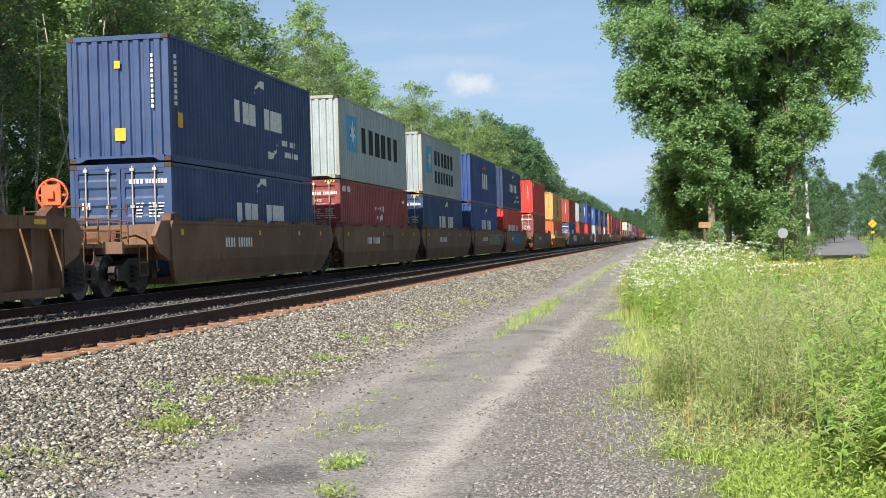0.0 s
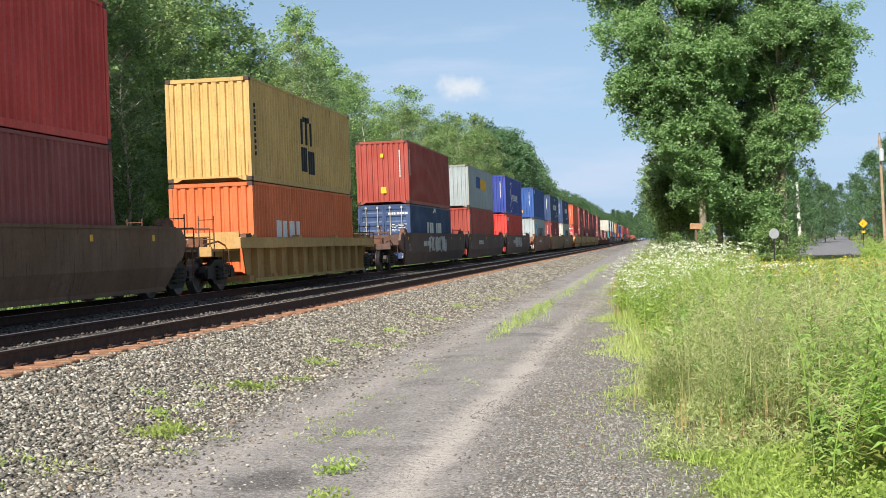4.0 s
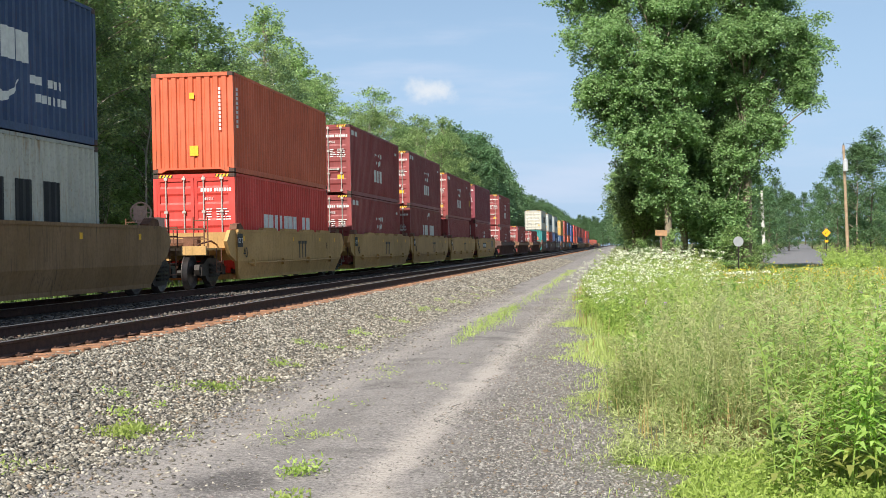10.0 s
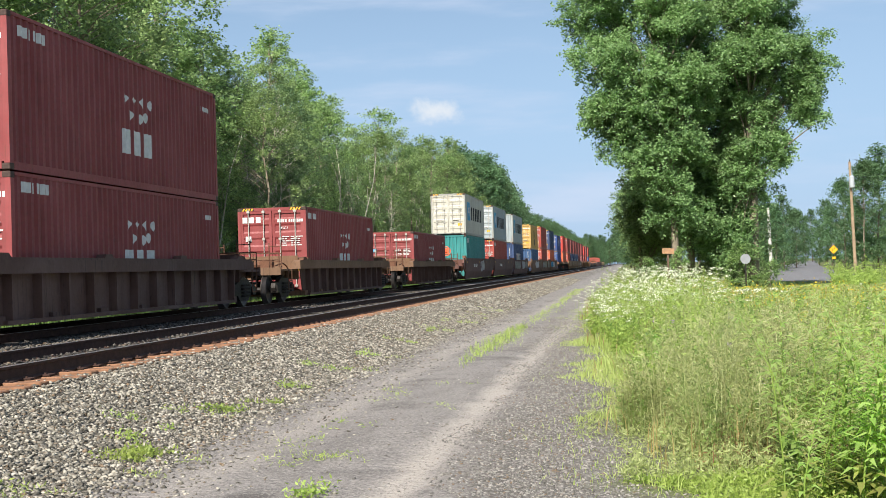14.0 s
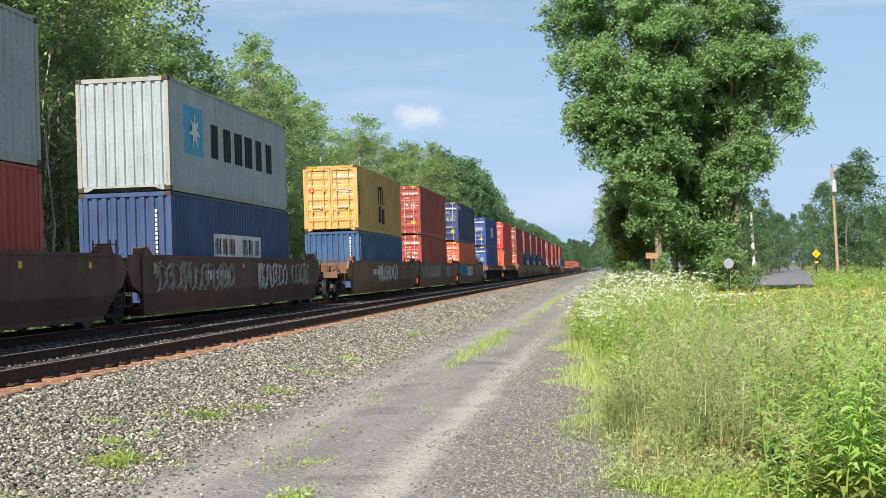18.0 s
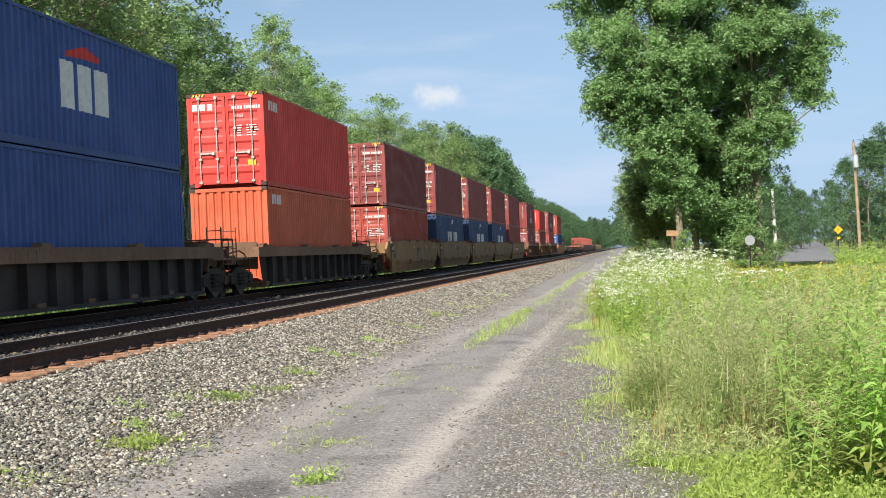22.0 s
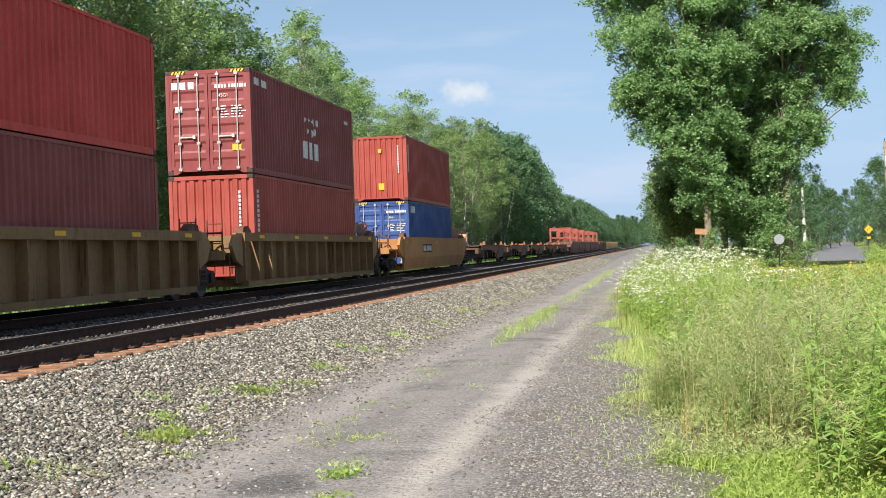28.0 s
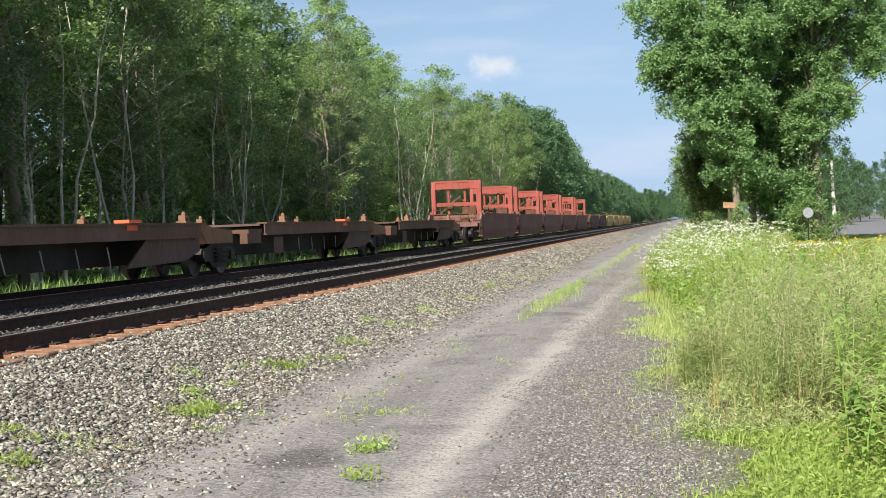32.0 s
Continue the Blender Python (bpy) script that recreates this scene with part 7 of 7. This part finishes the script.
def build_stones():
    rng = np.random.default_rng(3)
    m = stone_mat("504c43", "cfc8b7")
    pale = stone_mat("6e6a64", "bdb7ad")
    n = 74000
    y = 7.0 + 45 * rng.uniform(0, 1, n) ** 1.9
    x = rng.uniform(-6.75, -4.15, n) + rng.normal(size=n) * 0.12
    v, f = stones(rng, x, y, 0.0255)
    y2 = 42 + 90 * rng.uniform(0, 1, 16000) ** 1.5
    v2, f2 = stones(rng, rng.uniform(-6.7, -4.2, 16000), y2, 0.045)
    v, f = np.concatenate([v, v2]), np.concatenate([f, f2 + len(v)])
    stuff("ballast", raw_mesh("ballast", v, f, m), "loose grey crushed stone on the ballast bank", "ballast")
    k = rng.integers(0, 130, 2600)
    x, y = rng.uniform(-6.75, -6.3, 2600), 6.25 + k * 0.5 + rng.normal(size=2600) * 0.06
    v, f = stones(rng, x, y, 0.03, 1.0)
    stuff("shoulder_ballast", raw_mesh("shoulder_ballast", v, f, m), "crushed stone packed between the tie ends", "ballast")
    n = 14000
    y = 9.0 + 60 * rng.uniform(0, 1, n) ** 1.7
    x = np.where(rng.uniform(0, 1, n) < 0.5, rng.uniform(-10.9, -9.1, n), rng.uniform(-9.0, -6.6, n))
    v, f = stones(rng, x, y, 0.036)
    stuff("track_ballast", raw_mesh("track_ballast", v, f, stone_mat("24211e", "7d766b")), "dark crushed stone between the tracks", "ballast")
    n = 14000
    y = 6.5 + 32 * rng.uniform(0, 1, n) ** 1.6
    u = rng.uniform(0, 1, n)
    x = np.where(u < 0.62, edge_x(y) - 0.45 + rng.normal(size=n) * 0.5, np.where(u < 0.93, -4.2 + rng.normal(size=n) * 0.35, rng.uniform(-4.3, -0.6, n)))
    v, f = stones(rng, x, y, 0.012, 0.2)
    stuff("gravel", raw_mesh("gravel", v, f, pale), "loose pale gravel on the dirt road", "gravel")


    # stones that have rolled from the bank onto the road, fewer and fewer
    n = 9000
    y = 7.0 + 40 * rng.uniform(0, 1, n) ** 1.8
    x = -4.3 + rng.exponential(0.33, n)
    v, f = stones(rng, x, y, 0.019, 0.15)
    stuff("rolled_stones", raw_mesh("rolled_stones", v, f, m), "crushed stones scattered onto the dirt at the foot of the bank", "ballast")
    n = 24000
    y = 7.0 + 34 * rng.uniform(0, 1, n) ** 1.7
    x = edge_x(y) * 0.6 - 0.62 + np.clip(rng.normal(size=n) * 0.42, -0.75, 1.1)
    v, f = stones(rng, x, y, 0.0135, 0.05)
    stuff("coarse_gravel", raw_mesh("coarse_gravel", v, f, stone_mat("66635e", "b4b0a8")), "coarse grey gravel beside the wheel track", "gravel")


build_stones()


# ================= paved road, signs, poles =================
def build_road():
    mid = [(17.5, -20), (16.5, 20), (15, 45), (13.5, 65), (13, 85), (14.5, 105), (19.5, 150), (31, 240), (49, 370), (82, 600)]
    n = Nodes("grey_asphalt")
    g = n.noise(45, 4)
    b = n.noise(0.8, 4)
    col = n.mix(n.ramp(g, 0.3, 0.7), lin("5f5f60"), lin("8a898a"))
    col = n.mix(n.math("MULTIPLY", n.ramp(b, 0.45, 0.7), 0.5), col, lin("747272"))
    m = n.done(col, 0.9, 0, g, 0.3, 0.01)
    ys = np.linspace(-20, 600, 160)
    cx = np.interp(ys, [p[1] for p in mid], [p[0] for p in mid])
    cx = np.convolve(np.pad(cx, 3, "edge"), np.ones(7) / 7, "valid")
    v = []
    for x, y in zip(cx, ys):
        for dx, z in ((-3.4, 0.02), (-3.3, 0.13), (0, 0.17), (3.3, 0.13), (3.4, 0.02)):
            v.append((x + dx, y, z))
    f = [(i * 5 + j, i * 5 + j + 1, i * 5 + j + 6, i * 5 + j + 5) for i in range(len(ys) - 1) for j in range(4)]
    tagged(new("road", raw_mesh("road", v, f, m)), "worn grey asphalt road beyond the weeds", "road", kind="structure")


build_road()


def build_signs():
    x, y = polar(-5.12, 57)
    s = thing("round_sign", "back of a round white railway sign on a dark post", "sign", m=pose(x, y, 0, 0, 0, 5))
    bm = bmesh.new()
    lathe(bm, [(-0.006, 0.215), (0.006, 0.215)], 28, "X")
    # the disc's grey is darkened for the tree shade it stands in
    part("disc", bm, plain("sign_back_aluminium", "9b9da0", 0.5, 0.3, 0.1, 4), s, "pale round disc", pose(0, 0, 1.62, 0, 0, 90))
    bm = bmesh.new()
    box(bm, -0.025, 0.025, 0.012, 0.05, 0, 1.75)
    part("post", bm, STEEL, s, "dark steel post")
    x, y = polar(-8.73, 130)
    s = thing("warning_sign", "yellow diamond warning sign with a black arrow on a post", "sign", m=pose(x, y, 0.05, 0, 0, 8))
    bm = bmesh.new()
    box(bm, -0.3, 0.3, -0.006, 0.006, -0.3, 0.3, pose(0, 0, 0, 0, 45, 0))
    part("diamond", bm, plain("sign_yellow", "f0b020", 0.45, 0, 0.06, 4), s, "yellow diamond plate", pose(0, 0, 2.25))
    bm = bmesh.new()
    beam(bm, (-0.12, -0.012, -0.2), (-0.12, -0.012, 0.02), 0.07, 0.01)
    beam(bm, (-0.14, -0.012, 0.0), (0.12, -0.012, 0.1), 0.07, 0.01)
    beam(bm, (0.1, -0.012, 0.06), (0.1, -0.012, 0.24), 0.07, 0.01)
    part("arrow", bm, BLACK, s, "black bent arrow", pose(0, 0, 2.25) @ Matrix.Diagonal((0.75, 1, 0.75, 1)))
    bm = bmesh.new()
    box(bm, -0.17, 0.17, -0.006, 0.006, -0.11, 0.11)
    part("speed_plate", bm, plain("sign_yellow", "f0b020"), s, "small yellow plate", pose(0, 0, 1.45))
    bm = bmesh.new()
    box(bm, -0.03, 0.03, 0.01, 0.06, 0, 2.7)
    part("post", bm, STEEL, s)
    x, y = polar(-1.88, 60)
    s = thing("small_board", "small weathered tan board on a post", "sign", m=pose(x, y, 0, 0, 0, 12))
    bm = bmesh.new()
    box(bm, -0.27, 0.27, -0.015, 0.015, -0.13, 0.13)
    part("board", bm, plain("faded_tan_board", "ab8462", 0.7, 0, 0.3, 5), s, "faded tan board", pose(0, 0, 2.08, 0, 4, 0))
    bm = bmesh.new()
    box(bm, -0.04, 0.04, 0.02, 0.1, 0, 2.2)
    part("post", bm, TIE, s)
    # utility poles with their gear and wires
    WOOD = plain("utility_pole_timber", "a08a70", 0.85, 0, 0.25, 3, 0.4)
    tops = []
    for az, d, h, gear in ((-9.58, 135, 10.9, True), (-6.18, 122, 6.2, False)):
        x, y = polar(az, d)
        p = thing("utility_pole", "weathered timber utility pole" + (" with a grey transformer can" if gear else " standing among the trees"), "utility pole", "poles along the road", pose(x, y, 0, 0, -1.2, 0))
        bm = bmesh.new()
        tube(bm, [(0, 0, -0.3), (0, 0, h * 0.5), (0, 0, h)], [0.17, 0.15, 0.12], 10)
        part("pole", bm, WOOD if gear else plain("bleached_pole_timber", "c9c6bd", 0.8, 0, 0.15, 3, 0.3), p)
        if gear:
            bm = bmesh.new()
            lathe(bm, [(h - 2.6, 0.1), (h - 2.55, 0.24), (h - 1.5, 0.24), (h - 1.45, 0.12), (h - 1.3, 0.05)], 16, "Z", (0.05, -0.4, 0))
            part("transformer", bm, plain("transformer_grey", "b7babd", 0.5, 0.1, 0.1, 4), p, "grey transformer can")
            bm = bmesh.new()
            box(bm, -0.05, 0.05, -0.3, 0.0, h - 2.0, h - 1.9)
            lathe(bm, [(h, 0.03), (h + 0.12, 0.06), (h + 0.22, 0.03)], 10, "Z")
            part("bracket", bm, STEEL, p)
        tops.append((x, y, h))
    w = thing("overhead_wires", "thin dark utility wires slung along the road", "wires", "wires along the road")
    a = Vector(tops[0])
    for dz, end in ((0.15, Vector((36, 62, 10.9))), (-1.6, Vector((36.3, 62, 9.0))), (-2.6, Vector((36.3, 62, 7.6)))):
        bm = bmesh.new()
        b = end
        pts = []
        for i in range(17):
            f = i / 16
            q = (a + Vector((0, 0, dz))).lerp(b, f)
            q.z -= 1.4 * 4 * f * (1 - f) * 0.35
            pts.append(q)
        tube(bm, pts, [0.012] * 17, 5)
        part("wire", bm, BLACK, w)


build_signs()
motions()
